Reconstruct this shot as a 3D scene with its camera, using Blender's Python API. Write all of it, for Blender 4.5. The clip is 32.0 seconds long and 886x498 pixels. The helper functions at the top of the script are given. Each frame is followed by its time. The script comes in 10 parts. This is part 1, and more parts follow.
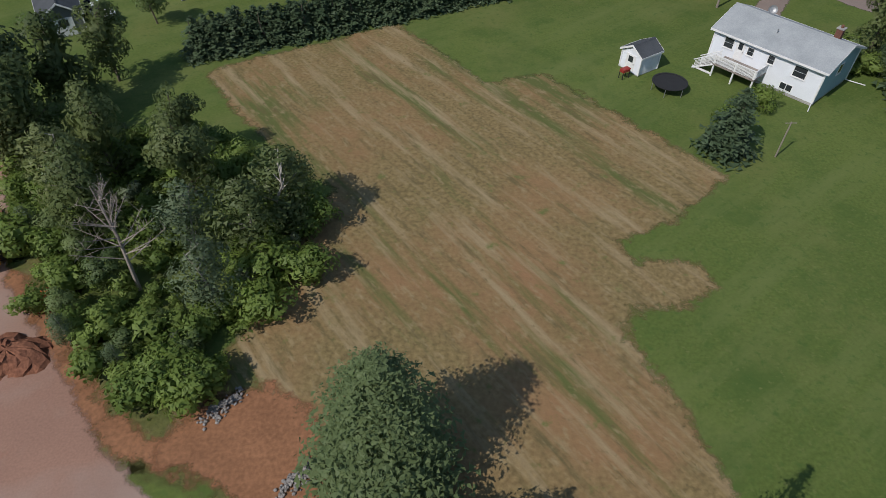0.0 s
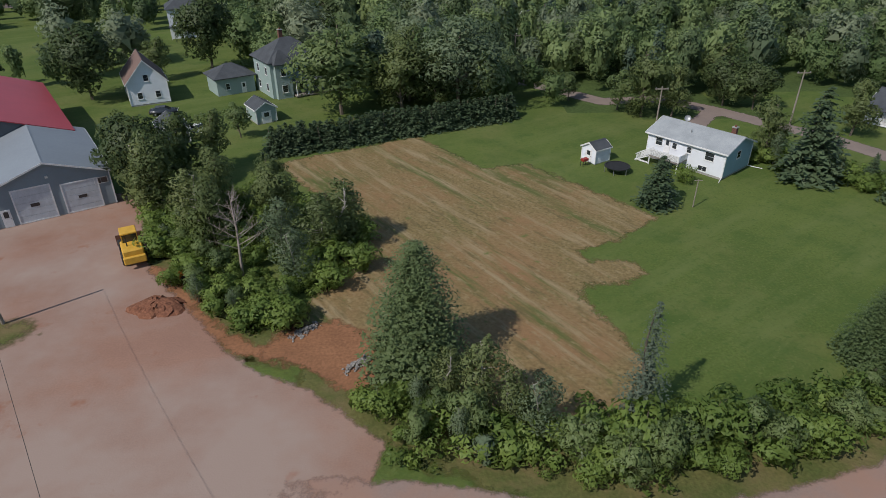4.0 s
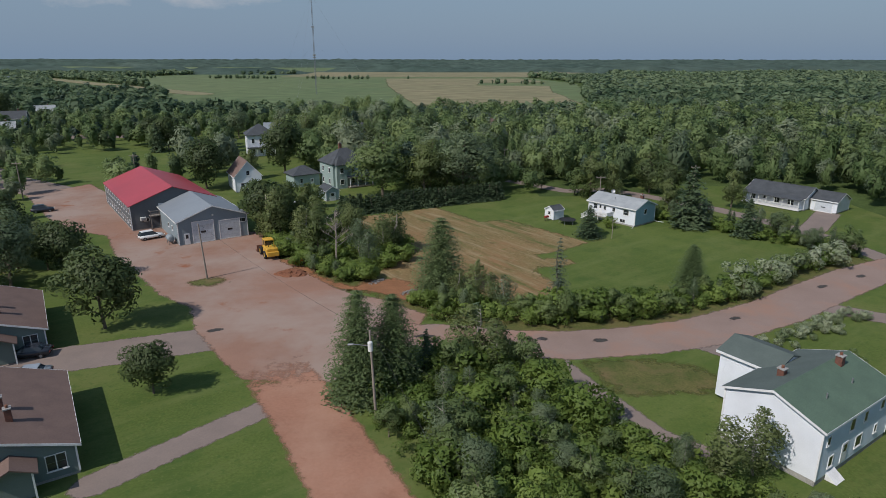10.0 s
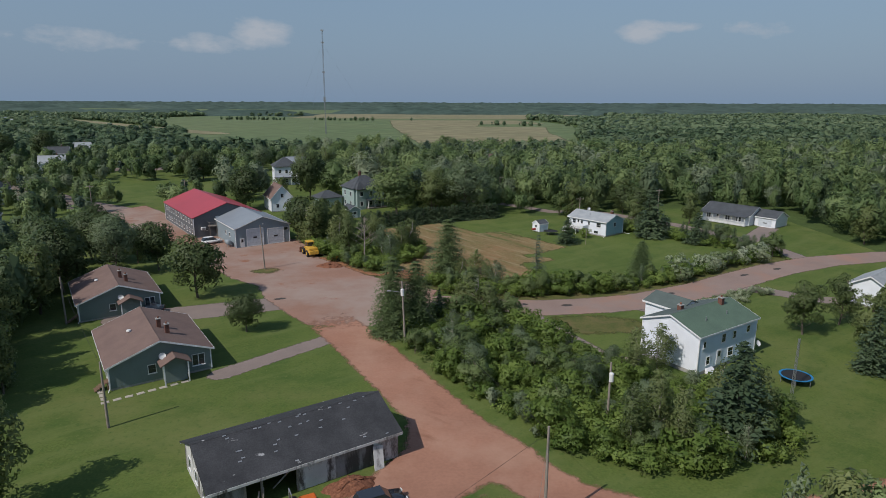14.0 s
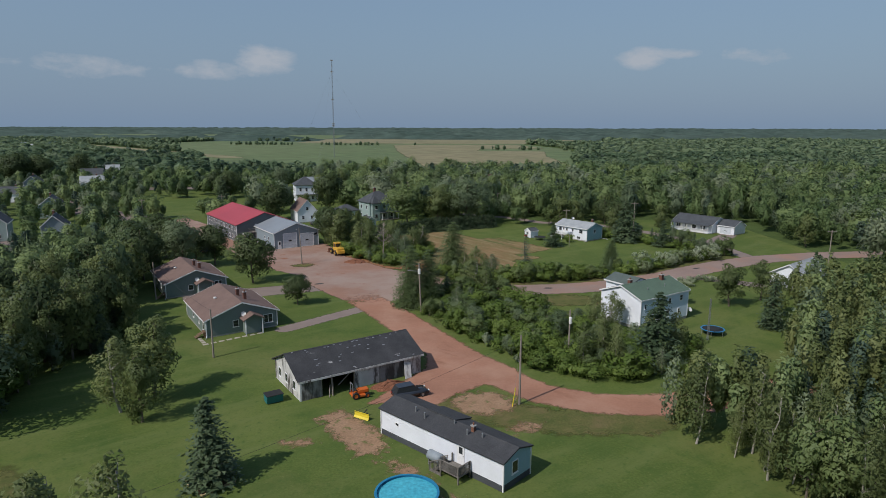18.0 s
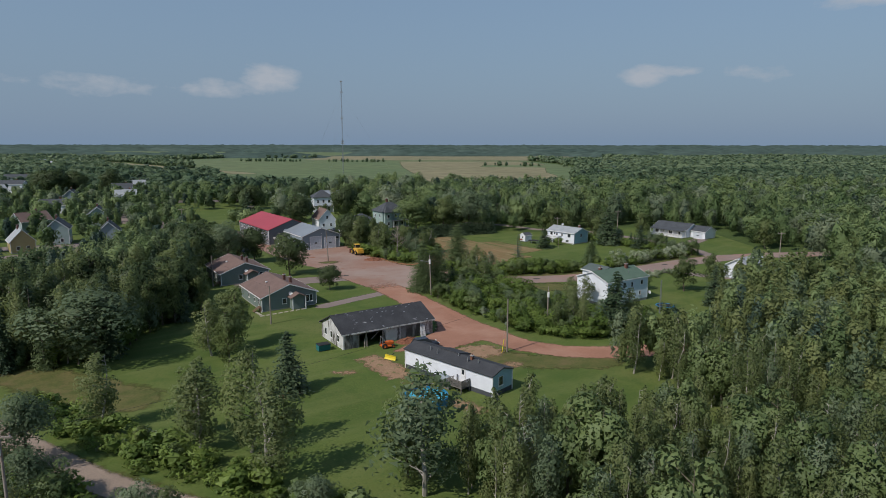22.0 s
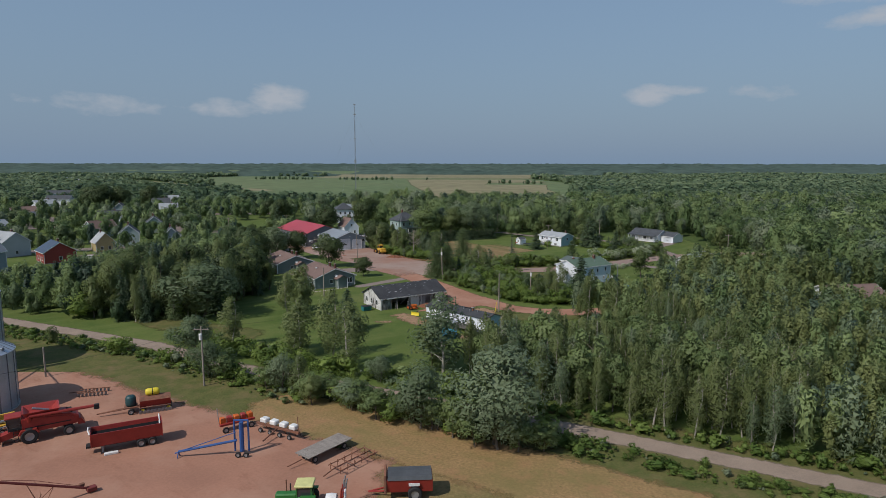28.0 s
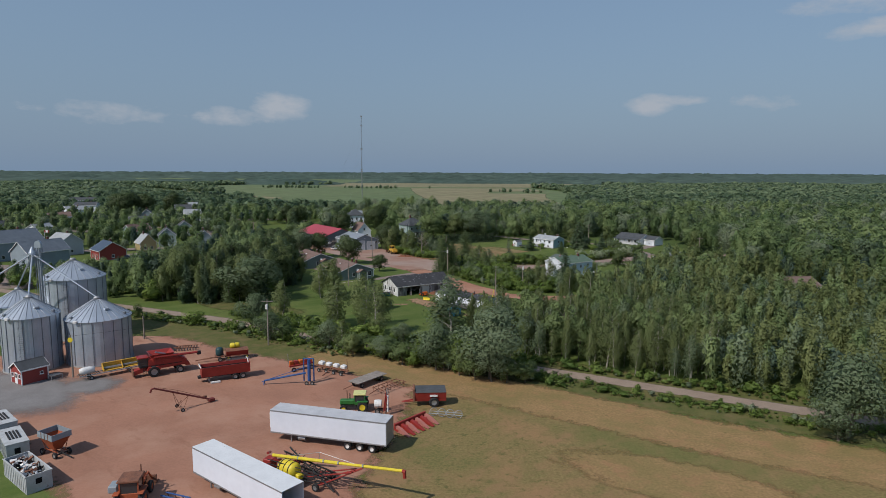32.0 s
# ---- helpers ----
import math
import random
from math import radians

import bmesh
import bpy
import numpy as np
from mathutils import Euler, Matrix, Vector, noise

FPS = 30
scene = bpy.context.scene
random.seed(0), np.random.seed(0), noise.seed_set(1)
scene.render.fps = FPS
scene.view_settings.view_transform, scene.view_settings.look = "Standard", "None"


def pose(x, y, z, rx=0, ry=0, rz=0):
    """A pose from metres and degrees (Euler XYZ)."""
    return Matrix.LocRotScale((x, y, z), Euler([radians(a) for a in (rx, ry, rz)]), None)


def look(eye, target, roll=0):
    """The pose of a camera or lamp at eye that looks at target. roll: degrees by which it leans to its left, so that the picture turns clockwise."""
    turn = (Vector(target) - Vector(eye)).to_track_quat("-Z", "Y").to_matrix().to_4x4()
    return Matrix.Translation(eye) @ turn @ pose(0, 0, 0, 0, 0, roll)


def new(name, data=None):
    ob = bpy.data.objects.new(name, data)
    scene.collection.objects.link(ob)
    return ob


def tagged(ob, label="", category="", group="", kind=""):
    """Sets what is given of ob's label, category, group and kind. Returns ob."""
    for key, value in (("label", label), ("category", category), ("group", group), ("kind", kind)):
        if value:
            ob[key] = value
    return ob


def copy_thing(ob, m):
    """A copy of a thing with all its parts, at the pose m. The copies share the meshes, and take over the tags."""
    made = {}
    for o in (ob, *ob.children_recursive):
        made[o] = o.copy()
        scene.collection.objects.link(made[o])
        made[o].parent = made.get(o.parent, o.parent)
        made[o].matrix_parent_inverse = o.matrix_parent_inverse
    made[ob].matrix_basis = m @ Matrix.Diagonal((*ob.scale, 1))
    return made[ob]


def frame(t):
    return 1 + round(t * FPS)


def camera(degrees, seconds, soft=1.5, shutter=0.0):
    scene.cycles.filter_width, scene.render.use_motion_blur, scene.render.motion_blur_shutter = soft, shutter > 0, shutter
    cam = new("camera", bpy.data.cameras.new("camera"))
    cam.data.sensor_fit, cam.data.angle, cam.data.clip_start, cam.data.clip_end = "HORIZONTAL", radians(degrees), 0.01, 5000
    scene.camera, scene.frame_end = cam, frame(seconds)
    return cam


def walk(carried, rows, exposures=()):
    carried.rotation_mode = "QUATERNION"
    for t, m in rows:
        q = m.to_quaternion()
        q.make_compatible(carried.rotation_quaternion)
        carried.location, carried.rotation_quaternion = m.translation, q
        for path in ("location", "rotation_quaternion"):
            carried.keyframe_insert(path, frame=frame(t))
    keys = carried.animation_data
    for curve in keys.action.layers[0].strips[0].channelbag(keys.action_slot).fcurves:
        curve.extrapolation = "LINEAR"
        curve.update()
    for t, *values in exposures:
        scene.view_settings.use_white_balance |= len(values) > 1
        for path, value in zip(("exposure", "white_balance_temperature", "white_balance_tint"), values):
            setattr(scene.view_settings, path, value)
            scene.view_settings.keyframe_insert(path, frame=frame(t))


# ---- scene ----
# ---------- camera ----------
cam = camera(70.76, 32.0, soft=0.6)
PATH = [
    (0, -37.62, -50.87, 32.83, 44.85, 0.77, -2.74),
    (1, -37.93, -55.60, 32.75, 48.89, 0.51, -2.37),
    (2, -38.27, -61.23, 32.83, 52.96, 0.21, -2.19),
    (3, -38.45, -67.68, 32.94, 56.85, -0.00, -1.94),
    (6, -40.19, -90.72, 33.09, 66.04, 0.09, -1.68),
    (7, -40.38, -98.62, 33.14, 68.21, 0.04, -1.46),
    (8, -40.73, -106.48, 33.19, 70.03, 0.02, -1.35),
    (9, -40.98, -114.30, 33.27, 71.56, 0.03, -1.28),
    (10, -41.37, -121.95, 33.26, 72.88, 0.05, -1.25),
    (11, -41.83, -129.35, 33.18, 74.02, 0.05, -1.27),
    (12, -42.33, -136.40, 33.08, 74.99, 0.09, -1.29),
    (13, -42.78, -143.47, 33.13, 75.80, 0.15, -1.24),
    (14, -43.14, -150.45, 33.03, 76.57, 0.20, -1.19),
    (17, -44.29, -170.59, 32.91, 78.33, 0.22, -1.06),
    (18, -44.64, -177.80, 33.15, 78.80, 0.15, -1.01),
    (19, -44.92, -184.89, 33.34, 79.22, 0.09, -0.92),
    (20, -45.16, -191.72, 33.48, 79.61, 0.03, -0.83),
    (21, -45.39, -198.05, 33.50, 79.96, 0.02, -0.76),
    (22, -45.61, -204.20, 33.46, 80.31, 0.05, -0.66),
    (23, -45.95, -210.46, 33.29, 80.63, 0.08, -0.62),
    (24, -46.18, -216.76, 33.23, 80.91, 0.08, -0.51),
    (27, -46.54, -237.51, 33.45, 81.69, -0.00, -0.16),
    (28, -46.97, -244.52, 33.55, 81.99, 0.05, -0.13),
    (29, -47.35, -251.45, 33.63, 82.20, 0.12, -0.10),
    (30, -47.66, -258.73, 33.89, 82.40, 0.17, -0.05),
    (31, -48.03, -266.20, 34.17, 82.59, 0.21, -0.04),
    (32, -48.41, -273.77, 34.31, 82.79, 0.22, 0.00),
]
walk(cam, [(r[0], pose(r[1], r[2], r[3], r[4], 0, r[6]) @ pose(0, 0, 0, 0, 0, r[5])) for r in PATH],
     exposures=((0.0, 0.1), (32.0, 0.1)))

# ---------- light ----------
SUN_ELEV, SUN_FROM = 46.0, 220.0          # degrees above the horizon; compass of plan, counted from +x
world = bpy.data.worlds.new("sky")
world.use_nodes = True
scene.world = world
SKY_STRENGTH = 0.100


def sky_nodes():
    nt = world.node_tree
    n, l = nt.nodes, nt.links
    n.clear()

    def math_node(op, a, b=None):
        k = n.new("ShaderNodeMath")
        k.operation = op
        for i, v in enumerate((a, b)):
            if v is None:
                continue
            if isinstance(v, (int, float)):
                k.inputs[i].default_value = v
            else:
                l.new(v, k.inputs[i])
        return k.outputs[0]

    out = n.new("ShaderNodeOutputWorld")
    bg = n.new("ShaderNodeBackground")
    sky = n.new("ShaderNodeTexSky")
    sky.sky_type = "NISHITA"
    sky.sun_disc = False
    sky.sun_elevation = radians(SUN_ELEV)
    sky.sun_rotation = radians(90 - SUN_FROM)
    sky.air_density, sky.dust_density, sky.ozone_density = 1.2, 0.6, 2.5
    # summer haze: the sky pales to a grey blue towards the horizon
    tc = n.new("ShaderNodeTexCoord")
    sp = n.new("ShaderNodeSeparateXYZ")
    l.new(tc.outputs["Generated"], sp.inputs[0])
    low = n.new("ShaderNodeMapRange")
    low.inputs[1].default_value, low.inputs[2].default_value, low.inputs[3].default_value, low.inputs[4].default_value = 0.0, 0.55, 0.96, 0.25
    l.new(sp.outputs[2], low.inputs[0])
    haze = n.new("ShaderNodeMix")
    haze.data_type = "RGBA"
    haze.inputs[7].default_value = HAZE
    l.new(low.outputs[0], haze.inputs[0])
    l.new(sky.outputs[0], haze.inputs[6])
    # small fair-weather clouds low over the horizon
    az = math_node("ARCTAN2", sp.outputs[0], sp.outputs[1])
    cloud = None
    noise_t = n.new("ShaderNodeTexNoise")
    noise_t.inputs["Scale"].default_value, noise_t.inputs["Detail"].default_value, noise_t.inputs["Roughness"].default_value = 24, 7, 0.62
    mp = n.new("ShaderNodeMapping")
    mp.inputs["Scale"].default_value = (1, 1, 2.2)
    l.new(tc.outputs["Generated"], mp.inputs[0])
    l.new(mp.outputs[0], noise_t.inputs["Vector"])
    for a0, e0, wa, we, k in CLOUDS:
        da = math_node("DIVIDE", math_node("SUBTRACT", az, radians(a0)), radians(wa))
        de = math_node("DIVIDE", math_node("SUBTRACT", sp.outputs[2], math.sin(radians(e0))), radians(we))
        d2 = math_node("ADD", math_node("MULTIPLY", da, da), math_node("MULTIPLY", de, de))
        v = math_node("MULTIPLY", math_node("SUBTRACT", 1.0, d2), k)
        cloud = v if cloud is None else math_node("MAXIMUM", cloud, v)
    dens = n.new("ShaderNodeMapRange")
    dens.inputs[1].default_value, dens.inputs[2].default_value, dens.inputs[4].default_value = 0.40, 1.15, 0.85
    l.new(math_node("ADD", math_node("MAXIMUM", cloud, -1.0), math_node("MULTIPLY", math_node("SUBTRACT", noise_t.outputs[0], 0.3), 1.6)), dens.inputs[0])
    cm = n.new("ShaderNodeMix")
    cm.data_type = "RGBA"
    cm.inputs[7].default_value = CLOUD_WHITE
    l.new(dens.outputs[0], cm.inputs[0])
    l.new(haze.outputs[2], cm.inputs[6])
    bg.inputs["Strength"].default_value = SKY_STRENGTH
    l.new(cm.outputs[2], bg.inputs[0])
    l.new(bg.outputs[0], out.inputs[0])


HAZE = (1.66, 2.42, 3.52, 1)
CLOUD_WHITE = (3.7, 4.0, 4.5, 1)
# azimuth from +y to the right, height, half width and half height in degrees, weight
CLOUDS = ((-14.4, 5.4, 2.7, 1.5, 0.88), (-19.4, 4.4, 2.2, 0.9, 0.55), (-17.0, 4.4, 4.6, 0.7, 0.42), (18.0, 5.6, 2.4, 1.0, 0.85), (20.2, 5.9, 2.6, 0.5, 0.7), (-28.0, 4.4, 6.0, 1.0, 0.38),
          (33.0, 12.6, 6.0, 1.2, 0.58), (33.5, 10.4, 3.8, 0.8, 0.58), (27.0, 5.6, 2.6, 0.7, 0.32))
sky_nodes()
sun = new("sun", bpy.data.lights.new("sun", "SUN"))
sun.data.energy, sun.data.angle, sun.data.color = 3.2, radians(0.55), (1.0, 0.940, 0.880)
sdir = Vector((math.cos(radians(SUN_FROM)) * math.cos(radians(SUN_ELEV)),
               math.sin(radians(SUN_FROM)) * math.cos(radians(SUN_ELEV)), math.sin(radians(SUN_ELEV))))
sun.matrix_world = look(sdir * 300, (0, 0, 0))


# ---------- materials ----------
def surface(name, c1, c2, scale=1.0, rough=0.8, bump=0.2, fine=8.0, metal=0.0, spread=0.0, where="pos", spec=0.3, mid=(0.35, 0.65),
            streak=0.0, extra=None, grain=0.2):
    """Two colours mixed by coarse noise, shaded by fine noise; spread varies whole objects."""
    m = bpy.data.materials.new(name)
    m.use_nodes = True
    nt = m.node_tree
    n, l = nt.nodes, nt.links
    b = n["Principled BSDF"]
    if where == "pos":
        co = n.new("ShaderNodeNewGeometry").outputs["Position"]
    else:
        co = n.new("ShaderNodeTexCoord").outputs["Object"]
    if streak:
        mp = n.new("ShaderNodeMapping")
        mp.inputs["Scale"].default_value = (1, 1, streak)
        l.new(co, mp.inputs[0])
        co = mp.outputs[0]
    a = n.new("ShaderNodeTexNoise")
    a.inputs["Scale"].default_value, a.inputs["Detail"].default_value, a.inputs["Roughness"].default_value = scale, 6, 0.62
    l.new(co, a.inputs["Vector"])
    r = n.new("ShaderNodeMapRange")
    r.inputs[1].default_value, r.inputs[2].default_value = mid
    l.new(a.outputs[0], r.inputs[0])
    mix = n.new("ShaderNodeMix")
    mix.data_type = "RGBA"
    mix.inputs[6].default_value, mix.inputs[7].default_value = (*c1, 1), (*c2, 1)
    l.new(r.outputs[0], mix.inputs[0])
    f = n.new("ShaderNodeTexNoise")
    f.inputs["Scale"].default_value, f.inputs["Detail"].default_value = fine, 4
    l.new(co, f.inputs["Vector"])
    fr = n.new("ShaderNodeMapRange")
    fr.inputs[1].default_value, fr.inputs[2].default_value, fr.inputs[3].default_value, fr.inputs[4].default_value = 0.3, 0.7, 1 - grain, 1 + grain
    l.new(f.outputs[0], fr.inputs[0])
    hsv = n.new("ShaderNodeHueSaturation")
    l.new(mix.outputs[2], hsv.inputs["Color"])
    val = fr.outputs[0]
    if spread:
        info = n.new("ShaderNodeObjectInfo")
        sr = n.new("ShaderNodeMapRange")
        sr.inputs[3].default_value, sr.inputs[4].default_value = 1 - spread, 1 + spread
        l.new(info.outputs["Random"], sr.inputs[0])
        mul = n.new("ShaderNodeMath")
        mul.operation = "MULTIPLY"
        l.new(val, mul.inputs[0])
        l.new(sr.outputs[0], mul.inputs[1])
        val = mul.outputs[0]
    l.new(val, hsv.inputs["Value"])
    colour = hsv.outputs[0]
    if extra:
        colour = extra(nt, co, colour)
    l.new(colour, b.inputs["Base Color"])
    b.inputs["Roughness"].default_value, b.inputs["Metallic"].default_value = rough, metal
    b.inputs["Specular IOR Level"].default_value = spec
    if bump:
        bp = n.new("ShaderNodeBump")
        bp.inputs["Strength"].default_value, bp.inputs["Distance"].default_value = bump, 0.05
        l.new(f.outputs[0], bp.inputs["Height"])
        l.new(bp.outputs[0], b.inputs["Normal"])
    return m


def blotch(colour2, scale, lo, hi, detail=5, seed=0.0, stretch=(1, 1, 1), turn=0.0):
    """Mixes in a second colour by a noise of its own (worn or bare patches)."""
    def add(nt, co, colour):
        n, l = nt.nodes, nt.links
        mp = n.new("ShaderNodeMapping")
        mp.inputs["Location"].default_value = (seed, seed * 1.7, 0)
        mp.inputs["Rotation"].default_value = (0, 0, radians(turn))
        mp.inputs["Scale"].default_value = stretch
        mp.vector_type = "TEXTURE"
        l.new(co, mp.inputs[0])
        t = n.new("ShaderNodeTexNoise")
        t.inputs["Scale"].default_value, t.inputs["Detail"].default_value, t.inputs["Roughness"].default_value = scale, detail, 0.65
        l.new(mp.outputs[0], t.inputs["Vector"])
        r = n.new("ShaderNodeMapRange")
        r.inputs[1].default_value, r.inputs[2].default_value = lo, hi
        l.new(t.outputs[0], r.inputs[0])
        x = n.new("ShaderNodeMix")
        x.data_type = "RGBA"
        x.inputs[7].default_value = (*colour2, 1)
        l.new(r.outputs[0], x.inputs[0])
        l.new(colour, x.inputs[6])
        return x.outputs[2]
    return add


def chain(*adds):
    def add(nt, co, colour):
        for f in adds:
            colour = f(nt, co, colour)
        return colour
    return add


def ragged(m, amount=0.8, scale=1.2, soft=0.25):
    """Lets a ground surface end in a ragged edge, by its attribute 'edge' (metres inside its outline)."""
    nt = m.node_tree
    n, l = nt.nodes, nt.links
    out, b = n["Material Output"], n["Principled BSDF"]
    at = n.new("ShaderNodeAttribute")
    at.attribute_name = "edge"
    g = n.new("ShaderNodeNewGeometry")
    t = n.new("ShaderNodeTexNoise")
    t.inputs["Scale"].default_value, t.inputs["Detail"].default_value, t.inputs["Roughness"].default_value = scale, 6, 0.7
    l.new(g.outputs["Position"], t.inputs["Vector"])
    s = n.new("ShaderNodeMath")
    s.operation = "MULTIPLY_ADD"
    s.inputs[1].default_value, s.inputs[2].default_value = amount * 4, -amount * 2
    l.new(t.outputs[0], s.inputs[0])
    a = n.new("ShaderNodeMath")
    l.new(at.outputs["Fac"], a.inputs[0])
    l.new(s.outputs[0], a.inputs[1])
    r = n.new("ShaderNodeMapRange")
    r.inputs[1].default_value, r.inputs[2].default_value = -soft, soft
    l.new(a.outputs[0], r.inputs[0])
    tr = n.new("ShaderNodeBsdfTransparent")
    mx = n.new("ShaderNodeMixShader")
    l.new(r.outputs[0], mx.inputs[0])
    l.new(tr.outputs[0], mx.inputs[1])
    l.new(b.outputs[0], mx.inputs[2])
    l.new(mx.outputs[0], out.inputs["Surface"])
    return m


def leaves(name, c1, c2, light=0.40, gloss=0.3):
    """Foliage: colour varies leaf by leaf, tree by tree and over the ground; light passes through."""
    m = bpy.data.materials.new(name)
    m.use_nodes = True
    nt = m.node_tree
    n, l = nt.nodes, nt.links
    out, b = n["Material Output"], n["Principled BSDF"]
    g = n.new("ShaderNodeNewGeometry")
    info = n.new("ShaderNodeObjectInfo")
    t = n.new("ShaderNodeTexNoise")
    t.inputs["Scale"].default_value, t.inputs["Detail"].default_value = 0.12, 3
    l.new(g.outputs["Position"], t.inputs["Vector"])
    tone = n.new("ShaderNodeAttribute")
    tone.attribute_name = "tone"
    s0 = n.new("ShaderNodeMath")
    l.new(tone.outputs["Fac"], s0.inputs[0])
    l.new(info.outputs["Random"], s0.inputs[1])
    s = n.new("ShaderNodeMath")
    s.operation = "MULTIPLY_ADD"
    s.inputs[1].default_value = 0.35
    l.new(g.outputs["Random Per Island"], s.inputs[0])
    l.new(s0.outputs[0], s.inputs[2])
    s2 = n.new("ShaderNodeMath")
    s2.operation = "MULTIPLY_ADD"
    s2.inputs[1].default_value = 1.2
    l.new(t.outputs[0], s2.inputs[0])
    l.new(s.outputs[0], s2.inputs[2])
    r = n.new("ShaderNodeMapRange")
    r.inputs[1].default_value, r.inputs[2].default_value = 0.45, 2.0
    l.new(s2.outputs[0], r.inputs[0])
    mix = n.new("ShaderNodeMix")
    mix.data_type = "RGBA"
    mix.inputs[6].default_value, mix.inputs[7].default_value = (*c1, 1), (*c2, 1)
    l.new(r.outputs[0], mix.inputs[0])
    l.new(mix.outputs[2], b.inputs["Base Color"])
    b.inputs["Roughness"].default_value = 0.55
    b.inputs["Specular IOR Level"].default_value = gloss
    tl = n.new("ShaderNodeBsdfTranslucent")
    l.new(mix.outputs[2], tl.inputs[0])
    mx = n.new("ShaderNodeMixShader")
    mx.inputs[0].default_value = light
    l.new(b.outputs[0], mx.inputs[1])
    l.new(tl.outputs[0], mx.inputs[2])
    l.new(mx.outputs[0], out.inputs["Surface"])
    return m


def plain(name, c, rough=0.6, metal=0.0, spec=0.4, vary=0.12, scale=1.5):
    d = tuple(x * (1 - vary * 1.5) for x in c)
    return surface(name, c, d, scale, rough, 0.03, scale * 9, metal, 0.0, "obj", spec, grain=0.05)


M_GRASS = surface("grass", (0.076, 0.110, 0.027), (0.105, 0.138, 0.036), 0.05, 0.9, 0.35, 4.0, spec=0.1, grain=0.15,
                  extra=chain(blotch((0.138, 0.148, 0.052), 0.06, 0.50, 0.76, seed=11), blotch((0.056, 0.096, 0.023), 0.16, 0.48, 0.74, seed=3),
                              blotch((0.122, 0.150, 0.048), 0.30, 0.48, 0.74, seed=17, stretch=(6, 1, 1), turn=35), blotch((0.062, 0.104, 0.026), 1.6, 0.54, 0.72, seed=41), blotch((0.130, 0.150, 0.050), 2.2, 0.58, 0.74, seed=43)))
M_WILD = ragged(surface("rough_grass", (0.125, 0.118, 0.044), (0.075, 0.092, 0.028), 0.4, 0.9, 0.8, 4.0, spec=0.1,
                        extra=blotch((0.16, 0.125, 0.06), 0.25, 0.5, 0.7, seed=5)), 1.2, 0.5, 0.6)
M_GRAVEL = ragged(surface("red_gravel", (0.290, 0.168, 0.122), (0.245, 0.142, 0.104), 0.10, 0.9, 0.2, 7.0, spec=0.2, grain=0.09,
                          extra=chain(blotch((0.315, 0.235, 0.195), 0.05, 0.42, 0.62, seed=2), blotch((0.25, 0.10, 0.055), 0.16, 0.6, 0.72, seed=7))), 0.5, 0.8, 0.25)
M_LANE = ragged(surface("red_dirt", (0.345, 0.176, 0.118), (0.285, 0.146, 0.098), 0.12, 0.9, 0.12, 3.0, spec=0.2, grain=0.07,
                        extra=chain(blotch((0.385, 0.225, 0.158), 0.12, 0.46, 0.74, seed=4), blotch((0.245, 0.118, 0.075), 0.45, 0.58, 0.76, seed=36, stretch=(3, 1, 1), turn=-40))), 0.5, 0.8, 0.3)
M_FARMDIRT = ragged(surface("farm_yard_dirt", (0.345, 0.176, 0.118), (0.285, 0.146, 0.098), 0.12, 0.9, 0.12, 3.0, spec=0.2, grain=0.07,
                            extra=chain(blotch((0.385, 0.225, 0.158), 0.12, 0.46, 0.74, seed=4), blotch((0.245, 0.118, 0.075), 0.45, 0.58, 0.76, seed=36, stretch=(3, 1, 1), turn=-40))), 1.7, 0.45, 0.9)
M_DUST = ragged(surface("bare_soil", (0.270, 0.132, 0.070), (0.215, 0.105, 0.056), 0.4, 0.95, 0.5, 4.0, spec=0.1), 1.0, 0.7, 0.4)
M_ROAD = ragged(surface("worn_asphalt", (0.275, 0.200, 0.170), (0.240, 0.172, 0.145), 0.15, 0.85, 0.1, 6.0, spec=0.3, grain=0.07,
                        extra=blotch((0.30, 0.185, 0.14), 0.10, 0.5, 0.66, seed=9)), 0.35, 0.9, 0.2)
M_DRIVE = ragged(surface("driveway_asphalt", (0.235, 0.185, 0.160), (0.200, 0.158, 0.138), 0.3, 0.85, 0.1, 6.0, spec=0.3, grain=0.07), 0.3, 1.0, 0.15)
M_PATCH = ragged(surface("dark_patch", (0.06, 0.055, 0.05), (0.045, 0.042, 0.04), 1.0, 0.8, 0.3, 9.0), 0.25, 1.5, 0.1)
M_FIELD = ragged(surface("mown_hay", (0.208, 0.152, 0.072), (0.172, 0.132, 0.060), 0.10, 0.95, 0.9, 3.0, spec=0.1, grain=0.30,
                         extra=chain(blotch((0.245, 0.142, 0.074), 0.07, 0.46, 0.70, seed=8),
                                     blotch((0.100, 0.112, 0.038), 0.20, 0.53, 0.62, seed=6, stretch=(8, 1, 1), turn=-56),
                                     blotch((0.285, 0.222, 0.128), 0.55, 0.52, 0.68, seed=12, stretch=(9, 1, 1), turn=-56),
                                     blotch((0.122, 0.098, 0.046), 1.0, 0.55, 0.70, seed=31, stretch=(5, 1, 1), turn=-56),
                                     blotch((0.275, 0.215, 0.118), 1.6, 0.54, 0.74, seed=1, stretch=(2.2, 1, 1), turn=-50),
                                     blotch((0.120, 0.092, 0.046), 2.4, 0.60, 0.74, seed=21, stretch=(1.6, 1, 1), turn=-56),
                                     blotch((0.118, 0.132, 0.044), 0.7, 0.60, 0.74, seed=30))), 0.9, 0.6, 0.4)
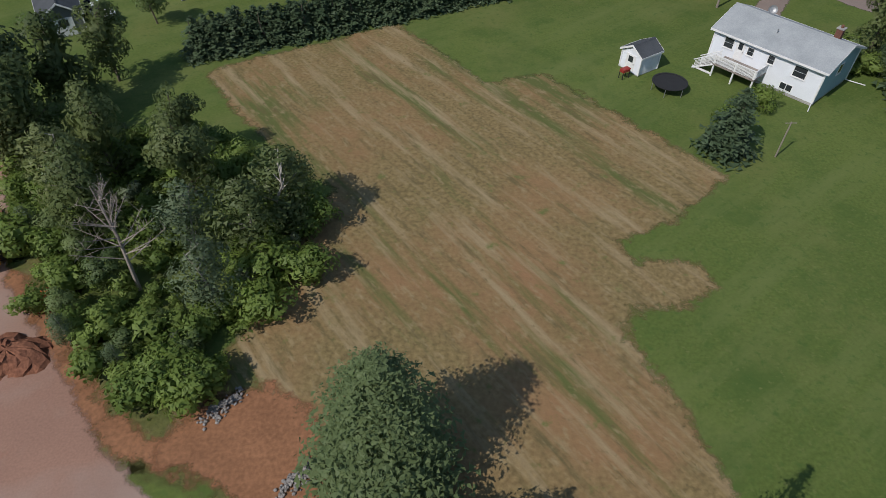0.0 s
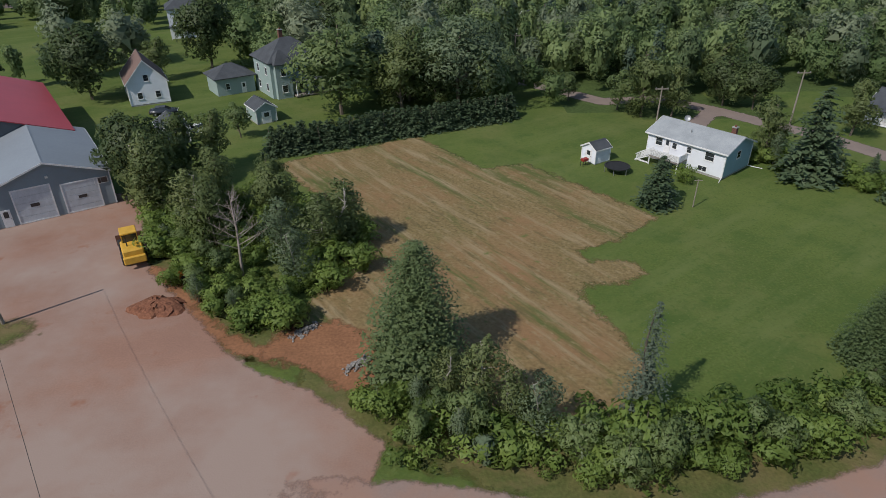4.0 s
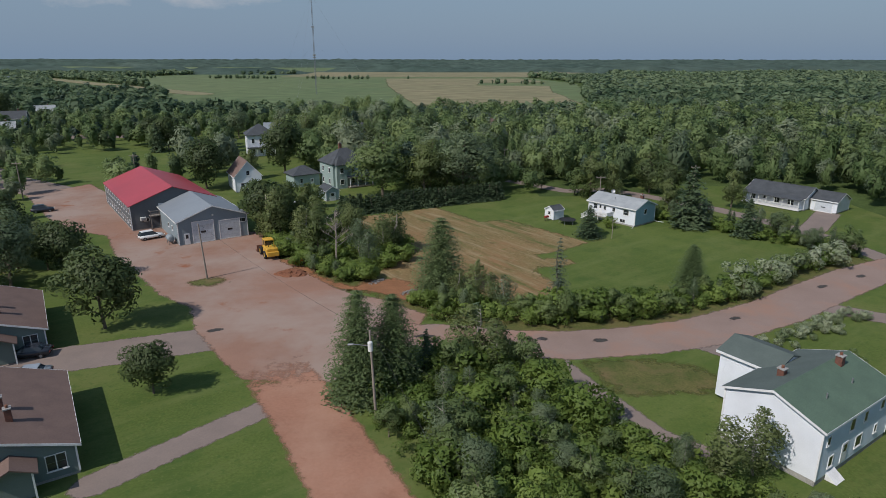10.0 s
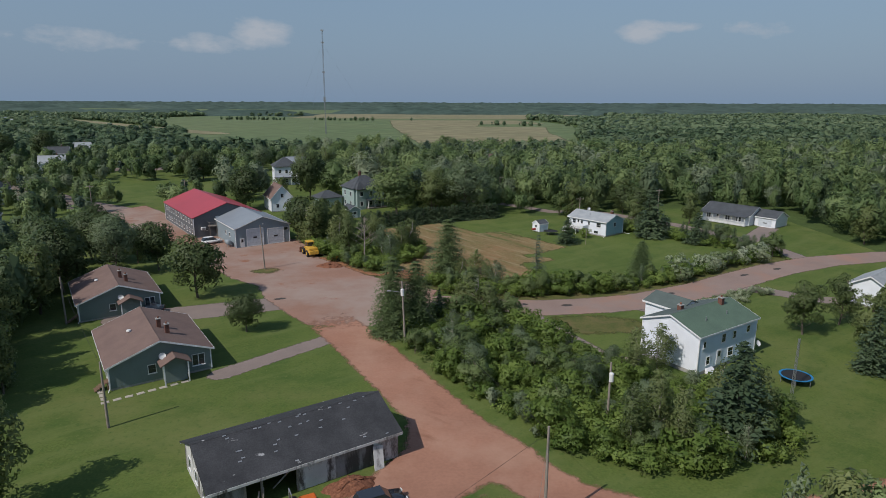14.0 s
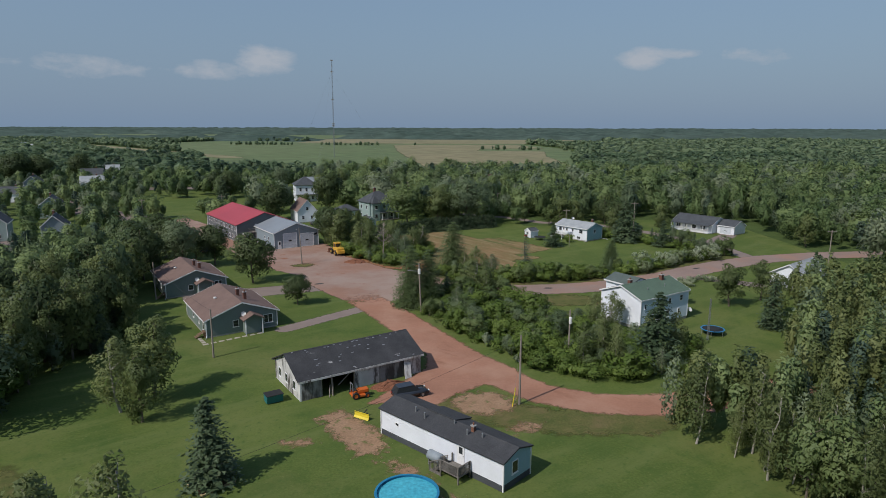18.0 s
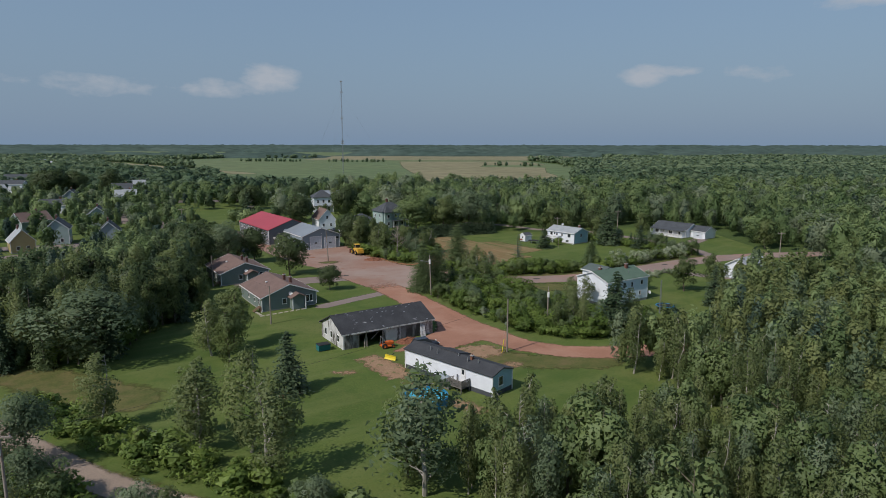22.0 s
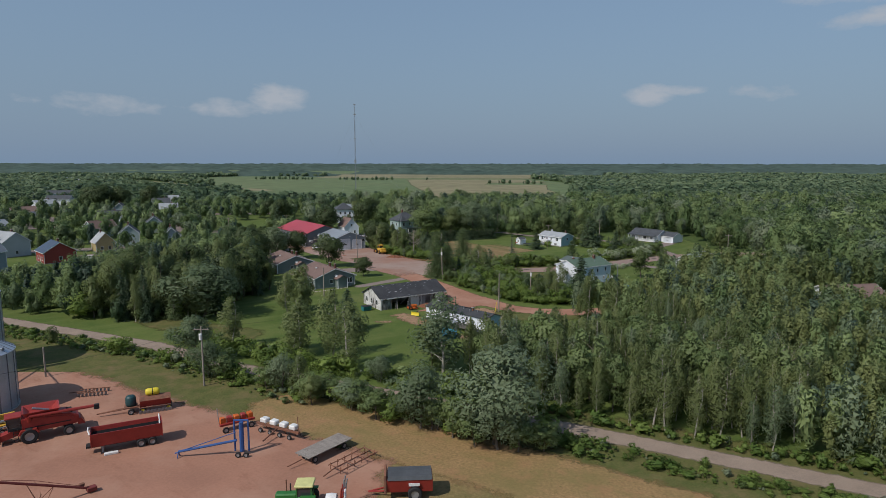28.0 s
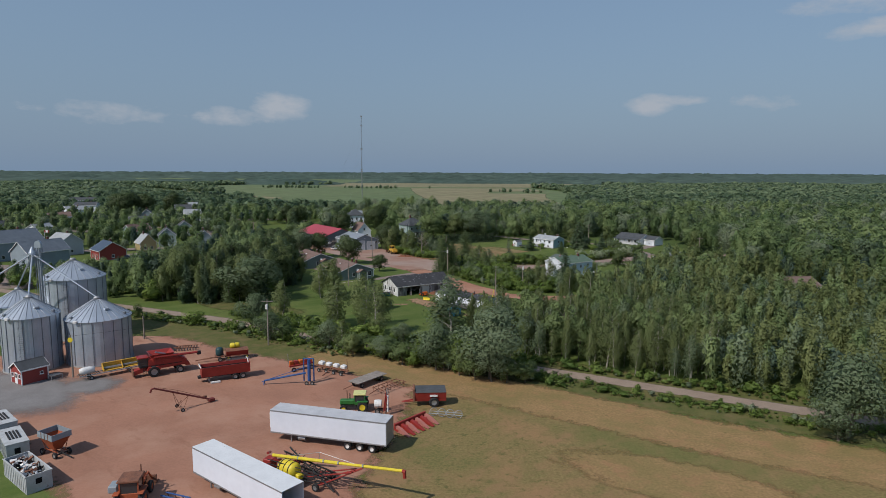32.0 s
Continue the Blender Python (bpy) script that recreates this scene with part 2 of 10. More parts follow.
M_TAN = ragged(surface("dry_grass", (0.290, 0.186, 0.090), (0.235, 0.160, 0.072), 0.25, 0.95, 0.8, 3.0, spec=0.1, grain=0.22,
                       extra=chain(blotch((0.175, 0.150, 0.058), 0.06, 0.46, 0.76, seed=13), blotch((0.185, 0.150, 0.060), 0.40, 0.50, 0.76, seed=19, stretch=(3, 1, 1), turn=-28),
                                   blotch((0.300, 0.165, 0.088), 0.3, 0.52, 0.76, seed=14), blotch((0.120, 0.108, 0.040), 1.4, 0.60, 0.74, seed=15))), 1.2, 0.5, 0.6)
M_MEADOW = ragged(surface("olive_meadow", (0.165, 0.142, 0.056), (0.215, 0.158, 0.070), 0.10, 0.95, 0.9, 3.0, spec=0.1, grain=0.24,
                          extra=chain(blotch((0.285, 0.168, 0.088), 0.09, 0.47, 0.72, seed=24), blotch((0.255, 0.158, 0.082), 0.5, 0.50, 0.74, seed=27, stretch=(2.5, 1, 1), turn=40),
                                      blotch((0.100, 0.100, 0.036), 0.9, 0.54, 0.72, seed=25), blotch((0.110, 0.126, 0.040), 0.06, 0.50, 0.74, seed=26))), 1.2, 0.5, 0.9)
M_WORN = ragged(surface("worn_sandy_soil", (0.315, 0.205, 0.130), (0.255, 0.160, 0.098), 0.5, 0.95, 0.5, 4.0, spec=0.1, extra=blotch((0.115, 0.125, 0.045), 0.9, 0.56, 0.66, seed=33)), 1.3, 0.8, 0.5)
M_PADGRAVEL = ragged(surface("grey_gravel", (0.215, 0.205, 0.200), (0.175, 0.165, 0.160), 0.3, 0.9, 0.3, 7.0), 1.2, 0.3, 1.6)
M_FLOOR = surface("wood_floor", (0.075, 0.108, 0.036), (0.055, 0.082, 0.028), 0.2, 0.95, 0.6, 2.0, spec=0.05)
# horizon woods: the blue of distance haze is put into the colour
M_CANOPY_HAZE = surface("far_canopy_haze", (0.052, 0.080, 0.066), (0.076, 0.106, 0.086), 0.004, 0.95, 0.0, 0.03, spec=0.05, grain=0.3)
M_TRACK = ragged(surface("trail_gravel", (0.290, 0.225, 0.175), (0.235, 0.180, 0.140), 0.3, 0.9, 0.3, 7.0), 0.35, 0.9, 0.25)
M_CROP = ragged(surface("far_crop", (0.098, 0.140, 0.058), (0.125, 0.155, 0.068), 0.004, 0.95, 0.0, 0.05), 3.0, 0.02, 1.0)
M_STRAW = ragged(surface("far_stubble", (0.225, 0.195, 0.110), (0.180, 0.170, 0.090), 0.006, 0.95, 0.0, 0.05), 3.0, 0.02, 1.0)

M_LEAF = leaves("broad_leaves", (0.083, 0.122, 0.042), (0.212, 0.256, 0.096), 0.46, 0.3)
M_LEAF_PALE = leaves("silver_leaves", (0.098, 0.146, 0.068), (0.232, 0.290, 0.168), 0.44, 0.3)
M_LEAF_POP = leaves("poplar_leaves", (0.108, 0.149, 0.054), (0.243, 0.282, 0.112), 0.48, 0.3)
M_LEAF_DARK = leaves("maple_leaves", (0.040, 0.066, 0.024), (0.098, 0.134, 0.048), 0.34, 0.3)
# far leaves: paler and bluer, with aerial haze mixed into the colour
M_LEAF_FAR_HAZE = leaves("far_leaves", (0.098, 0.154, 0.084), (0.203, 0.264, 0.143), 0.40, 0.2)
M_MASS = leaves("broad_leaf_masses", (0.114, 0.177, 0.067), (0.255, 0.325, 0.137), 0.42, 0.2)
M_MASS_DARK = leaves("dark_leaf_masses", (0.062, 0.103, 0.048), (0.147, 0.198, 0.090), 0.38, 0.2)
M_MASS_PALE = leaves("silver_leaf_masses", (0.134, 0.184, 0.106), (0.269, 0.313, 0.198), 0.40, 0.2)
M_MASS_LIME = leaves("bramble_leaf_masses", (0.092, 0.156, 0.036), (0.215, 0.290, 0.074), 0.44, 0.2)
# lighter far leaves, hazed in their colour too
M_MASS_FARLIGHT_HAZE = leaves("far_light_leaves", (0.122, 0.180, 0.095), (0.232, 0.294, 0.166), 0.40, 0.2)
M_MASS_POP = leaves("poplar_leaf_masses", (0.108, 0.149, 0.050), (0.232, 0.267, 0.104), 0.44, 0.2)
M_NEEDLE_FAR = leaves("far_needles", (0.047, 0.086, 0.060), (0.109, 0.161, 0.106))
M_BLOSSOM = leaves("blossoming_leaves", (0.120, 0.175, 0.060), (0.520, 0.560, 0.400), 0.4, 0.3)
M_LEAF_LIME = leaves("shrub_leaves", (0.098, 0.160, 0.034), (0.228, 0.310, 0.072), 0.48, 0.3)
M_LEAF_LIGHT = leaves("light_broad_leaves", (0.108, 0.160, 0.058), (0.225, 0.290, 0.112), 0.46, 0.3)
M_NEEDLE = leaves("spruce_needles", (0.040, 0.070, 0.036), (0.104, 0.146, 0.076), 0.25, 0.2)
M_NEEDLE_GREY = leaves("larch_needles", (0.078, 0.122, 0.048), (0.170, 0.222, 0.096), 0.40, 0.2)
M_NEEDLE_BLUE = leaves("blue_spruce_needles", (0.095, 0.128, 0.088), (0.200, 0.240, 0.170), 0.35, 0.2)
M_BARK = surface("bark", (0.16, 0.13, 0.10), (0.09, 0.075, 0.06), 1.5, 0.9, 0.5, 14, where="obj")
M_BARK_PALE = surface("pale_bark", (0.42, 0.39, 0.34), (0.22, 0.20, 0.17), 1.2, 0.9, 0.4, 10, where="obj")
M_DEADWOOD = surface("dead_wood", (0.36, 0.31, 0.27), (0.24, 0.20, 0.17), 2, 0.9, 0.3, 10, where="obj")


def siding(name, c, pitch=0.13, dirt=0.10, dirty=None):
    """Lapped boards: a saw-toothed relief up the wall over faintly stained paint."""
    m = surface(name, c, tuple(x * (1 - dirt) for x in c), 0.35, 0.6, 0.0, 12, where="obj", spec=0.3, extra=dirty, grain=0.03)
    nt = m.node_tree
    n, l = nt.nodes, nt.links
    co = n.new("ShaderNodeTexCoord")
    sp = n.new("ShaderNodeSeparateXYZ")
    l.new(co.outputs["Object"], sp.inputs[0])
    w = n.new("ShaderNodeMath")
    w.operation = "MULTIPLY"
    w.inputs[1].default_value = 1 / pitch
    l.new(sp.outputs[2], w.inputs[0])
    fr = n.new("ShaderNodeMath")
    fr.operation = "FRACT"
    l.new(w.outputs[0], fr.inputs[0])
    bp = n.new("ShaderNodeBump")
    bp.inputs["Strength"].default_value, bp.inputs["Distance"].default_value = 0.5, 0.02
    bp.invert = True
    l.new(fr.outputs[0], bp.inputs["Height"])
    l.new(bp.outputs[0], n["Principled BSDF"].inputs["Normal"])
    return m


M_WHITE = siding("white_siding", (0.74, 0.77, 0.82))
M_YELLOWWALL = siding("yellow_siding", (0.396, 0.311, 0.152))
M_BLUE = siding("pale_blue_siding", (0.30, 0.45, 0.52))
M_SLATE = siding("slate_blue_siding", (0.235, 0.285, 0.315), 0.25)
# white siding with its shade put into the colour as grey
M_SHADEDWHITE = siding("pale_grey_siding", (0.42, 0.44, 0.46))
M_GREEN = siding("grey_green_siding", (0.165, 0.21, 0.195))
M_TEAL = siding("teal_siding", (0.30, 0.38, 0.36))
M_DARKWALL = siding("dark_siding", (0.12, 0.13, 0.14), 0.3)
M_PEEL = siding("peeling_white_paint", (0.62, 0.62, 0.60), 0.2, 0.25, blotch((0.10, 0.09, 0.085), 0.9, 0.5, 0.62, seed=3, stretch=(1, 1, 3)))
M_REDWALL = siding("red_siding", (0.29, 0.050, 0.042))
M_TRIM = plain("white_trim", (0.80, 0.80, 0.80), 0.5)
M_GREYROOF = surface("grey_shingles", (0.34, 0.36, 0.37), (0.27, 0.29, 0.30), 0.5, 0.85, 0.3, 9, where="obj", grain=0.10)
M_METALROOF = surface("grey_metal_roof", (0.225, 0.250, 0.275), (0.200, 0.222, 0.245), 0.15, 0.5, 0.0, 3, where="obj", spec=0.4, grain=0.04)
M_REDROOF = surface("red_metal_roof", (0.400, 0.050, 0.062), (0.34, 0.042, 0.052), 0.1, 0.42, 0.0, 3, where="obj", spec=0.5, grain=0.04)
M_BROWNROOF = surface("brown_shingles", (0.185, 0.125, 0.105), (0.150, 0.102, 0.088), 0.5, 0.9, 0.3, 9, where="obj", grain=0.10)
M_BLACKROOF = surface("black_shingles", (0.040, 0.042, 0.046), (0.060, 0.062, 0.066), 0.5, 0.8, 0.4, 8, where="obj")
M_WORNROOF = surface("worn_black_shingles", (0.032, 0.033, 0.036), (0.055, 0.056, 0.06), 0.4, 0.8, 0.4, 8, where="obj",
                     extra=blotch((0.33, 0.33, 0.33), 0.9, 0.66, 0.70, seed=4, stretch=(2, 1, 1)))
M_GREENROOF = surface("green_shingles", (0.098, 0.150, 0.108), (0.082, 0.125, 0.092), 0.5, 0.85, 0.3, 9, where="obj", grain=0.10)
M_GREYGREENROOF = surface("grey_green_shingles", (0.100, 0.125, 0.115), (0.082, 0.104, 0.096), 0.5, 0.85, 0.3, 9, where="obj", grain=0.10)
M_BLUEROOF = surface("blue_grey_roofing", (0.060, 0.090, 0.135), (0.048, 0.072, 0.108), 0.6, 0.7, 0.2, 9, where="obj", grain=0.08)
M_BLUEGREYROOF = surface("slate_blue_shingles", (0.125, 0.150, 0.180), (0.100, 0.122, 0.148), 0.6, 0.8, 0.2, 9, where="obj", grain=0.08)
M_DARKROOF = surface("charcoal_shingles", (0.075, 0.082, 0.090), (0.055, 0.06, 0.066), 0.6, 0.85, 0.3, 9, where="obj", grain=0.10)
M_BRICK = surface("chimney_brick", (0.17, 0.075, 0.055), (0.12, 0.06, 0.045), 3, 0.9, 0.4, 14, where="obj")
M_CONCRETE = surface("concrete", (0.36, 0.35, 0.33), (0.27, 0.26, 0.25), 0.8, 0.9, 0.3, 10, where="obj")
M_GALV = surface("galvanised_steel", (0.47, 0.52, 0.58), (0.38, 0.43, 0.49), 0.35, 0.42, 0.0, 5, metal=0.5, where="obj", spec=0.5, grain=0.05)
M_STEEL = plain("dull_steel", (0.35, 0.36, 0.37), 0.5, 0.6)
M_POLE = surface("weathered_pole", (0.30, 0.26, 0.22), (0.20, 0.17, 0.145), 0.8, 0.9, 0.3, 12, where="obj", streak=0.1)
M_SOIL = surface("bed_soil", (0.16, 0.095, 0.06), (0.11, 0.07, 0.045), 1.5, 0.95, 0.4, 9, where="obj")
M_PLANK = surface("grey_planks", (0.28, 0.25, 0.22), (0.19, 0.165, 0.145), 1.5, 0.9, 0.3, 10, where="obj")
M_PALEPLANK = surface("pale_timber", (0.42, 0.33, 0.18), (0.32, 0.25, 0.14), 1.5, 0.85, 0.3, 10, where="obj")
M_GREYDECK = surface("weathered_deck_boards", (0.20, 0.185, 0.165), (0.13, 0.12, 0.105), 1.5, 0.9, 0.3, 10, where="obj")
M_BROWNPLANK = surface("brown_planks", (0.20, 0.125, 0.08), (0.14, 0.09, 0.06), 1.5, 0.85, 0.3, 10, where="obj")
M_BLACK = plain("black_rubber", (0.022, 0.022, 0.023), 0.8)
M_DARK = plain("dark_void", (0.012, 0.012, 0.013), 0.95, 0, 0.1)
M_YELLOW = plain("machine_yellow", (0.64, 0.37, 0.05), 0.5)
M_BYELLOW = plain("bright_yellow", (0.70, 0.56, 0.04), 0.5)
M_ORANGE = plain("machine_orange", (0.55, 0.12, 0.02), 0.5)
M_MRED = plain("machine_red", (0.30, 0.034, 0.027), 0.45)
M_AUGERRED = plain("weathered_dark_red", (0.17, 0.034, 0.028), 0.6)
M_RUST = surface("rusty_steel", (0.23, 0.10, 0.06), (0.14, 0.07, 0.05), 2, 0.9, 0.3, 12, where="obj")
M_MGREEN = plain("machine_green", (0.03, 0.16, 0.035), 0.45)
M_MBLUE = plain("machine_blue", (0.03, 0.09, 0.27), 0.45)
M_POOLRIM = plain("bright_blue_plastic", (0.02, 0.20, 0.42), 0.4)
M_TANKBLUE = plain("pool_blue", (0.02, 0.20, 0.36), 0.5)
M_CARWHITE = plain("white_car_paint", (0.75, 0.75, 0.75), 0.25, 0, 0.6, 0.05)
M_CARDARK = plain("dark_car_paint", (0.03, 0.035, 0.045), 0.2, 0, 0.6, 0.05)
M_CARSILVER = plain("silver_car_paint", (0.42, 0.46, 0.50), 0.25, 0.4, 0.6, 0.05)
M_GREYBLUE = plain("grey_blue_steel", (0.26, 0.30, 0.33), 0.6)
M_PALERED = plain("faded_red", (0.42, 0.16, 0.13), 0.6)
M_PLASTIC = plain("white_plastic", (0.72, 0.72, 0.70), 0.4)


def glass_dark(name):
    m = bpy.data.materials.new(name)
    m.use_nodes = True
    b = m.node_tree.nodes["Principled BSDF"]
    b.inputs["Base Color"].default_value = (0.03, 0.035, 0.04, 1)
    b.inputs["Roughness"].default_value = 0.06
    b.inputs["Specular IOR Level"].default_value = 0.7
    return m


M_GLASS = glass_dark("window_glass")


def water_mat():
    m = surface("pool_water", (0.07, 0.40, 0.50), (0.055, 0.34, 0.45), 0.5, 0.08, 0.15, 3, spec=0.5)
    return m


M_WATER = water_mat()


# ---------- mesh helpers ----------
def part(name, bm, material, parent=None, label="", smooth=False):
    me = bpy.data.meshes.new(name)
    bm.normal_update()
    bm.to_mesh(me)
    bm.free()
    me.materials.append(material)
    if smooth:
        me.shade_smooth()
    ob = new(name, me)
    if parent is not None:
        ob.parent = parent
    if label:
        ob["label"] = label
    return ob


def again(ob, parent, m, name=""):
    """Another object on the same mesh."""
    o = new(name or ob.name.split(".")[0], ob.data)
    o.parent = parent
    o.matrix_basis = m
    return o


def thing(name, label, category, m=None, group="", kind=""):
    e = new(name)
    e.empty_display_size = 0.5
    if m is not None:
        e.matrix_basis = m
    return tagged(e, label, category, group, kind)


def box(bm, x0, x1, y0, y1, z0, z1, m=None, bevel=0.0):
    vs = [bm.verts.new(v) for v in ((x0, y0, z0), (x1, y0, z0), (x1, y1, z0), (x0, y1, z0), (x0, y0, z1), (x1, y0, z1), (x1, y1, z1), (x0, y1, z1))]
    fs = [bm.faces.new([vs[i] for i in q]) for q in ((3, 2, 1, 0), (4, 5, 6, 7), (0, 1, 5, 4), (1, 2, 6, 5), (2, 3, 7, 6), (3, 0, 4, 7))]
    if bevel:
        es = list({e for f in fs for e in f.edges})
        r = bmesh.ops.bevel(bm, geom=es, offset=bevel, segments=1, affect="EDGES")
        vs = list({v for f in r["faces"] for v in f.verts} | {v for v in vs if v.is_valid})
    if m is not None:
        bmesh.ops.transform(bm, matrix=m, verts=vs)
    return bm


def boxed(x0, x1, y0, y1, z0, z1, bevel=0.0, m=None):
    return box(bmesh.new(), x0, x1, y0, y1, z0, z1, m, bevel)


def rod(bm, a, b, r0, r1=None, n=8):
    """A tapered round bar from a to b."""
    a, b = Vector(a), Vector(b)
    r1 = r0 if r1 is None else r1
    q = (b - a).to_track_quat("Z", "Y")
    ring = []
    for p, r in ((a, r0), (b, r1)):
        ring.append([bm.verts.new(p + q @ Vector((r * math.cos(2 * math.pi * i / n), r * math.sin(2 * math.pi * i / n), 0))) for i in range(n)])
    for i in range(n):
        bm.faces.new((ring[0][i], ring[0][(i + 1) % n], ring[1][(i + 1) % n], ring[1][i]))
    bm.faces.new(ring[0][::-1])
    bm.faces.new(ring[1])
    return bm


def rods(pairs, r0, r1=None, n=8):
    bm = bmesh.new()
    for a, b in pairs:
        rod(bm, a, b, r0, r1, n)
    return bm


def prism(bm, outline, x0, x1, axis="x"):
    """A solid with the outline (pairs) swept along an axis."""
    def at(u, v, w):
        return (w, u, v) if axis == "x" else ((u, w, v) if axis == "y" else (u, v, w))
    a = [bm.verts.new(at(u, v, x0)) for u, v in outline]
    b = [bm.verts.new(at(u, v, x1)) for u, v in outline]
    k = len(outline)
    for i in range(k):
        bm.faces.new((a[i], a[(i + 1) % k], b[(i + 1) % k], b[i]))
    bm.faces.new(a[::-1])
    bm.faces.new(b)
    bmesh.ops.recalc_face_normals(bm, faces=bm.faces)
    return bm


def lathe(profile, n=24):
    bm = bmesh.new()
    rings = []
    for r, z in profile:
        rings.append([bm.verts.new((r * math.cos(2 * math.pi * i / n), r * math.sin(2 * math.pi * i / n), z)) for i in range(n)] if r > 1e-4
                     else [bm.verts.new((0, 0, z))])
    for p, q in zip(rings, rings[1:]):
        for i in range(n):
            j = (i + 1) % n
            if len(p) == 1 and len(q) > 1:
                bm.faces.new((p[0], q[i], q[j]))
            elif len(q) == 1 and len(p) > 1:
                bm.faces.new((p[i], p[j], q[0]))
            elif len(p) > 1:
                bm.faces.new((p[i], p[j], q[j], q[i]))
    bmesh.ops.recalc_face_normals(bm, faces=bm.faces)
    return bm


def mesh_of(name, verts, faces, material):
    """A mesh from numpy arrays of corners and quads (or triangles)."""
    verts, faces = np.asarray(verts, np.float32), np.asarray(faces, np.int32)
    me = bpy.data.meshes.new(name)
    me.vertices.add(len(verts))
    me.vertices.foreach_set("co", verts.ravel())
    k = faces.shape[1]
    me.loops.add(faces.size)
    me.loops.foreach_set("vertex_index", faces.ravel())
    me.polygons.add(len(faces))
    me.polygons.foreach_set("loop_start", np.arange(0, faces.size, k, dtype=np.int32))
    me.update(calc_edges=True)
    me.materials.append(material)
    return me


# ---------- plan: distances ----------
def d_line(p, pts):
    """Distance of each point of p to the polyline."""
    best = np.full(len(p), 1e9)
    for a, b in zip(pts, pts[1:]):
        a, b = np.array(a, float), np.array(b, float)
        u = b - a
        s = np.clip(((p - a) @ u) / (u @ u), 0, 1)
        best = np.minimum(best, np.linalg.norm(p - a - s[:, None] * u, axis=1))
    return best


def inside(p, poly):
    """Signed distance to the polygon's outline, positive inside."""
    poly = [np.array(q, float) for q in poly]
    d = d_line(p, poly + [poly[0]])
    c = np.zeros(len(p), bool)
    for a, b in zip(poly, poly[1:] + [poly[0]]):
        with np.errstate(divide="ignore", invalid="ignore"):
            t = ((a[1] > p[:, 1]) != (b[1] > p[:, 1])) & (p[:, 0] < (b[0] - a[0]) * (p[:, 1] - a[1]) / (b[1] - a[1] + 1e-12) + a[0])
        c ^= t
    return np.where(c, d, -d)


def strip(pts, width):
    return lambda p: width / 2 - d_line(p, pts)


def patch(*poly):
    return lambda p: inside(p, poly)


def union(*fs):
    return lambda p: np.max([f(p) for f in fs], axis=0)


def oval(x, y, a, b, turn=0.0):
    def f(p):
        c, s = math.cos(radians(turn)), math.sin(radians(turn))
        q = (p - np.array((x, y))) @ np.array(((c, -s), (s, c)))
        return (1 - np.sqrt((q[:, 0] / a) ** 2 + (q[:, 1] / b) ** 2)) * min(a, b)
    return f


def sheet(name, f, bounds, material, z, step=1.0, margin=1.6, label="", category=""):
    """A thin ground surface: cells of a grid wherever f says the surface is near."""
    x0, x1, y0, y1 = bounds
    nx, ny = int((x1 - x0) / step) + 1, int((y1 - y0) / step) + 1
    gx, gy = np.meshgrid(x0 + step * np.arange(nx), y0 + step * np.arange(ny))
    p = np.stack([gx.ravel(), gy.ravel()], 1)
    d = f(p)
    i = np.arange(nx * ny).reshape(ny, nx)
    q = np.stack([i[:-1, :-1], i[:-1, 1:], i[1:, 1:], i[1:, :-1]], -1).reshape(-1, 4)
    q = q[d[q].max(1) > -margin]
    used, inv = np.unique(q, return_inverse=True)
    me = mesh_of(name, np.column_stack([p[used], np.full(len(used), z)]), inv.reshape(-1, 4), material)
    me.attributes.new("edge", "FLOAT", "POINT").data.foreach_set("value", d[used].astype(np.float32))
    ob = new(name, me)
    return tagged(ob, label, category or name.replace("_", " "), kind="structure")


# ---------- ground ----------
bm = bmesh.new()
for x0, x1 in ((-5200, 5200),):
    bm.faces.new([bm.verts.new(v) for v in ((x0, -900, 0), (x1, -900, 0), (x1, 5200, 0), (x0, 5200, 0))])
tagged(part("ground", bm, M_GRASS), "green lawn and meadow running to the horizon", "ground", kind="structure")

ROAD = [(-60, -52), (-46, -50.5), (-38, -51.5), (-31, -53.2), (-24, -53.6), (-15, -52.4), (-7, -50.3), (6, -43.8), (16, -37.0), (27, -30.0), (40, -23.8), (57, -19.5), (90, -16), (160, -10)]
LANE = [(-60, -57), (-54, -67), (-46, -82), (-41, -91.5), (-36, -98.5), (-31, -104.2), (-25, -107.2), (-18, -107.8), (-8, -106.4), (2, -103)]
TRAIL = [(-330, -35), (-200, -88), (-141, -114.8), (-100, -133.2), (-80, -146), (-60, -155), (-31, -169.3), (0, -185.5), (60, -214), (140, -250)]
BACKLANE = [(-40, 62), (-18, 50), (-6.2, 36.5), (5, 38), (12, 31), (18, 23), (24, 16), (31, 2), (36, -10), (37, -22)]
def fade(f, a, b, rate=0.12):
    """Lets a surface thin out towards a: its edge is reckoned from the line through a, square to a-b."""
    a, b = np.array(a, float), np.array(b, float)
    u = (b - a) / np.linalg.norm(b - a)
    return lambda p: np.minimum(f(p), ((p - a) @ u) * rate)


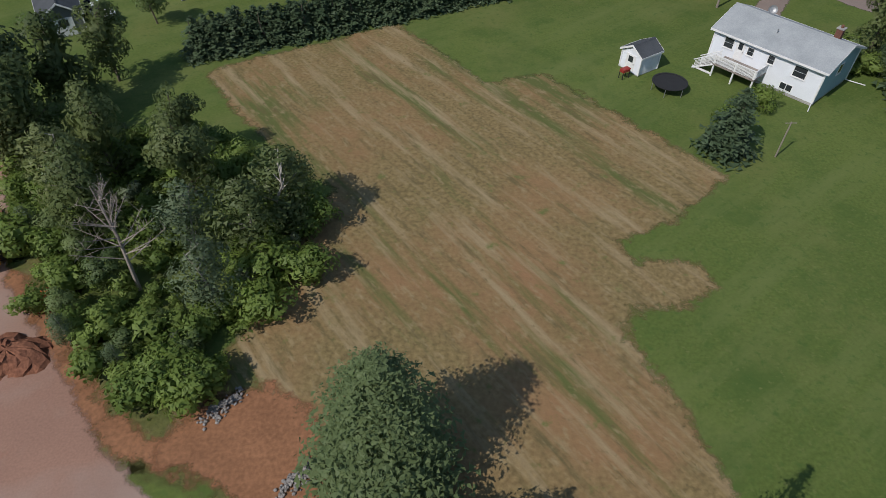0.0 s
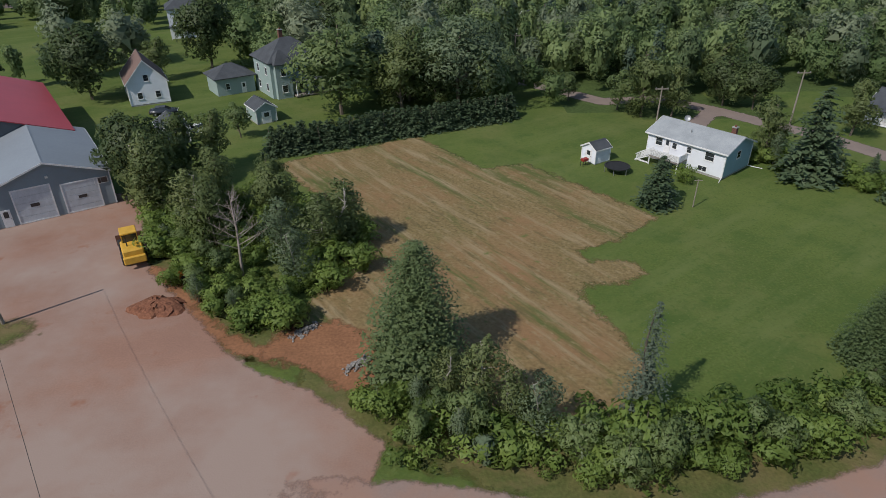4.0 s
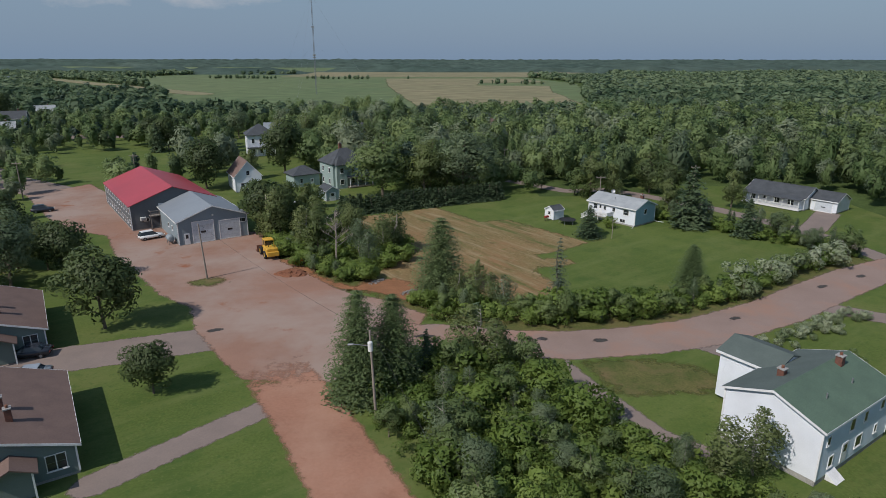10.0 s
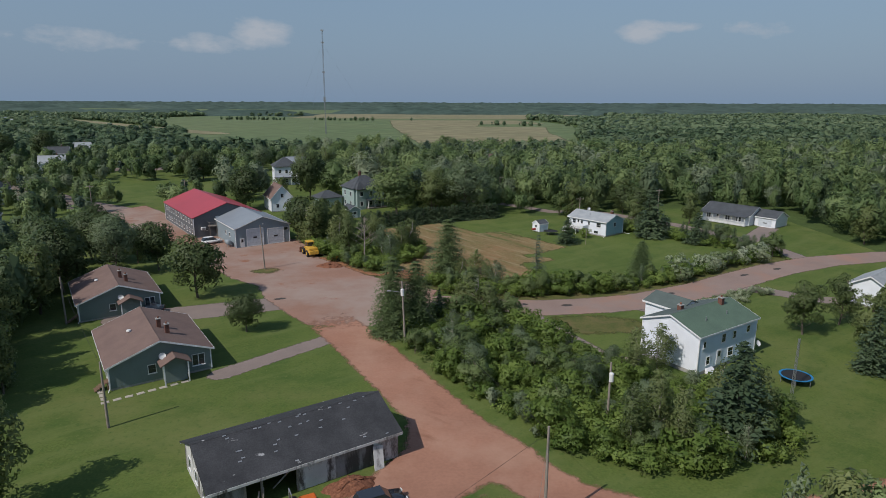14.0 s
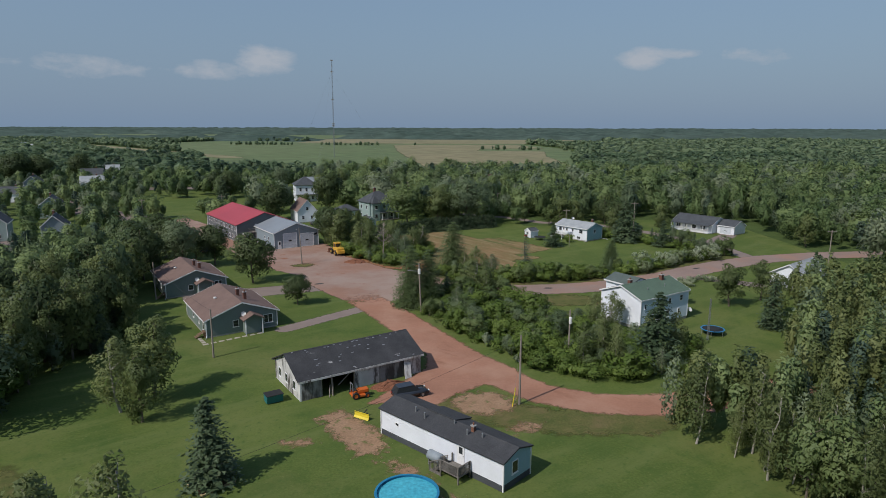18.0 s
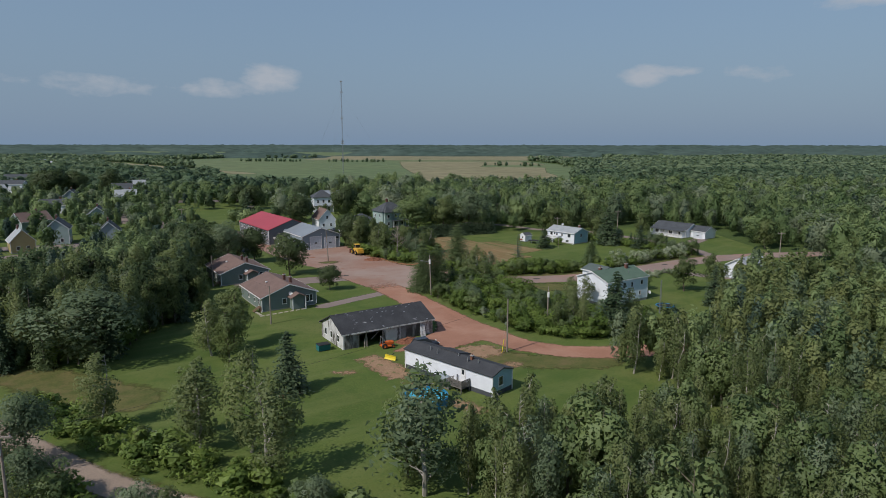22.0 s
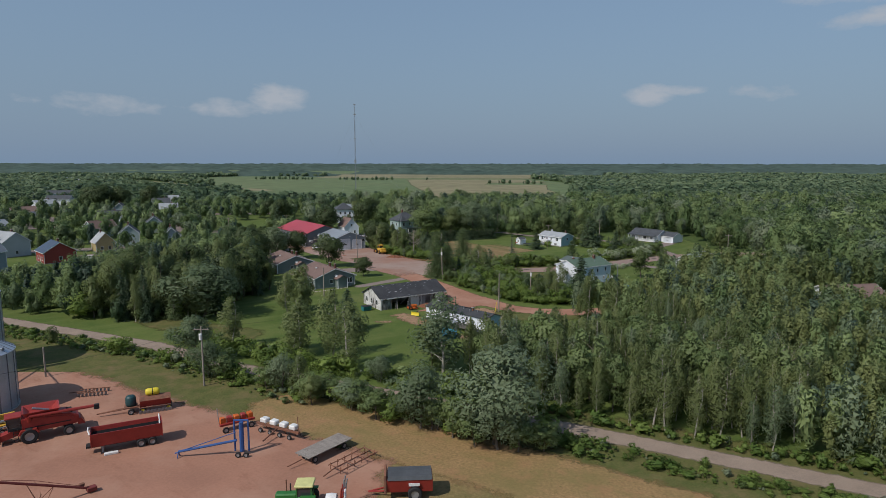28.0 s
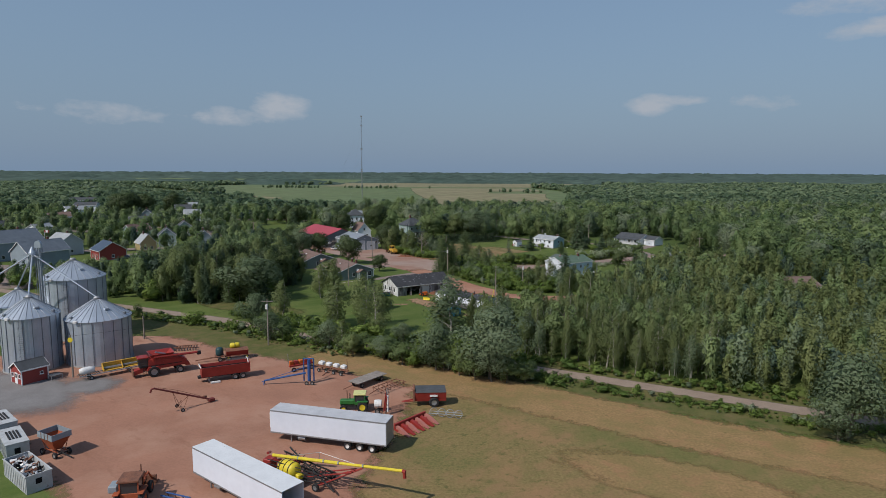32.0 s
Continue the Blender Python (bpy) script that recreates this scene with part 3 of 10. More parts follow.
f_road = strip(ROAD, 7.6)
f_lane = union(strip(LANE[:5], 7.1), strip(LANE[3:], 5.6))
f_yard = patch((-66.6, -20.8), (-65.4, -22.2), (-59.5, -28.8), (-56.3, -33.0), (-52.0, -36.6), (-48.2, -38.4), (-44.9, -41.3), (-42, -44), (-44, -54), (-52, -62), (-61.5, -61.5), (-66.5, -55.3), (-71.5, -48), (-74.5, -41), (-80.5, -36.2), (-96, -17.4), (-104, -4),
               (-116, 0.9), (-142, 33), (-134, 48), (-120, 32), (-98, 6), (-86, 0), (-75, -2))
f_trail = strip(TRAIL, 3.4)
f_field = union(oval(-20.6, -22.2, 3.4, 2.2, 15), patch((-52.6, -33.0), (-51.4, -30.4), (-49.8, -26.0), (-45.6, -20.3), (-44.0, -31.5), (-47.5, -31.5)), patch((-59.5, 8.0), (-40.1, 18.6), (-34, 10.2), (-30.9, 5.2), (-24.8, 7.1), (-11.8, -10.2), (-17.5, -15.4), (-23, -18), (-21.1, -22), (-24.5, -26), (-21, -37), (-24, -44), (-33, -44), (-40, -38),
                (-47.5, -31), (-48, -20), (-44.7, -11.4), (-52.7, -2.4)))
f_farm = union(patch((-135, -172), (-124, -152), (-117, -143.5), (-108, -146.5), (-99, -151.5), (-92.7, -155.8), (-62, -172.4), (-53, -178), (-54, -190), (-57.5, -208), (-62, -240), (-92, -240), (-88, -212), (-112, -190), (-140, -195)))
f_tan = union(strip([(-68, -163.2), (-60, -167.5), (-42, -178), (-14, -196), (30, -219)], 11), oval(-22, -208, 13, 5, -28), oval(-4, -222, 12, 5, -20))
f_olive = patch((-56, -172), (-30, -182), (30, -214), (30, -242), (-60, -242), (-57, -206), (-53, -190))
f_drives = union(strip([(-67, -50.5), (-80, -55), (-90, -58.5)], 7.0), strip([(-57.5, -67), (-63, -72.5), (-69, -78.6)], 3.2))

sheet("lawn_margin", union(strip([(-46, -38), (-30, -47), (-14, -47), (2, -41), (30, -22)], 7), strip([(-20, -112), (-30, -112), (-42, -108)], 6), strip([(-140, -120), (-78, -151), (0, -190), (60, -219)], 11), strip([(-120, -139), (-92, -152), (-64, -165)], 12), strip([(-36, -163.5), (0, -181.8), (60, -210.4)], 6), strip([(-66, -20), (-60, -27.5), (-55.5, -31.6), (-50, -33.0)], 5.0),
                           strip([(-118, -104), (-104, -118), (-86, -126)], 8), patch((-24, -58), (-15.4, -57.8), (-10.5, -60.5), (-9, -64), (-14.5, -65), (-21.5, -65.4))), (-160, 66, -226, -10), M_WILD, 0.006, 1.0, label="uncut rough grass along the verges", category="rough grass")
sheet("olive_meadow", f_olive, (-64, 34, -244, -168), M_MEADOW, 0.008, 1.0, label="olive green meadow with dry tan streaks", category="meadow")
sheet("dry_meadow", f_tan, (-110, 45, -242, -140), M_TAN, 0.010, 1.0, label="dry tan meadow grass beside the trail", category="meadow")
sheet("mown_field", f_field, (-66, -6, -50, 24), M_FIELD, 0.012, 0.75, label="freshly mown brown hay field", category="field")
sheet("soil_ramp", union(patch((-51.1, -30.6), (-47.2, -29.6), (-43.6, -32.0), (-42.6, -36.5), (-44.0, -39.8), (-48.0, -36.3), (-52.6, -34.4)), oval(-63.4, -26.6, 3.6, 2.6, 30)), (-70, -14, -46, -16), M_DUST, 0.016, 0.6, label="bare red soil", category="bare soil")
sheet("yard_fringe", strip([(-66.4, -20.4), (-65.4, -22.0), (-59.5, -28.6), (-56.3, -32.0), (-52.0, -34.4)], 1.5), (-70, -48, -38, -16), M_DUST, 0.014, 0.4, label="bare earth edge of the gravel yard", category="bare soil")
sheet("gravel_yard", f_yard, (-150, -36, -70, 54), M_GRAVEL, 0.018, 1.0, label="red gravel yard in front of the garages", category="yard")
f_barn_yard = patch((-52.5, -107.2), (-48.0, -99.8), (-45.6, -95.9), (-45.4, -87.0), (-40.0, -90.5), (-35.4, -99.6), (-41.8, -104.5), (-44.3, -107.8), (-48.0, -106.2))
sheet("dirt_lane", union(fade(f_lane, (-59, -61), (-53, -72)), f_barn_yard), (-68, 8, -116, -50), M_LANE, 0.022, 0.75, label="unpaved red dirt lane", category="lane")
sheet("road", fade(f_road, (-47, -51), (-35, -52)), (-60, 165, -62, 0), M_ROAD, 0.026, 1.0, label="worn pinkish asphalt road, curving", category="road")
sheet("back_lane", union(strip(BACKLANE, 4.2), strip([(12, 31), (6, 23), (1.5, 16.5)], 3.0), strip([(36, -2), (47, 11)], 5)), (-45, 52, -30, 66), M_DRIVE, 0.02, 1.0, label="narrow back lane of grey gravel", category="lane")
sheet("driveway", f_drives, (-96, -54, -88, -44), M_DRIVE, 0.013, 0.6, label="grey asphalt driveways of the brown-roofed cottages", category="driveway")
sheet("east_drive", union(strip([(-8, -54), (-3, -60), (-6, -67)], 3.4), strip([(14, -43), (24, -50), (31, -52)], 4), strip([(-27.4, -56.5), (-25.4, -62.2), (-22.6, -68.2), (-20.6, -72.6), (-17.5, -75.5)], 2.6)), (-26, 36, -76, -40), M_DRIVE, 0.024, 0.6, label="grey driveway to the green-roofed house", category="driveway")
sheet("gravel_trail", f_trail, (-332, 142, -252, -30), M_TRACK, 0.020, 1.0, label="pale gravel trail", category="trail")
sheet("farm_yard", f_farm, (-145, -44, -242, -148), M_FARMDIRT, 0.020, 1.0, 4.5, label="red dirt farm yard", category="yard")
sheet("worn_ground", union(patch((-57.8, -110.9), (-55.5, -108.6), (-50.4, -114.2), (-49.6, -118.4), (-52.1, -119.2), (-55.6, -114.6)), oval(-38.4, -107.0, 3.6, 3.0, 0), oval(-34.3, -113.4, 1.6, 0.9, 20), oval(-59.0, -116.4, 1.2, .6, 0), oval(-47, -122.6, 2.4, .8, -45), oval(-41.5, -128.5, 2.2, .9, -40)), (-66, -26, -132, -98), M_WORN, 0.020, 0.5, label="worn bare sandy soil around the mobile home", category="bare soil")
sheet("grass_island", oval(-75.6, -30.6, 2.4, 1.7), (-80, -70, -35, -26), M_WILD, 0.030, 0.4, label="small grass island at the pole", category="grass island")
sheet("car_park", union(patch((-215, 112), (-160, 60), (-128, 38), (-140, 32), (-180, 58), (-225, 100)), strip([(-225, 150), (-150, 160)], 14), strip([(-300, -10), (-200, -14), (-150, 5)], 9), patch((-163, -97), (-175, -72), (-183, -68), (-195, -54), (-222, -52), (-240, -75), (-200, -98)), patch((-178, -24), (-166, -30), (-150, -14), (-160, -6)), patch((-330, 130), (-260, 60), (-235, 66), (-280, 130))), (-340, -120, -110, 175), M_DRIVE, 0.016, 2.0, label="grey town street and car park", category="street")
for x, y, a, b, r in ((-68.8, -48.6, 0.95, .5, 20), (-42.1, -50.9, 1.25, .5, 0), (-29.8, -52.0, 0.9, .4, 10), (-27.6, -51.9, 0.6, .45, 0), (-20.5, -52.5, 0.9, .5, 0), (-0.8, -46.1, 0.9, .4, 30), (18, -34.5, 1.0, .45, 35), (27, -30, 1.0, .45, 30)):
    sheet("asphalt_patch", oval(x, y, a, b, r), (x - 3, x + 3, y - 3, y + 3), M_PATCH, 0.032, 0.25, 0.5, "dark asphalt repair patch", "road patch")
sheet("far_crops", union(patch((-300, 520), (-215, 300), (-120, 240), (70, 240), (82, 378), (150, 700), (110, 1050), (-480, 1150), (-560, 960)), patch((-585, 800), (-420, 560), (-330, 500), (-290, 480), (-390, 600), (-560, 850)), patch((-1500, 1500), (-300, 1300), (-200, 1900), (-1400, 2200))),
      (-1600, 220, 230, 2300), M_CROP, 0.3, 20, 20, "distant green crop fields", "crop field")
sheet("far_stubble", union(lambda q: np.minimum(patch((-40, 242), (66, 242), (80, 505), (120, 760), (100, 900), (-110, 900), (-90, 640))(q), -patch((15, 650), (135, 630), (140, 745), (25, 735))(q)), strip([(-250, 470), (-380, 612), (-640, 900)], 26), patch((-300, 1000), (300, 950), (300, 1300), (-300, 1350))), (-660, 320, 232, 1400), M_STRAW, 0.5, 10, 10, "distant tan stubble field", "stubble field")
sheet("gravel_pad", union(oval(-115.5, -180.5, 13, 7, -30), oval(-105, -178, 4.5, 4, 30)), (-136, -92, -198, -162), M_PADGRAVEL, 0.024, 0.75, 3.5, label="grey gravel pad before the grain bins", category="gravel pad")


# ---------- houses ----------
FOOT = []          # footprints, so that nothing grows inside


def opening(house, side, L, W, u, z, w, h, style, wall_off=0.0):
    """A window or door set into a wall: frame, panes, sill. side: f, b, l, r; u along the wall, z its lower edge."""
    depth = 0.05
    if side in "fb":
        s = -1 if side == "f" else 1
        m = Matrix.Translation((u, s * (W / 2 + wall_off), z)) @ (Matrix.Identity(4) if s < 0 else Matrix.Rotation(math.pi, 4, "Z"))
    else:
        s = 1 if side == "r" else -1
        m = Matrix.Translation((s * (L / 2 + wall_off), u, z)) @ Matrix.Rotation(s * math.pi / 2, 4, "Z")
    if style == "window" or style == "double":
        wnd = part("window", frame_mesh(w, h, 0.07, depth), M_TRIM, house)
        wnd.matrix_basis = m
        if style == "double":
            cells = [(-w / 2, 0), (0, w / 2)]
        else:
            cells = [(-w / 2, w / 2)]
        for a, b in cells:
            part("pane", boxed(a + 0.06, b - 0.06, -0.02, 0.03, 0.07, h / 2 - 0.02), M_GLASS, wnd)
            part("pane", boxed(a + 0.06, b - 0.06, -0.02, 0.03, h / 2 + 0.02, h - 0.07), M_GLASS, wnd)
        part("sill", boxed(-w / 2 - 0.06, w / 2 + 0.06, -0.09, 0.0, -0.06, 0.0), M_TRIM, wnd)
        if style == "double":
            part("mullion", boxed(-0.035, 0.035, -0.055, 0.02, 0.05, h - 0.05), M_TRIM, wnd)
    elif style == "slider":
        wnd = part("window", frame_mesh(w, h, 0.06, depth), M_TRIM, house)
        wnd.matrix_basis = m
        part("pane", boxed(-w / 2 + 0.05, -0.03, -0.02, 0.03, 0.05, h - 0.05), M_GLASS, wnd)
        part("pane", boxed(0.03, w / 2 - 0.05, -0.02, 0.03, 0.05, h - 0.05), M_GLASS, wnd)
    elif style == "door":
        d = part("door", boxed(-w / 2, w / 2, -0.05, 0.03, 0, h), M_TRIM, house)
        d.matrix_basis = m
        part("pane", boxed(-w / 4, w / 4, -0.07, -0.03, h * 0.55, h * 0.9), M_GLASS, d)
        part("handle", boxed(w * 0.36, w * 0.42, -0.10, -0.04, h * 0.45, h * 0.5), M_STEEL, d)
    elif style == "overhead":
        d = part("overhead_door", frame_mesh(w + 0.3, h + 0.15, 0.15, 0.06), M_TRIM, house)
        d.matrix_basis = m
        k = 5
        for i in range(k):
            part("panel", boxed(-w / 2, w / 2, -0.03, 0.02, i * h / k + 0.012, (i + 1) * h / k - 0.012, 0.008), M_DOORPANEL, d)
        part("pane", boxed(-0.45, 0.45, -0.045, -0.01, h * 0.45, h * 0.55), M_GLASS, d)


def frame_mesh(w, h, t, depth):
    bm = bmesh.new()
    box(bm, -w / 2, -w / 2 + t, -depth, 0.02, 0, h)
    box(bm, w / 2 - t, w / 2, -depth, 0.02, 0, h)
    box(bm, -w / 2 + t, w / 2 - t, -depth, 0.02, h - t, h)
    box(bm, -w / 2 + t, w / 2 - t, -depth, 0.02, 0, t)
    return bm


M_DOORPANEL = plain("pale_door_panel", (0.58, 0.62, 0.66), 0.5)


def chimney(house, x, y, z0, z1, s=0.5, mat=None):
    c = part("chimney", boxed(x - s / 2, x + s / 2, y - s / 2, y + s / 2, z0, z1, 0.02), mat or M_BRICK, house)
    part("cap", boxed(x - s / 2 - 0.06, x + s / 2 + 0.06, y - s / 2 - 0.06, y + s / 2 + 0.06, z1 - 0.002, z1 + 0.1), M_CONCRETE, c)
    part("flue", rods([((x, y, z1 + 0.1), (x, y, z1 + 0.35))], s * 0.22), M_RUST, c)


def gable_roof(house, L, W, eave, rise, roof, over=0.35, x_shift=0.0, y_shift=0.0, thick=0.14, trim=True, name="roof", back=None):
    """Two roof slabs with overhang, a ridge cap and fascia boards."""
    hw = W / 2 + over
    drop = over * rise / (W / 2)
    hl = L / 2 + over
    for s in (-1, 1):
        bm = bmesh.new()
        o = [(0, eave + rise), (s * hw, eave - drop), (s * hw, eave - drop + thick), (0, eave + rise + thick)]
        prism(bm, o, -hl + x_shift, hl + x_shift)
        r = part(name, bm, back if (back and s > 0) else roof, house)
        r.location.y = y_shift
    cap = bmesh.new()
    prism(cap, [(-0.16, eave + rise + thick - 0.04), (0.16, eave + rise + thick - 0.04), (0, eave + rise + thick + 0.035)], -hl + x_shift, hl + x_shift)
    part("ridge_cap", cap, roof, house).location.y = y_shift
    if trim:
        for s in (-1, 1):
            part("fascia", boxed(-hl + x_shift, hl + x_shift, s * hw + y_shift + (0.002 if s > 0 else -0.03), s * hw + y_shift + (0.03 if s > 0 else -0.002), eave - drop - 0.06, eave - drop + thick + 0.01), M_TRIM, house)
        for e in (-1, 1):
            for s in (-1, 1):
                bm = bmesh.new()
                x = e * hl + x_shift
                prism(bm, [(0, eave + rise - 0.06), (s * hw, eave - drop - 0.06), (s * hw, eave - drop + thick + 0.012), (0, eave + rise + thick + 0.012)], min(x + e * 0.002, x + e * 0.03), max(x + e * 0.002, x + e * 0.03))
                part("bargeboard", bm, M_TRIM, house).location.y = y_shift


def wall_body(L, W, eave, rise, base=0.0):
    return prism(bmesh.new(), [(-W / 2, base), (W / 2, base), (W / 2, eave), (0, eave + rise), (-W / 2, eave)], -L / 2, L / 2)


def gable_house(name, label, category, x, y, turn, L, W, eave, rise, wall, roof, openings=(), over=0.35, chimneys=(), end_wall=None, group="", found=0.25, trim=True, back=None):
    """A gabled house: its long axis along local x, turned about the vertical; front is local -y."""
    h = thing(name, label, category, pose(x, y, 0, 0, 0, turn), group)
    FOOT.append((x, y, turn, L / 2 + 0.6, W / 2 + 0.6))
    if found:
        part("foundation", boxed(-L / 2 + 0.02, L / 2 - 0.02, -W / 2 + 0.02, W / 2 - 0.02, -0.1, found + 0.05), M_CONCRETE, h)
    part("wall", wall_body(L, W, eave, rise, found), wall, h)
    if end_wall:
        part("end_wall", prism(bmesh.new(), [(-W / 2, found), (W / 2, found), (W / 2, eave), (0, eave + rise), (-W / 2, eave)], L / 2 + 0.003, L / 2 + 0.03), end_wall, h)
    gable_roof(h, L, W, eave, rise, roof, over, trim=trim, back=back)
    for sx in (-1, 1):
        for sy in (-1, 1):
            part("corner_board", boxed(sx * (L / 2 + (0.035 if sx > 0 else 0.0)) - 0.07, sx * (L / 2 + (0.035 if sx > 0 else 0.0)) + 0.07, sy * W / 2 - 0.07, sy * W / 2 + 0.07, found, eave - 0.12), M_TRIM, h)
    for o in openings:
        opening(h, o[0], L, W, *o[1:], wall_off=0.03 if (end_wall and o[0] == "r") else 0.002)
    for c in chimneys:
        chimney(h, *c)
    return h


def hip_roof(house, L, W, eave, rise, roof, over=0.5, thick=0.15, x=0.0, y=0.0, name="roof"):
    bm = bmesh.new()
    hl, hw = L / 2 + over, W / 2 + over
    r = max(hl - hw, 0.15)
    lo = [bm.verts.new((x + a * hl, y + b * hw, eave)) for a, b in ((-1, -1), (1, -1), (1, 1), (-1, 1))]
    up = [bm.verts.new((v.co.x, v.co.y, eave + thick)) for v in lo]
    k = [bm.verts.new((x - r, y, eave + thick + rise)), bm.verts.new((x + r, y, eave + thick + rise))]
    bm.faces.new(lo[::-1])
    for i in range(4):
        bm.faces.new((lo[i], lo[(i + 1) % 4], up[(i + 1) % 4], up[i]))
    bm.faces.new((up[0], up[1], k[1], k[0]))
    bm.faces.new((up[1], up[2], k[1]))
    bm.faces.new((up[2], up[3], k[0], k[1]))
    bm.faces.new((up[3], up[0], k[0]))
    return part(name, bm, roof, house)


# the white house on the lawn, with its deck
h = gable_house("bungalow", "white raised bungalow with grey shingle roof and pale blue end wall", "house", -0.5, 7.0, -51, 11.5, 7.2, 3.75, 1.35, M_WHITE, M_GREYROOF,
                (("f", -4.0, 2.2, 1.1, 1.15, "window"), ("f", -1.6, 2.3, 0.75, 0.9, "window"), ("f", 0.6, 2.3, 0.75, 0.95, "window"), ("f", 3.6, 2.1, 1.35, 1.2, "window"), ("f", 2.9, 0.45, 1.3, 0.75, "slider"),
                 ("f", -2.7, 1.45, 0.9, 2.0, "door"), ("r", 0, 2.2, 1.0, 1.1, "window")), 0.4, ((4.0, 1.2, 4.4, 5.75, 0.6),), M_BLUE, found=0.3)
part("vent_pipe", rods([((-0.5, -1.8, 4.3), (-0.5, -1.8, 5.0))], 0.06), M_STEEL, h)
part("dish", lathe([(0.0, 0.0), (0.3, 0.06), (0.45, 0.16)], 16), M_STEEL, h).matrix_basis = pose(-2.5, 0.3, 5.6, 60, 0, 30)
part("downspout", rods([((5.75, -3.68, 3.6), (5.75, -3.68, 0.2)), ((5.75, -3.68, 0.2), (6.1, -4.9, 0.1))], 0.05), M_TRIM, h)
part("downspout", rods([((5.75, 3.68, 3.6), (5.75, 3.68, 0.2)), ((5.75, 3.68, 0.2), (7.6, 4.3, 0.1))], 0.05), M_TRIM, h)
deck = thing("deck", "white railed wooden deck with stairs against the bungalow", "deck", pose(-0.5, 7.0, 0, 0, 0, -51))
part("platform", boxed(-3.9, 0.6, -6.0, -3.66, 1.25, 1.4), M_PLANK, deck)
for x in (-3.8, -1.6, 0.5):
    part("post", boxed(x - 0.07, x + 0.07, -5.95, -5.81, 0, 2.3), M_TRIM, deck)
bm = bmesh.new()
for i in range(40):
    x = -3.85 + i * 0.114
    box(bm, x, x + 0.07, -5.98, -5.94, 1.45, 2.25)
box(bm, -3.9, 0.6, -6.0, -5.92, 2.25, 2.33)
part("railing", bm, M_TRIM, deck)
bm = bmesh.new()
for i in range(20):
    y = -5.9 + i * 0.114
    box(bm, 0.54, 0.58, y, y + 0.07, 1.45, 2.25)
box(bm, 0.52, 0.6, -5.9, -3.7, 2.25, 2.33)
part("railing", bm, M_TRIM, deck)
st = part("stairs", boxed(-6.0, -3.92, -5.9, -5.84, 0.1, 0.3), M_TRIM, deck)
for i in range(7):
    part("step", boxed(-4.2 - 0.28 * i, -3.9 - 0.28 * i, -5.9, -4.7, 1.2 - 0.18 * i, 1.25 - 0.18 * i), M_PLANK, st)
for y in (-5.92, -4.7):
    bm = bmesh.new()
    for i in range(16):
        x = -3.95 - i * 0.125
        z = 1.3 - i * 0.08
        part("baluster", boxed(x, x + 0.06, y - 0.02, y + 0.02, z - 0.1, z + 0.85), M_TRIM, st)
    rod(bm, (-3.9, y, 2.3), (-6.0, y, 0.95), 0.05)
    rod(bm, (-3.9, y, 1.2), (-6.0, y, 0.05), 0.06)
    part("stair_rail", bm, M_TRIM, st)

s = gable_house("garden_shed", "small white garden shed with dark roof", "shed", -14.6, 8.0, 32, 2.8, 2.6, 2.1, 0.75, M_WHITE, M_DARKROOF, (("l", 0, 0.15, 1.2, 1.75, "door"),), 0.2, found=0.1)

# service garage and the red-roofed hall behind it
g = gable_house("service_garage", "slate blue garage with grey metal roof and two overhead doors", "garage", -87.0, -0.2, 123.5, 18.0, 12.7, 4.4, 2.3, M_SLATE, M_METALROOF,
                (("l", 1.9, 0.05, 3.7, 4.0, "overhead"), ("l", -3.0, 0.05, 3.7, 3.6, "overhead"), ("l", 4.9, 0.05, 0.95, 2.1, "door"), ("l", -5.3, 2.9, 1.5, 0.8, "slider"),
                 ("b", -4.5, 2.0, 0.9, 0.9, "window"), ("b", -1.5, 2.0, 0.9, 0.9, "window")), 0.3, found=0.15)
part("lamp", boxed(-9.2, -9.0, -0.15, 0.15, 4.9, 5.15), M_PLASTIC, g)
tank = thing("oil_tank", "grey steel oil tank on legs beside the garage", "tank", pose(-89.6, -9.6, 0, 0, 0, 123))
bm = lathe([(0, -1.0), (0.35, -1.0), (0.6, -0.9), (0.62, 0.9), (0.35, 1.0), (0, 1.0)], 18)
part("drum", bm, M_GREYBLUE, tank, smooth=True).matrix_basis = pose(0, 0, 1.1, 90, 0, 90)
for x in (-0.7, 0.7):
    part("leg", boxed(x - 0.06, x + 0.06, -0.45, -0.35, 0, 0.9), M_STEEL, tank)
    part("leg", boxed(x - 0.06, x + 0.06, 0.35, 0.45, 0, 0.9), M_STEEL, tank)

hall = gable_house("hall", "long dark hall with bright red metal roof", "hall", -102.2, 16.3, 124.5, 30.0, 16.6, 5.0, 3.0, M_DARKWALL, M_REDROOF,
                   tuple(("b", -13.5 + i * 2.6, z, 1.0, 1.15, "window") for i in range(11) for z in (0.9, 3.2)) + (("l", 2.5, 2.9, 0.95, 2.05, "door"), ("l", 1.2, 3.2, 0.8, 1.2, "window"), ("l", 5.5, 1.6, 1.0, 0.7, "slider")), 0.3, found=0.2, trim=False)
stair = thing("outside_stair", "grey wooden outside landing and stair on the hall's end wall", "stair", pose(-102.2, 16.3, 0, 0, 0, 124.5))
part("landing", boxed(-16.4, -15.02, 1.4, 5.0, 2.7, 2.85), M_PLANK, stair)
for y in (1.5, 3.2, 4.9):
    part("post", boxed(-16.38, -16.26, y - 0.06, y + 0.06, 0, 3.8), M_PLANK, stair)
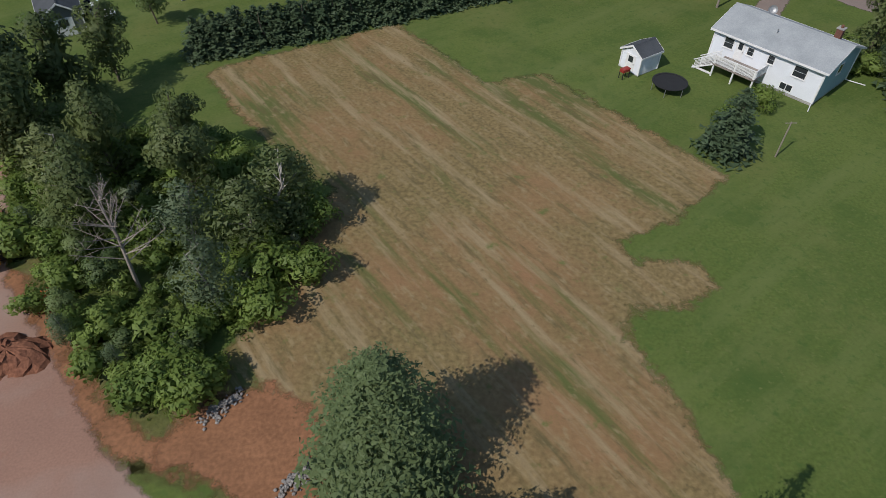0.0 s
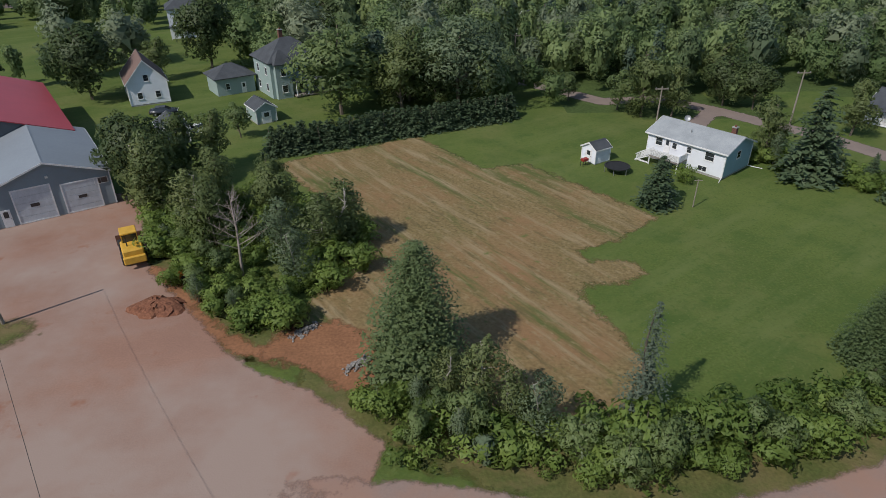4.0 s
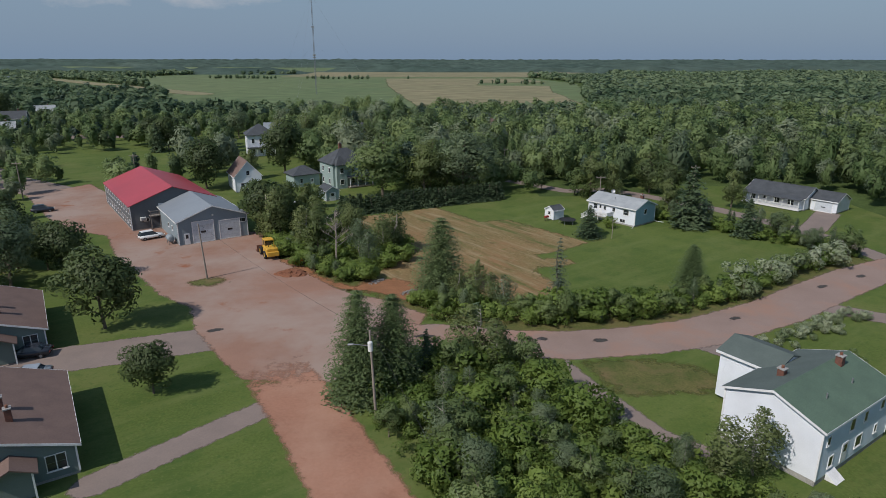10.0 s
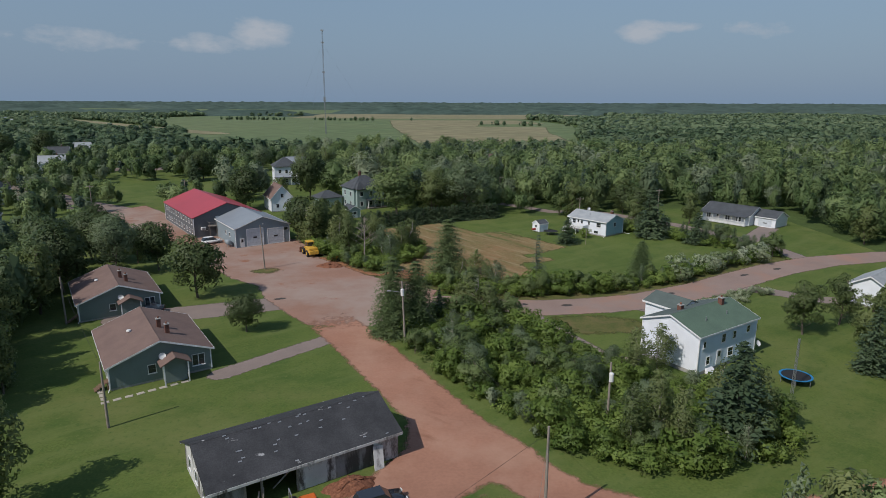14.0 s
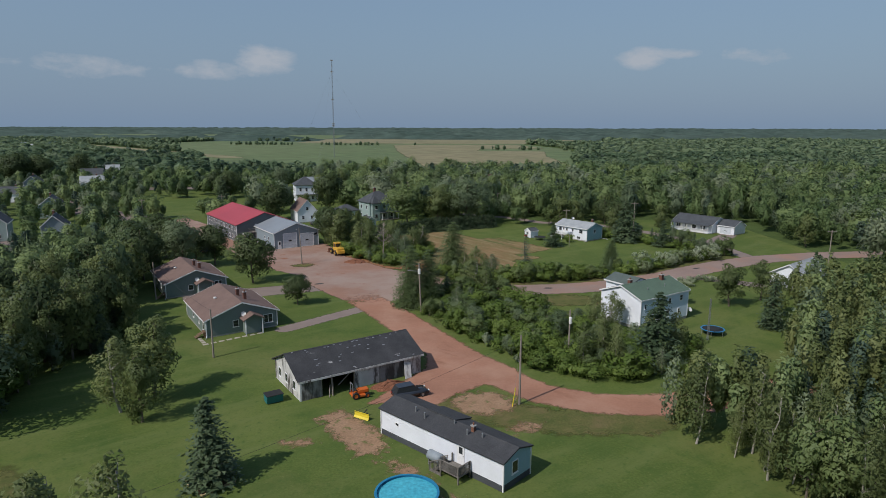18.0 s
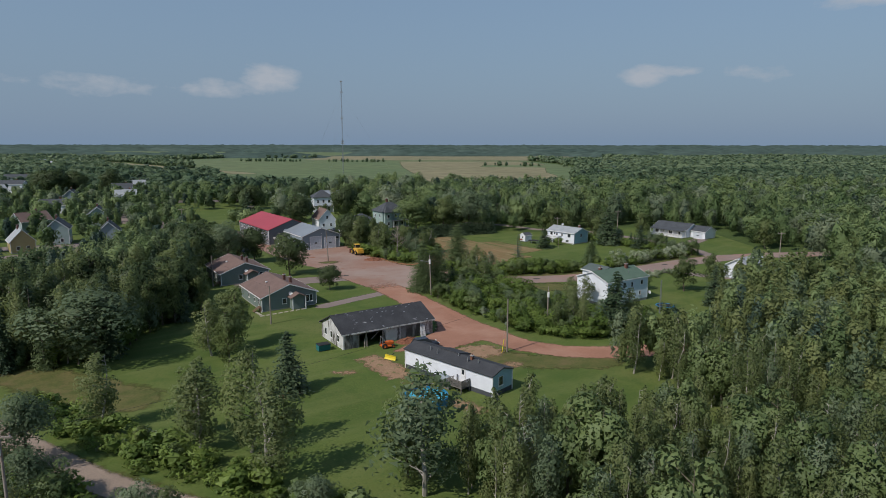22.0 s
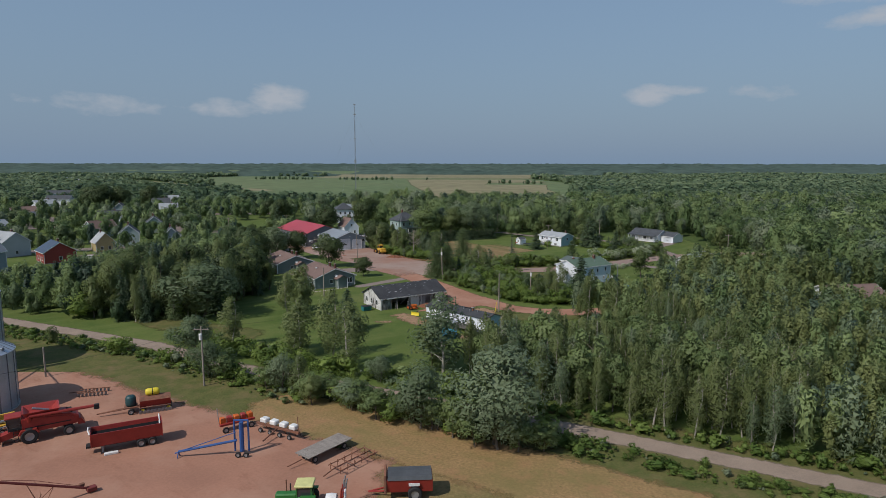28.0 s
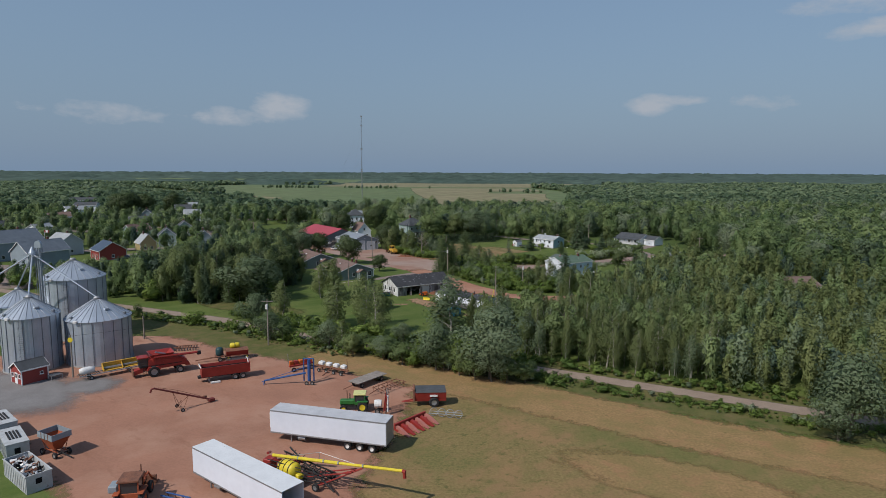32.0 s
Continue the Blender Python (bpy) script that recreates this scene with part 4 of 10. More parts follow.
part("railing", rods([((-16.32, 1.4, 3.8), (-16.32, 5.0, 3.8)), ((-16.32, 1.4, 3.3), (-16.32, 5.0, 3.3)), ((-16.32, 5.0, 3.8), (-15.1, 5.0, 3.8))], 0.05), M_PLANK, stair)
for i in range(14):
    part("step", boxed(-16.7 - 0.25 * i, -16.42 - 0.25 * i, 1.45, 2.45, 2.5 - 0.19 * i, 2.55 - 0.19 * i), M_PLANK, stair)
for y in (1.42, 2.48):
    part("stringer", rods([((-16.4, y, 2.6), (-19.95, y, 0.0))], 0.07), M_PLANK, stair)
    part("stair_rail", rods([((-16.4, y, 3.6), (-19.95, y, 0.95)), ((-19.95, y, 0.0), (-19.95, y, 0.95)), ((-18.2, y, 1.3), (-18.2, y, 2.25))], 0.045), M_PLANK, stair)
ac = thing("air_unit", "white air unit on the hall's end wall", "air unit", pose(-102.2, 16.3, 0, 0, 0, 124.5))
part("case", boxed(-15.6, -15.03, 5.6, 6.7, 1.9, 2.6, 0.03), M_PLASTIC, ac)
part("grille", boxed(-15.63, -15.6, 5.75, 6.55, 2.0, 2.5), M_STEEL, ac)


# ---------- brown-roofed cottages ----------
def cottage(x, y, group):
    w, l = 11.4, 14.2
    c = gable_house("cottage", "grey-green cottage with brown shingle roof and gabled porch", "cottage", x, y, 122.5, l, w, 2.9, 2.1, M_GREEN, M_BROWNROOF,
                    (("l", 1.1, 1.1, 0.95, 1.15, "window"), ("l", -4.2, 0.9, 1.5, 1.5, "double"), ("b", -5.2, 0.9, 0.9, 1.5, "window"), ("b", -2.3, 1.2, 0.8, 0.9, "window"), ("b", 1.8, 1.2, 0.9, 1.1, "window"),
                     ("l", -1.35, 0.3, 0.95, 2.05, "door")), 0.4, ((-1.5, -0.9, 4.4, 5.9, 0.5), (-3.6, -1.5, 4.2, 5.7, 0.5)), group=group)
    porch = part("porch", prism(bmesh.new(), [(-2.5, 0.05), (0.0, 0.05), (0.0, 2.6), (-1.25, 3.25), (-2.5, 2.6)], -l / 2 - 1.5, -l / 2 - 0.01), M_GREEN, c)
    for s in (-1, 1):
        part("porch_roof", prism(bmesh.new(), [(-1.25, 3.3), (-1.25 + s * 1.75, 2.42), (-1.25 + s * 1.75, 2.55), (-1.25, 3.43)], -l / 2 - 2.3, -l / 2 - 0.02), M_BROWNROOF, porch)
    for yy in (-2.6, 0.1):
        part("porch_post", boxed(-l / 2 - 2.2, -l / 2 - 2.06, yy - 0.07, yy + 0.07, 0, 2.6), M_TRIM, porch)
    part("vent", lathe([(0.0, 0.35), (0.25, 0.3), (0.3, 0.15), (0.12, 0.1), (0.12, -0.2)], 12), M_PLASTIC, c).matrix_basis = pose(0.2, 2.4, 4.25)
    part("dish", lathe([(0.0, 0.0), (0.3, 0.05), (0.42, 0.14)], 14), M_PLASTIC, c).matrix_basis = pose(-7.4, -0.1, 3.1, 60, 0, -90)
    steps = part("steps", boxed(-6.7, -5.5, 5.72, 5.9, 0, 1.0), M_BROWNPLANK, c)
    for i in range(5):
        part("step", boxed(-6.7, -5.5, 5.9 + 0.28 * i, 6.2 + 0.28 * i, 0.85 - 0.18 * i, 0.92 - 0.18 * i), M_BROWNPLANK, steps)
    part("downspout", rods([((-7.15, 5.75, 2.8), (-7.15, 5.75, 0.3)), ((-7.15, 5.75, 0.3), (-7.7, 6.0, 0.1))], 0.05), M_TRIM, c)
    return c


cottage(-79.3, -74.0, "brown-roofed cottages")
cottage(-95.2, -51.0, "brown-roofed cottages")

M_DARKPEEL = siding("bare_weathered_boards", (0.30, 0.30, 0.29), 0.2, 0.3, blotch((0.07, 0.065, 0.06), 0.8, 0.42, 0.55, seed=6, stretch=(1, 1, 4)))
slab = part("stepping_stone", boxed(-0.42, 0.42, -0.28, 0.28, -0.02, 0.05, 0.015), surface("pale_concrete_slab", (0.42, 0.38, 0.31), (0.33, 0.30, 0.25), 2.0, 0.9, 0.2, 12, where="obj"))
tagged(slab, "pale concrete stepping stone in the lawn by the cottage", "stepping stone", "stepping stones")
slab.matrix_basis = pose(-79.5, -85.9, 0, 0, 0, 36)
for i in range(1, 8):
    copy_thing(slab, pose(-79.5 + i * 0.98, -85.9 + i * 0.75, 0, 0, 0, 36 + 6 * math.sin(i * 2.4)))
for i in range(1, 4):
    copy_thing(slab, pose(-79.5 - i * 0.62, -85.9 + i * 0.86, 0, 0, 0, 120))

# ---------- the old barn ----------
b = thing("barn", "long weathered white barn with sagging black roof and open front", "barn", pose(-55.9, -98.0, 0, 0, 0, 32.5))
FOOT.append((-55.9, -98.0, 32.5, 9.2, 5.2))
bl, bw, be, br = 17.2, 9.0, 2.7, 2.0
bm = prism(bmesh.new(), [(-bw / 2, 0), (bw / 2, 0), (bw / 2, be), (0, be + br), (-bw / 2, be)], -bl / 2, -bl / 2 + 0.2)
part("end_wall", bm, M_PEEL, b)
bm = prism(bmesh.new(), [(-bw / 2, 0), (bw / 2, 0), (bw / 2, be), (0, be + br), (-bw / 2, be)], bl / 2 - 0.2, bl / 2)
part("end_wall", bm, M_PEEL, b)
part("back_wall", boxed(-bl / 2 + 0.2, bl / 2 - 0.2, bw / 2 - 0.2, bw / 2, 0, be), M_PEEL, b)
for x0, x1, mat in ((-bl / 2 + 0.2, -5.9, M_DARKPEEL), (-1.2, 2.2, M_PEEL), (2.2, 6.0, M_DARKPEEL), (6.0, bl / 2 - 0.2, M_PEEL)):
    part("front_wall", boxed(x0 + 0.004, x1 - 0.004, -bw / 2, -bw / 2 + 0.15, 0, be), mat, b)
part("header", boxed(-5.9, -1.2, -bw / 2, -bw / 2 + 0.2, be - 0.35, be), M_PEEL, b)
for x in (-5.8, -4.4, -1.3):
    part("post", boxed(x - 0.09, x + 0.09, -bw / 2 + 0.02, -bw / 2 + 0.2, 0, be - 0.35), M_PLANK, b)
part("brace", rods([((-4.6, -bw / 2 - 0.6, 0), (-4.3, -bw / 2, 1.5)), ((-5.1, -bw / 2 - 0.7, 0), (-4.7, -bw / 2, 1.3)), ((-3.4, -bw / 2 + .3, 0.9), (-1.6, -bw / 2 + .3, 2.3))], 0.07), M_PLANK, b)
part("inner_wall", boxed(-bl / 2 + 0.25, bl / 2 - 0.25, 1.2, 1.35, 0, be), M_PLANK, b)
gable_roof(b, bl, bw, be, br, M_WORNROOF, 0.35, trim=False)
for s in (-1, 1):
    part("fascia", boxed(-bl / 2 - 0.3, bl / 2 + 0.3, s * 4.85 - 0.04, s * 4.85 + 0.03, be - 0.28, be - 0.03), M_PEEL, b)
for y in (-2.6, 0.2, 2.6):
    opening(b, "l", bl, bw, y, 0.9, 0.9, 1.2, "window", 0.002)
part("leaning_door", boxed(0, 1.0, 0, 0.06, 0, 2.2), M_PEEL, b).matrix_basis = pose(5.6, -5.5, 0, -22, 8, 0)
random.seed(11)
sh = boxed(-0.16, 0.16, -0.06, 0.06, 0, 0.02)
shin = part("loose_shingle", sh, M_STEEL, b)
shin.matrix_basis = pose(-2, -2.0, be + br * (1 - 2 / 4.5) + 0.15, math.degrees(math.atan2(br, 4.5)), 0, 10)
for i in range(30):
    y = -4.4 * random.random() ** 2 - 0.15
    again(shin, b, pose(random.uniform(-7, 7.5), y, be + br * (1 + y / 4.5) + 0.15, math.degrees(math.atan2(br, 4.5)), 0, random.uniform(-15, 15)))
skip = thing("dumpster", "small teal steel dumpster by the barn", "dumpster", pose(-64.0, -106.3, 0, 0, 0, 32))
bm = bmesh.new()
prism(bm, [(-0.55, 0.1), (0.55, 0.1), (0.75, 1.05), (-0.75, 1.05)], -1.0, 1.0)
part("bin", bm, plain("teal_steel", (0.02, 0.16, 0.17), 0.5), skip)
part("lid", boxed(-1.05, 1.05, -0.8, 0.8, 1.05, 1.13, 0.02), M_BLACK, skip)

# ---------- mobile home, pool and deck ----------
mh = gable_house("mobile_home", "long white mobile home with black shingle roof and skirting", "mobile home", -42.7, -118.6, -43.5, 16.6, 4.3, 2.95, 0.62, M_WHITE, M_BLACKROOF,
                 (("f", 3.2, 0.85, 0.9, 2.0, "door"), ("r", -0.4, 1.2, 0.9, 1.3, "window"), ("f", -5.8, 1.7, 0.5, 0.4, "slider"), ("b", -3, 1.4, 1.1, 1.1, "window"), ("b", 3, 1.4, 1.1, 1.1, "window")), 0.22, found=0.0, trim=False)
part("skirting", boxed(-8.34, 8.34, -2.19, 2.19, 0, 0.62), M_DARKROOF, mh)
part("end_gable", prism(bmesh.new(), [(-2.16, 0.64), (2.16, 0.64), (2.16, 2.95), (0, 3.57), (-2.16, 2.95)], 8.304, 8.33), M_BLUE, mh)
opening(mh, "r", 16.6, 4.3, -0.4, 1.25, 0.95, 1.3, "window", 0.05)
bm = prism(bmesh.new(), [(-0.1, 3.3), (2.6, 3.06), (2.6, 3.14), (-0.1, 3.85)], -3.4, 0.6)
part("dormer_roof", bm, M_BLACKROOF, mh)
for x, y in ((-4.2, -0.9), (-2.6, -1.2), (0.8, -0.4), (3.0, -1.0), (4.6, -0.6)):
    part("roof_vent", rods([((x, y, 3.2), (x, y, 4.0))], 0.09), M_STEEL, mh)
chimney(mh, 3.2, -0.3, 3.2, 4.15, 0.35, M_RUST)
dk = thing("porch_deck", "small weathered porch deck with railing and stairs", "deck", pose(-42.7, -118.6, 0, 0, 0, -43.5))
part("platform", boxed(2.2, 4.6, -4.1, -2.2, 0.72, 0.82), M_GREYDECK, dk)
for x, y in ((2.25, -4.05), (4.5, -4.05), (4.5, -2.35), (2.25, -2.35)):
    part("post", boxed(x - 0.06, x + 0.06, y - 0.06, y + 0.06, 0, 1.75), M_GREYDECK, dk)
bm = rods([((2.25, -4.05, 1.75), (4.5, -4.05, 1.75)), ((4.5, -4.05, 1.75), (4.5, -2.35, 1.75))], 0.05)
for i in range(19):
    box(bm, 2.3 + i * 0.12, 2.35 + i * 0.12, -4.08, -4.03, 0.82, 1.72)
for i in range(14):
    box(bm, 4.48, 4.53, -4.0 + i * 0.12, -3.95 + i * 0.12, 0.82, 1.72)
part("railing", bm, M_GREYDECK, dk)
sp = part("stairs", boxed(0.7, 2.2, -4.05, -3.98, 0, 0.3), M_GREYDECK, dk)
for i in range(4):
    part("step", boxed(1.85 - 0.33 * i, 2.2 - 0.33 * i, -4.0, -3.0, 0.62 - 0.19 * i, 0.68 - 0.19 * i), M_GREYDECK, sp)
bm = bmesh.new()
for y in (-4.05, -2.95):
    rod(bm, (2.2, y, 1.7), (0.75, y, 0.95), 0.05)
    rod(bm, (0.75, y, 0), (0.75, y, 1.0), 0.05)
    for i in range(8):
        box(bm, 2.1 - i * 0.17, 2.15 - i * 0.17, y - 0.02, y + 0.02, 0.6 - i * 0.08, 1.65 - i * 0.088)
part("stair_rail", bm, M_GREYDECK, sp)
bm = lathe([(0, -0.85), (0.3, -0.85), (0.5, -0.75), (0.5, 0.75), (0.3, 0.85), (0, 0.85)], 16)
ot = thing("heating_oil_tank", "grey oil tank on legs against the mobile home", "tank", pose(-42.7, -118.6, 0, 0, 0, -43.5) @ pose(0.5, -2.95, 0))
part("drum", bm, M_GREYBLUE, ot, smooth=True).matrix_basis = pose(0, 0, 0.95, 0, 90, 0)
for x in (-0.6, 0.6):
    part("leg", boxed(x - 0.05, x + 0.05, -0.35, 0.35, 0, 0.6), M_STEEL, ot)
pool = thing("swimming_pool", "round above-ground swimming pool with blue water", "pool", pose(-46.9, -127.6, 0))
part("pool_wall", lathe([(2.75, 0), (2.75, 1.2), (2.84, 1.22), (2.84, 0)], 40), M_TANKBLUE, pool)
part("rim", lathe([(2.68, 1.2), (2.9, 1.2), (2.9, 1.25), (2.68, 1.25), (2.68, 1.2)], 40), M_TANKBLUE, pool)
part("water_surface", lathe([(2.74, 1.0), (0, 1.0)], 40), M_WATER, pool)

# ---------- green-roofed house ----------
gh = gable_house("green_roofed_house", "two-storey white and pale blue house with green shingle roof", "house", -7.5, -73.1, 33, 12.5, 8.4, 5.2, 1.55, M_WHITE, M_GREENROOF,
                 (), 0.3, ((3.4, -0.6, 6.3, 7.5, 0.6), (-2.2, 1.6, 5.9, 6.9, 0.6)), found=0.5, back=M_GREYGREENROOF)
part("side_wall", boxed(-6.25, 6.25, -4.23, -4.204, 0.5, 5.15), siding("light_blue_siding", (0.58, 0.68, 0.76)), gh)
for o in ((-5.2, 3.5, 0.6, 0.9, "window"), (-1.2, 3.4, 0.9, 1.2, "window"), (1.2, 3.4, 0.7, 1.1, "window"), (4.3, 3.6, 0.8, 1.0, "window"), (-4.2, 1.1, 0.8, 1.1, "window"), (-1.9, 0.7, 1.0, 1.9, "door"), (0.6, 1.2, 1.2, 1.2, "window"), (3.8, 1.4, 0.6, 0.9, "window")):
    opening(gh, "f", 12.5, 8.4, *o, wall_off=0.035)
part("wing", prism(bmesh.new(), [(-2.6, 0.4), (2.6, 0.4), (2.6, 5.3), (0, 6.2), (-2.6, 5.3)], 3.0, 8.6, "y"), M_WHITE, gh).location.x = 2.4
for sx in (-1, 1):
    part("wing_roof", prism(bmesh.new(), [(0, 6.22), (sx * 2.95, 5.2), (sx * 2.95, 5.33), (0, 6.36)], 2.9, 8.9, "y"), M_GREYGREENROOF, gh).location.x = 2.4
part("wing_trim", boxed(-0.58, -0.52, 3.2, 8.9, 5.1, 5.34), M_TRIM, gh)
FOOT.append((-12, -66.5, 33, 6, 4))
bsk = part("basement_hatch", prism(bmesh.new(), [(-5.2, 0.05), (-4.25, 0.05), (-4.25, 0.7)], -4.6, -3.2), M_TRIM, gh)
for x in (-2.5, 2.0):
    part("roof_vent", rods([((x, -2.4, 5.8), (x, -2.4, 6.5))], 0.07), M_STEEL, gh)
part("dish", lathe([(0.0, 0.0), (0.3, 0.05), (0.42, 0.14)], 14), M_PLASTIC, gh).matrix_basis = pose(6.6, -4.5, 1.6, 60, 0, 0)
part("dish_arm", rods([((6.2, -4.1, 1.3), (6.6, -4.5, 1.6))], 0.03), M_STEEL, gh)

# ---------- the long bungalow and neighbours ----------
lb = gable_house("ranch_house", "long low white house with charcoal roof and front porch", "house", 42.2, 21.3, -54, 13.4, 8.0, 2.9, 1.9, M_WHITE, M_DARKROOF,
                 (("f", -5, 0.9, 1.4, 1.3, "double"), ("f", -2.2, 0.3, 0.95, 2.1, "door"), ("f", 0.6, 0.9, 1.4, 1.3, "double"), ("f", 3.8, 0.9, 1.4, 1.3, "double")), 0.4)
part("porch_floor", boxed(-6.6, 6.6, -6.0, -4.02, 0.2, 0.45), M_TRIM, lb)
part("porch_cover", prism(bmesh.new(), [(-6.3, 2.55), (-4.0, 2.95), (-4.0, 3.08), (-6.3, 2.68)], -6.8, 6.8), M_DARKROOF, lb)
for i in range(8):
    x = -6.4 + i * 1.83
    part("porch_post", boxed(x - 0.07, x + 0.07, -5.95, -5.81, 0.45, 2.62), M_TRIM, lb)
bm = bmesh.new()
for i in range(88):
    box(bm, -6.4 + i * 0.146, -6.34 + i * 0.146, -5.9, -5.86, 0.5, 1.3)
box(bm, -6.4, 6.4, -5.93, -5.83, 1.3, 1.38)
part("railing", bm, M_TRIM, lb)
lg = gable_house("attached_garage", "white attached garage with charcoal roof", "garage", 49.4, 14.4, -54, 5.4, 6.5, 2.7, 1.5, M_WHITE, M_DARKROOF, (("f", 0, 0.05, 3.6, 2.2, "overhead"),), 0.3)
nb = gable_house("neighbour_house", "pale house with grey roof among the trees", "house", 33.2, -50.5, 38, 11.0, 7.5, 3.0, 2.2, M_WHITE, M_GREYROOF, (("f", -2, 1.0, 1.2, 1.2, "window"), ("f", 2, 1.0, 1.2, 1.2, "window"), ("l", 0, 1.0, 1.0, 1.1, "window")), 0.4)
bn = gable_house("brown_roofed_house", "low house with a reddish brown roof in the woods", "house", 48.5, -100.5, 8, 14.0, 8.5, 2.8, 2.0, M_WHITE, M_BROWNROOF, (("f", -3, 1.0, 1.2, 1.2, "window"), ("f", 3, 1.0, 1.2, 1.2, "window")), 0.5)
bn2 = gable_house("far_brown_roofed_house", "low house with a brown roof beyond the road", "house", 92.0, -3.0, 10, 15.0, 8.0, 2.8, 1.9, M_WHITE, M_BROWNROOF, (("f", 0, 1.0, 1.2, 1.2, "window"),), 0.5)

# ---------- old town houses ----------
vh = thing("victorian_house", "two-storey teal Victorian house with hipped slate roof", "house", pose(-64.5, 46.5, 0, 0, 0, 33))
FOOT.append((-64.5, 46.5, 33, 7, 6))
part("wall", boxed(-5.2, 5.2, -4.2, 4.2, 0, 6.4), M_TEAL, vh)
hip_roof(vh, 10.4, 8.4, 6.4, 3.4, M_DARKROOF)
part("bay", boxed(-4.6, -1.6, -5.2, -4.0, 0, 6.2), M_TEAL, vh)
hip_roof(vh, 3.0, 2.4, 6.2, 2.2, M_DARKROOF, 0.3, x=-3.1, y=-4.2, name="bay_roof")
part("porch", boxed(-1.4, 5.6, -6.2, -4.25, 0.2, 0.45), M_PLANK, vh)
part("porch_roof", boxed(-1.6, 5.8, -6.4, -4.22, 2.8, 3.0), M_DARKROOF, vh)
for x in (-1.2, 1.0, 3.2, 5.4):
    part("porch_post", boxed(x - 0.09, x + 0.09, -6.15, -5.97, 0.45, 2.8), M_TRIM, vh)
for o in ((-3.1, 4.1, 1.1, 1.4), (-3.1, 1.1, 1.1, 1.4)):
    opening(vh, "f", 10.4, 10.4, *o, "window", 0.002)
for u in (0.6, 3.6):
    opening(vh, "f", 10.4, 8.4, u, 4.0, 1.0, 1.4, "window", 0.002)
    opening(vh, "f", 10.4, 8.4, u, 1.0, 1.0, 1.4, "window", 0.002)
for u in (-2, 2):
    opening(vh, "r", 10.4, 8.4, u, 4.0, 1.0, 1.4, "window", 0.002)
    opening(vh, "l", 10.4, 8.4, u, 4.0, 1.0, 1.4, "window", 0.002)
    opening(vh, "l", 10.4, 8.4, u, 1.0, 1.0, 1.4, "window", 0.002)
chimney(vh, -0.8, 0.3, 8.5, 11.2, 0.7)
vg = thing("hipped_outbuilding", "small teal outbuilding with hipped slate roof", "outbuilding", pose(-75.8, 46.5, 0, 0, 0, 33))
FOOT.append((-75.8, 46.5, 33, 4.5, 4))
part("wall", boxed(-3.6, 3.6, -3, 3, 0, 3.1), M_TEAL, vg)
hip_roof(vg, 7.2, 6.0, 3.1, 2.0, M_DARKROOF)
opening(vg, "f", 7.2, 6.0, -1.6, 1.0, 0.8, 1.2, "window", 0.002)
opening(vg, "f", 7.2, 6.0, 1.4, 0.05, 0.9, 2.0, "door", 0.002)
vs = gable_house("teal_shed", "small teal shed by the hedge", "shed", -66.0, 28.0, 123, 4.6, 3.4, 2.5, 1.0, M_TEAL, M_DARKROOF, (("l", 0, 0.05, 1.6, 2.0, "door"),), 0.25)
ds = gable_house("dark_shed", "dark grey gabled shed beside the pickup", "shed", -77.5, 18.6, 118, 5.4, 4.0, 2.4, 1.3, M_DARKWALL, M_DARKROOF, (("l", 0, 0.05, 2.0, 2.0, "door"),), 0.3)
wl = gable_house("steep_white_house", "white gabled house with steep brown roof", "house", -90.0, 41.5, 117, 9.5, 6.6, 4.2, 3.6, M_WHITE, M_BROWNROOF, (("l", 0, 4.2, 0.9, 1.2, "window"), ("l", -1.5, 1.2, 0.9, 1.2, "window"), ("l", 1.5, 1.2, 0.9, 1.2, "window"), ("f", 0, 1.2, 0.9, 1.2, "window")), 0.35)
wv = thing("white_villa", "tall white two-storey villa with hipped slate roof", "house", pose(-101.5, 102.0, 0, 0, 0, 20))
FOOT.append((-101.5, 102.0, 20, 6, 6))
part("wall", boxed(-4.6, 4.6, -4.4, 4.4, 0, 7.2), M_WHITE, wv)
hip_roof(wv, 9.2, 8.8, 7.2, 3.4, M_DARKROOF)
part("porch_roof", boxed(-4.8, 4.8, -6.2, -4.42, 3.0, 3.2), M_DARKROOF, wv)
for x in (-4.5, -1.5, 1.5, 4.5):
    part("porch_post", boxed(x - 0.09, x + 0.09, -6.0, -5.82, 0, 3.0), M_TRIM, wv)
for u in (-2.6, 0, 2.6):
    for z in (1.0, 4.6):
        opening(wv, "f", 9.2, 8.8, u, z, 1.0, 1.5, "window", 0.002)
        opening(wv, "l", 9.2, 8.8, u, z, 1.0, 1.5, "window", 0.002)


def town_house(x, y, turn, L, W, eave, rise, wall, roof, label):
    o = (("f", -L / 4, 1.0, 1.1, 1.3, "window"), ("f", L / 4, 1.0, 1.1, 1.3, "window"), ("f", 0, 0.3, 0.95, 2.05, "door"), ("l", -W / 5, 1.0, 1.0, 1.2, "window"), ("l", W / 5, 1.0, 1.0, 1.2, "window"), ("r", 0, 1.0, 1.0, 1.2, "window"))
    return gable_house("town_house", label, "house", x, y, turn, L, W, eave, rise, wall, roof, o, 0.4, ((L * 0.2, 0.3, eave + rise * 0.6, eave + rise + 0.9, 0.6),), group="houses in the town")


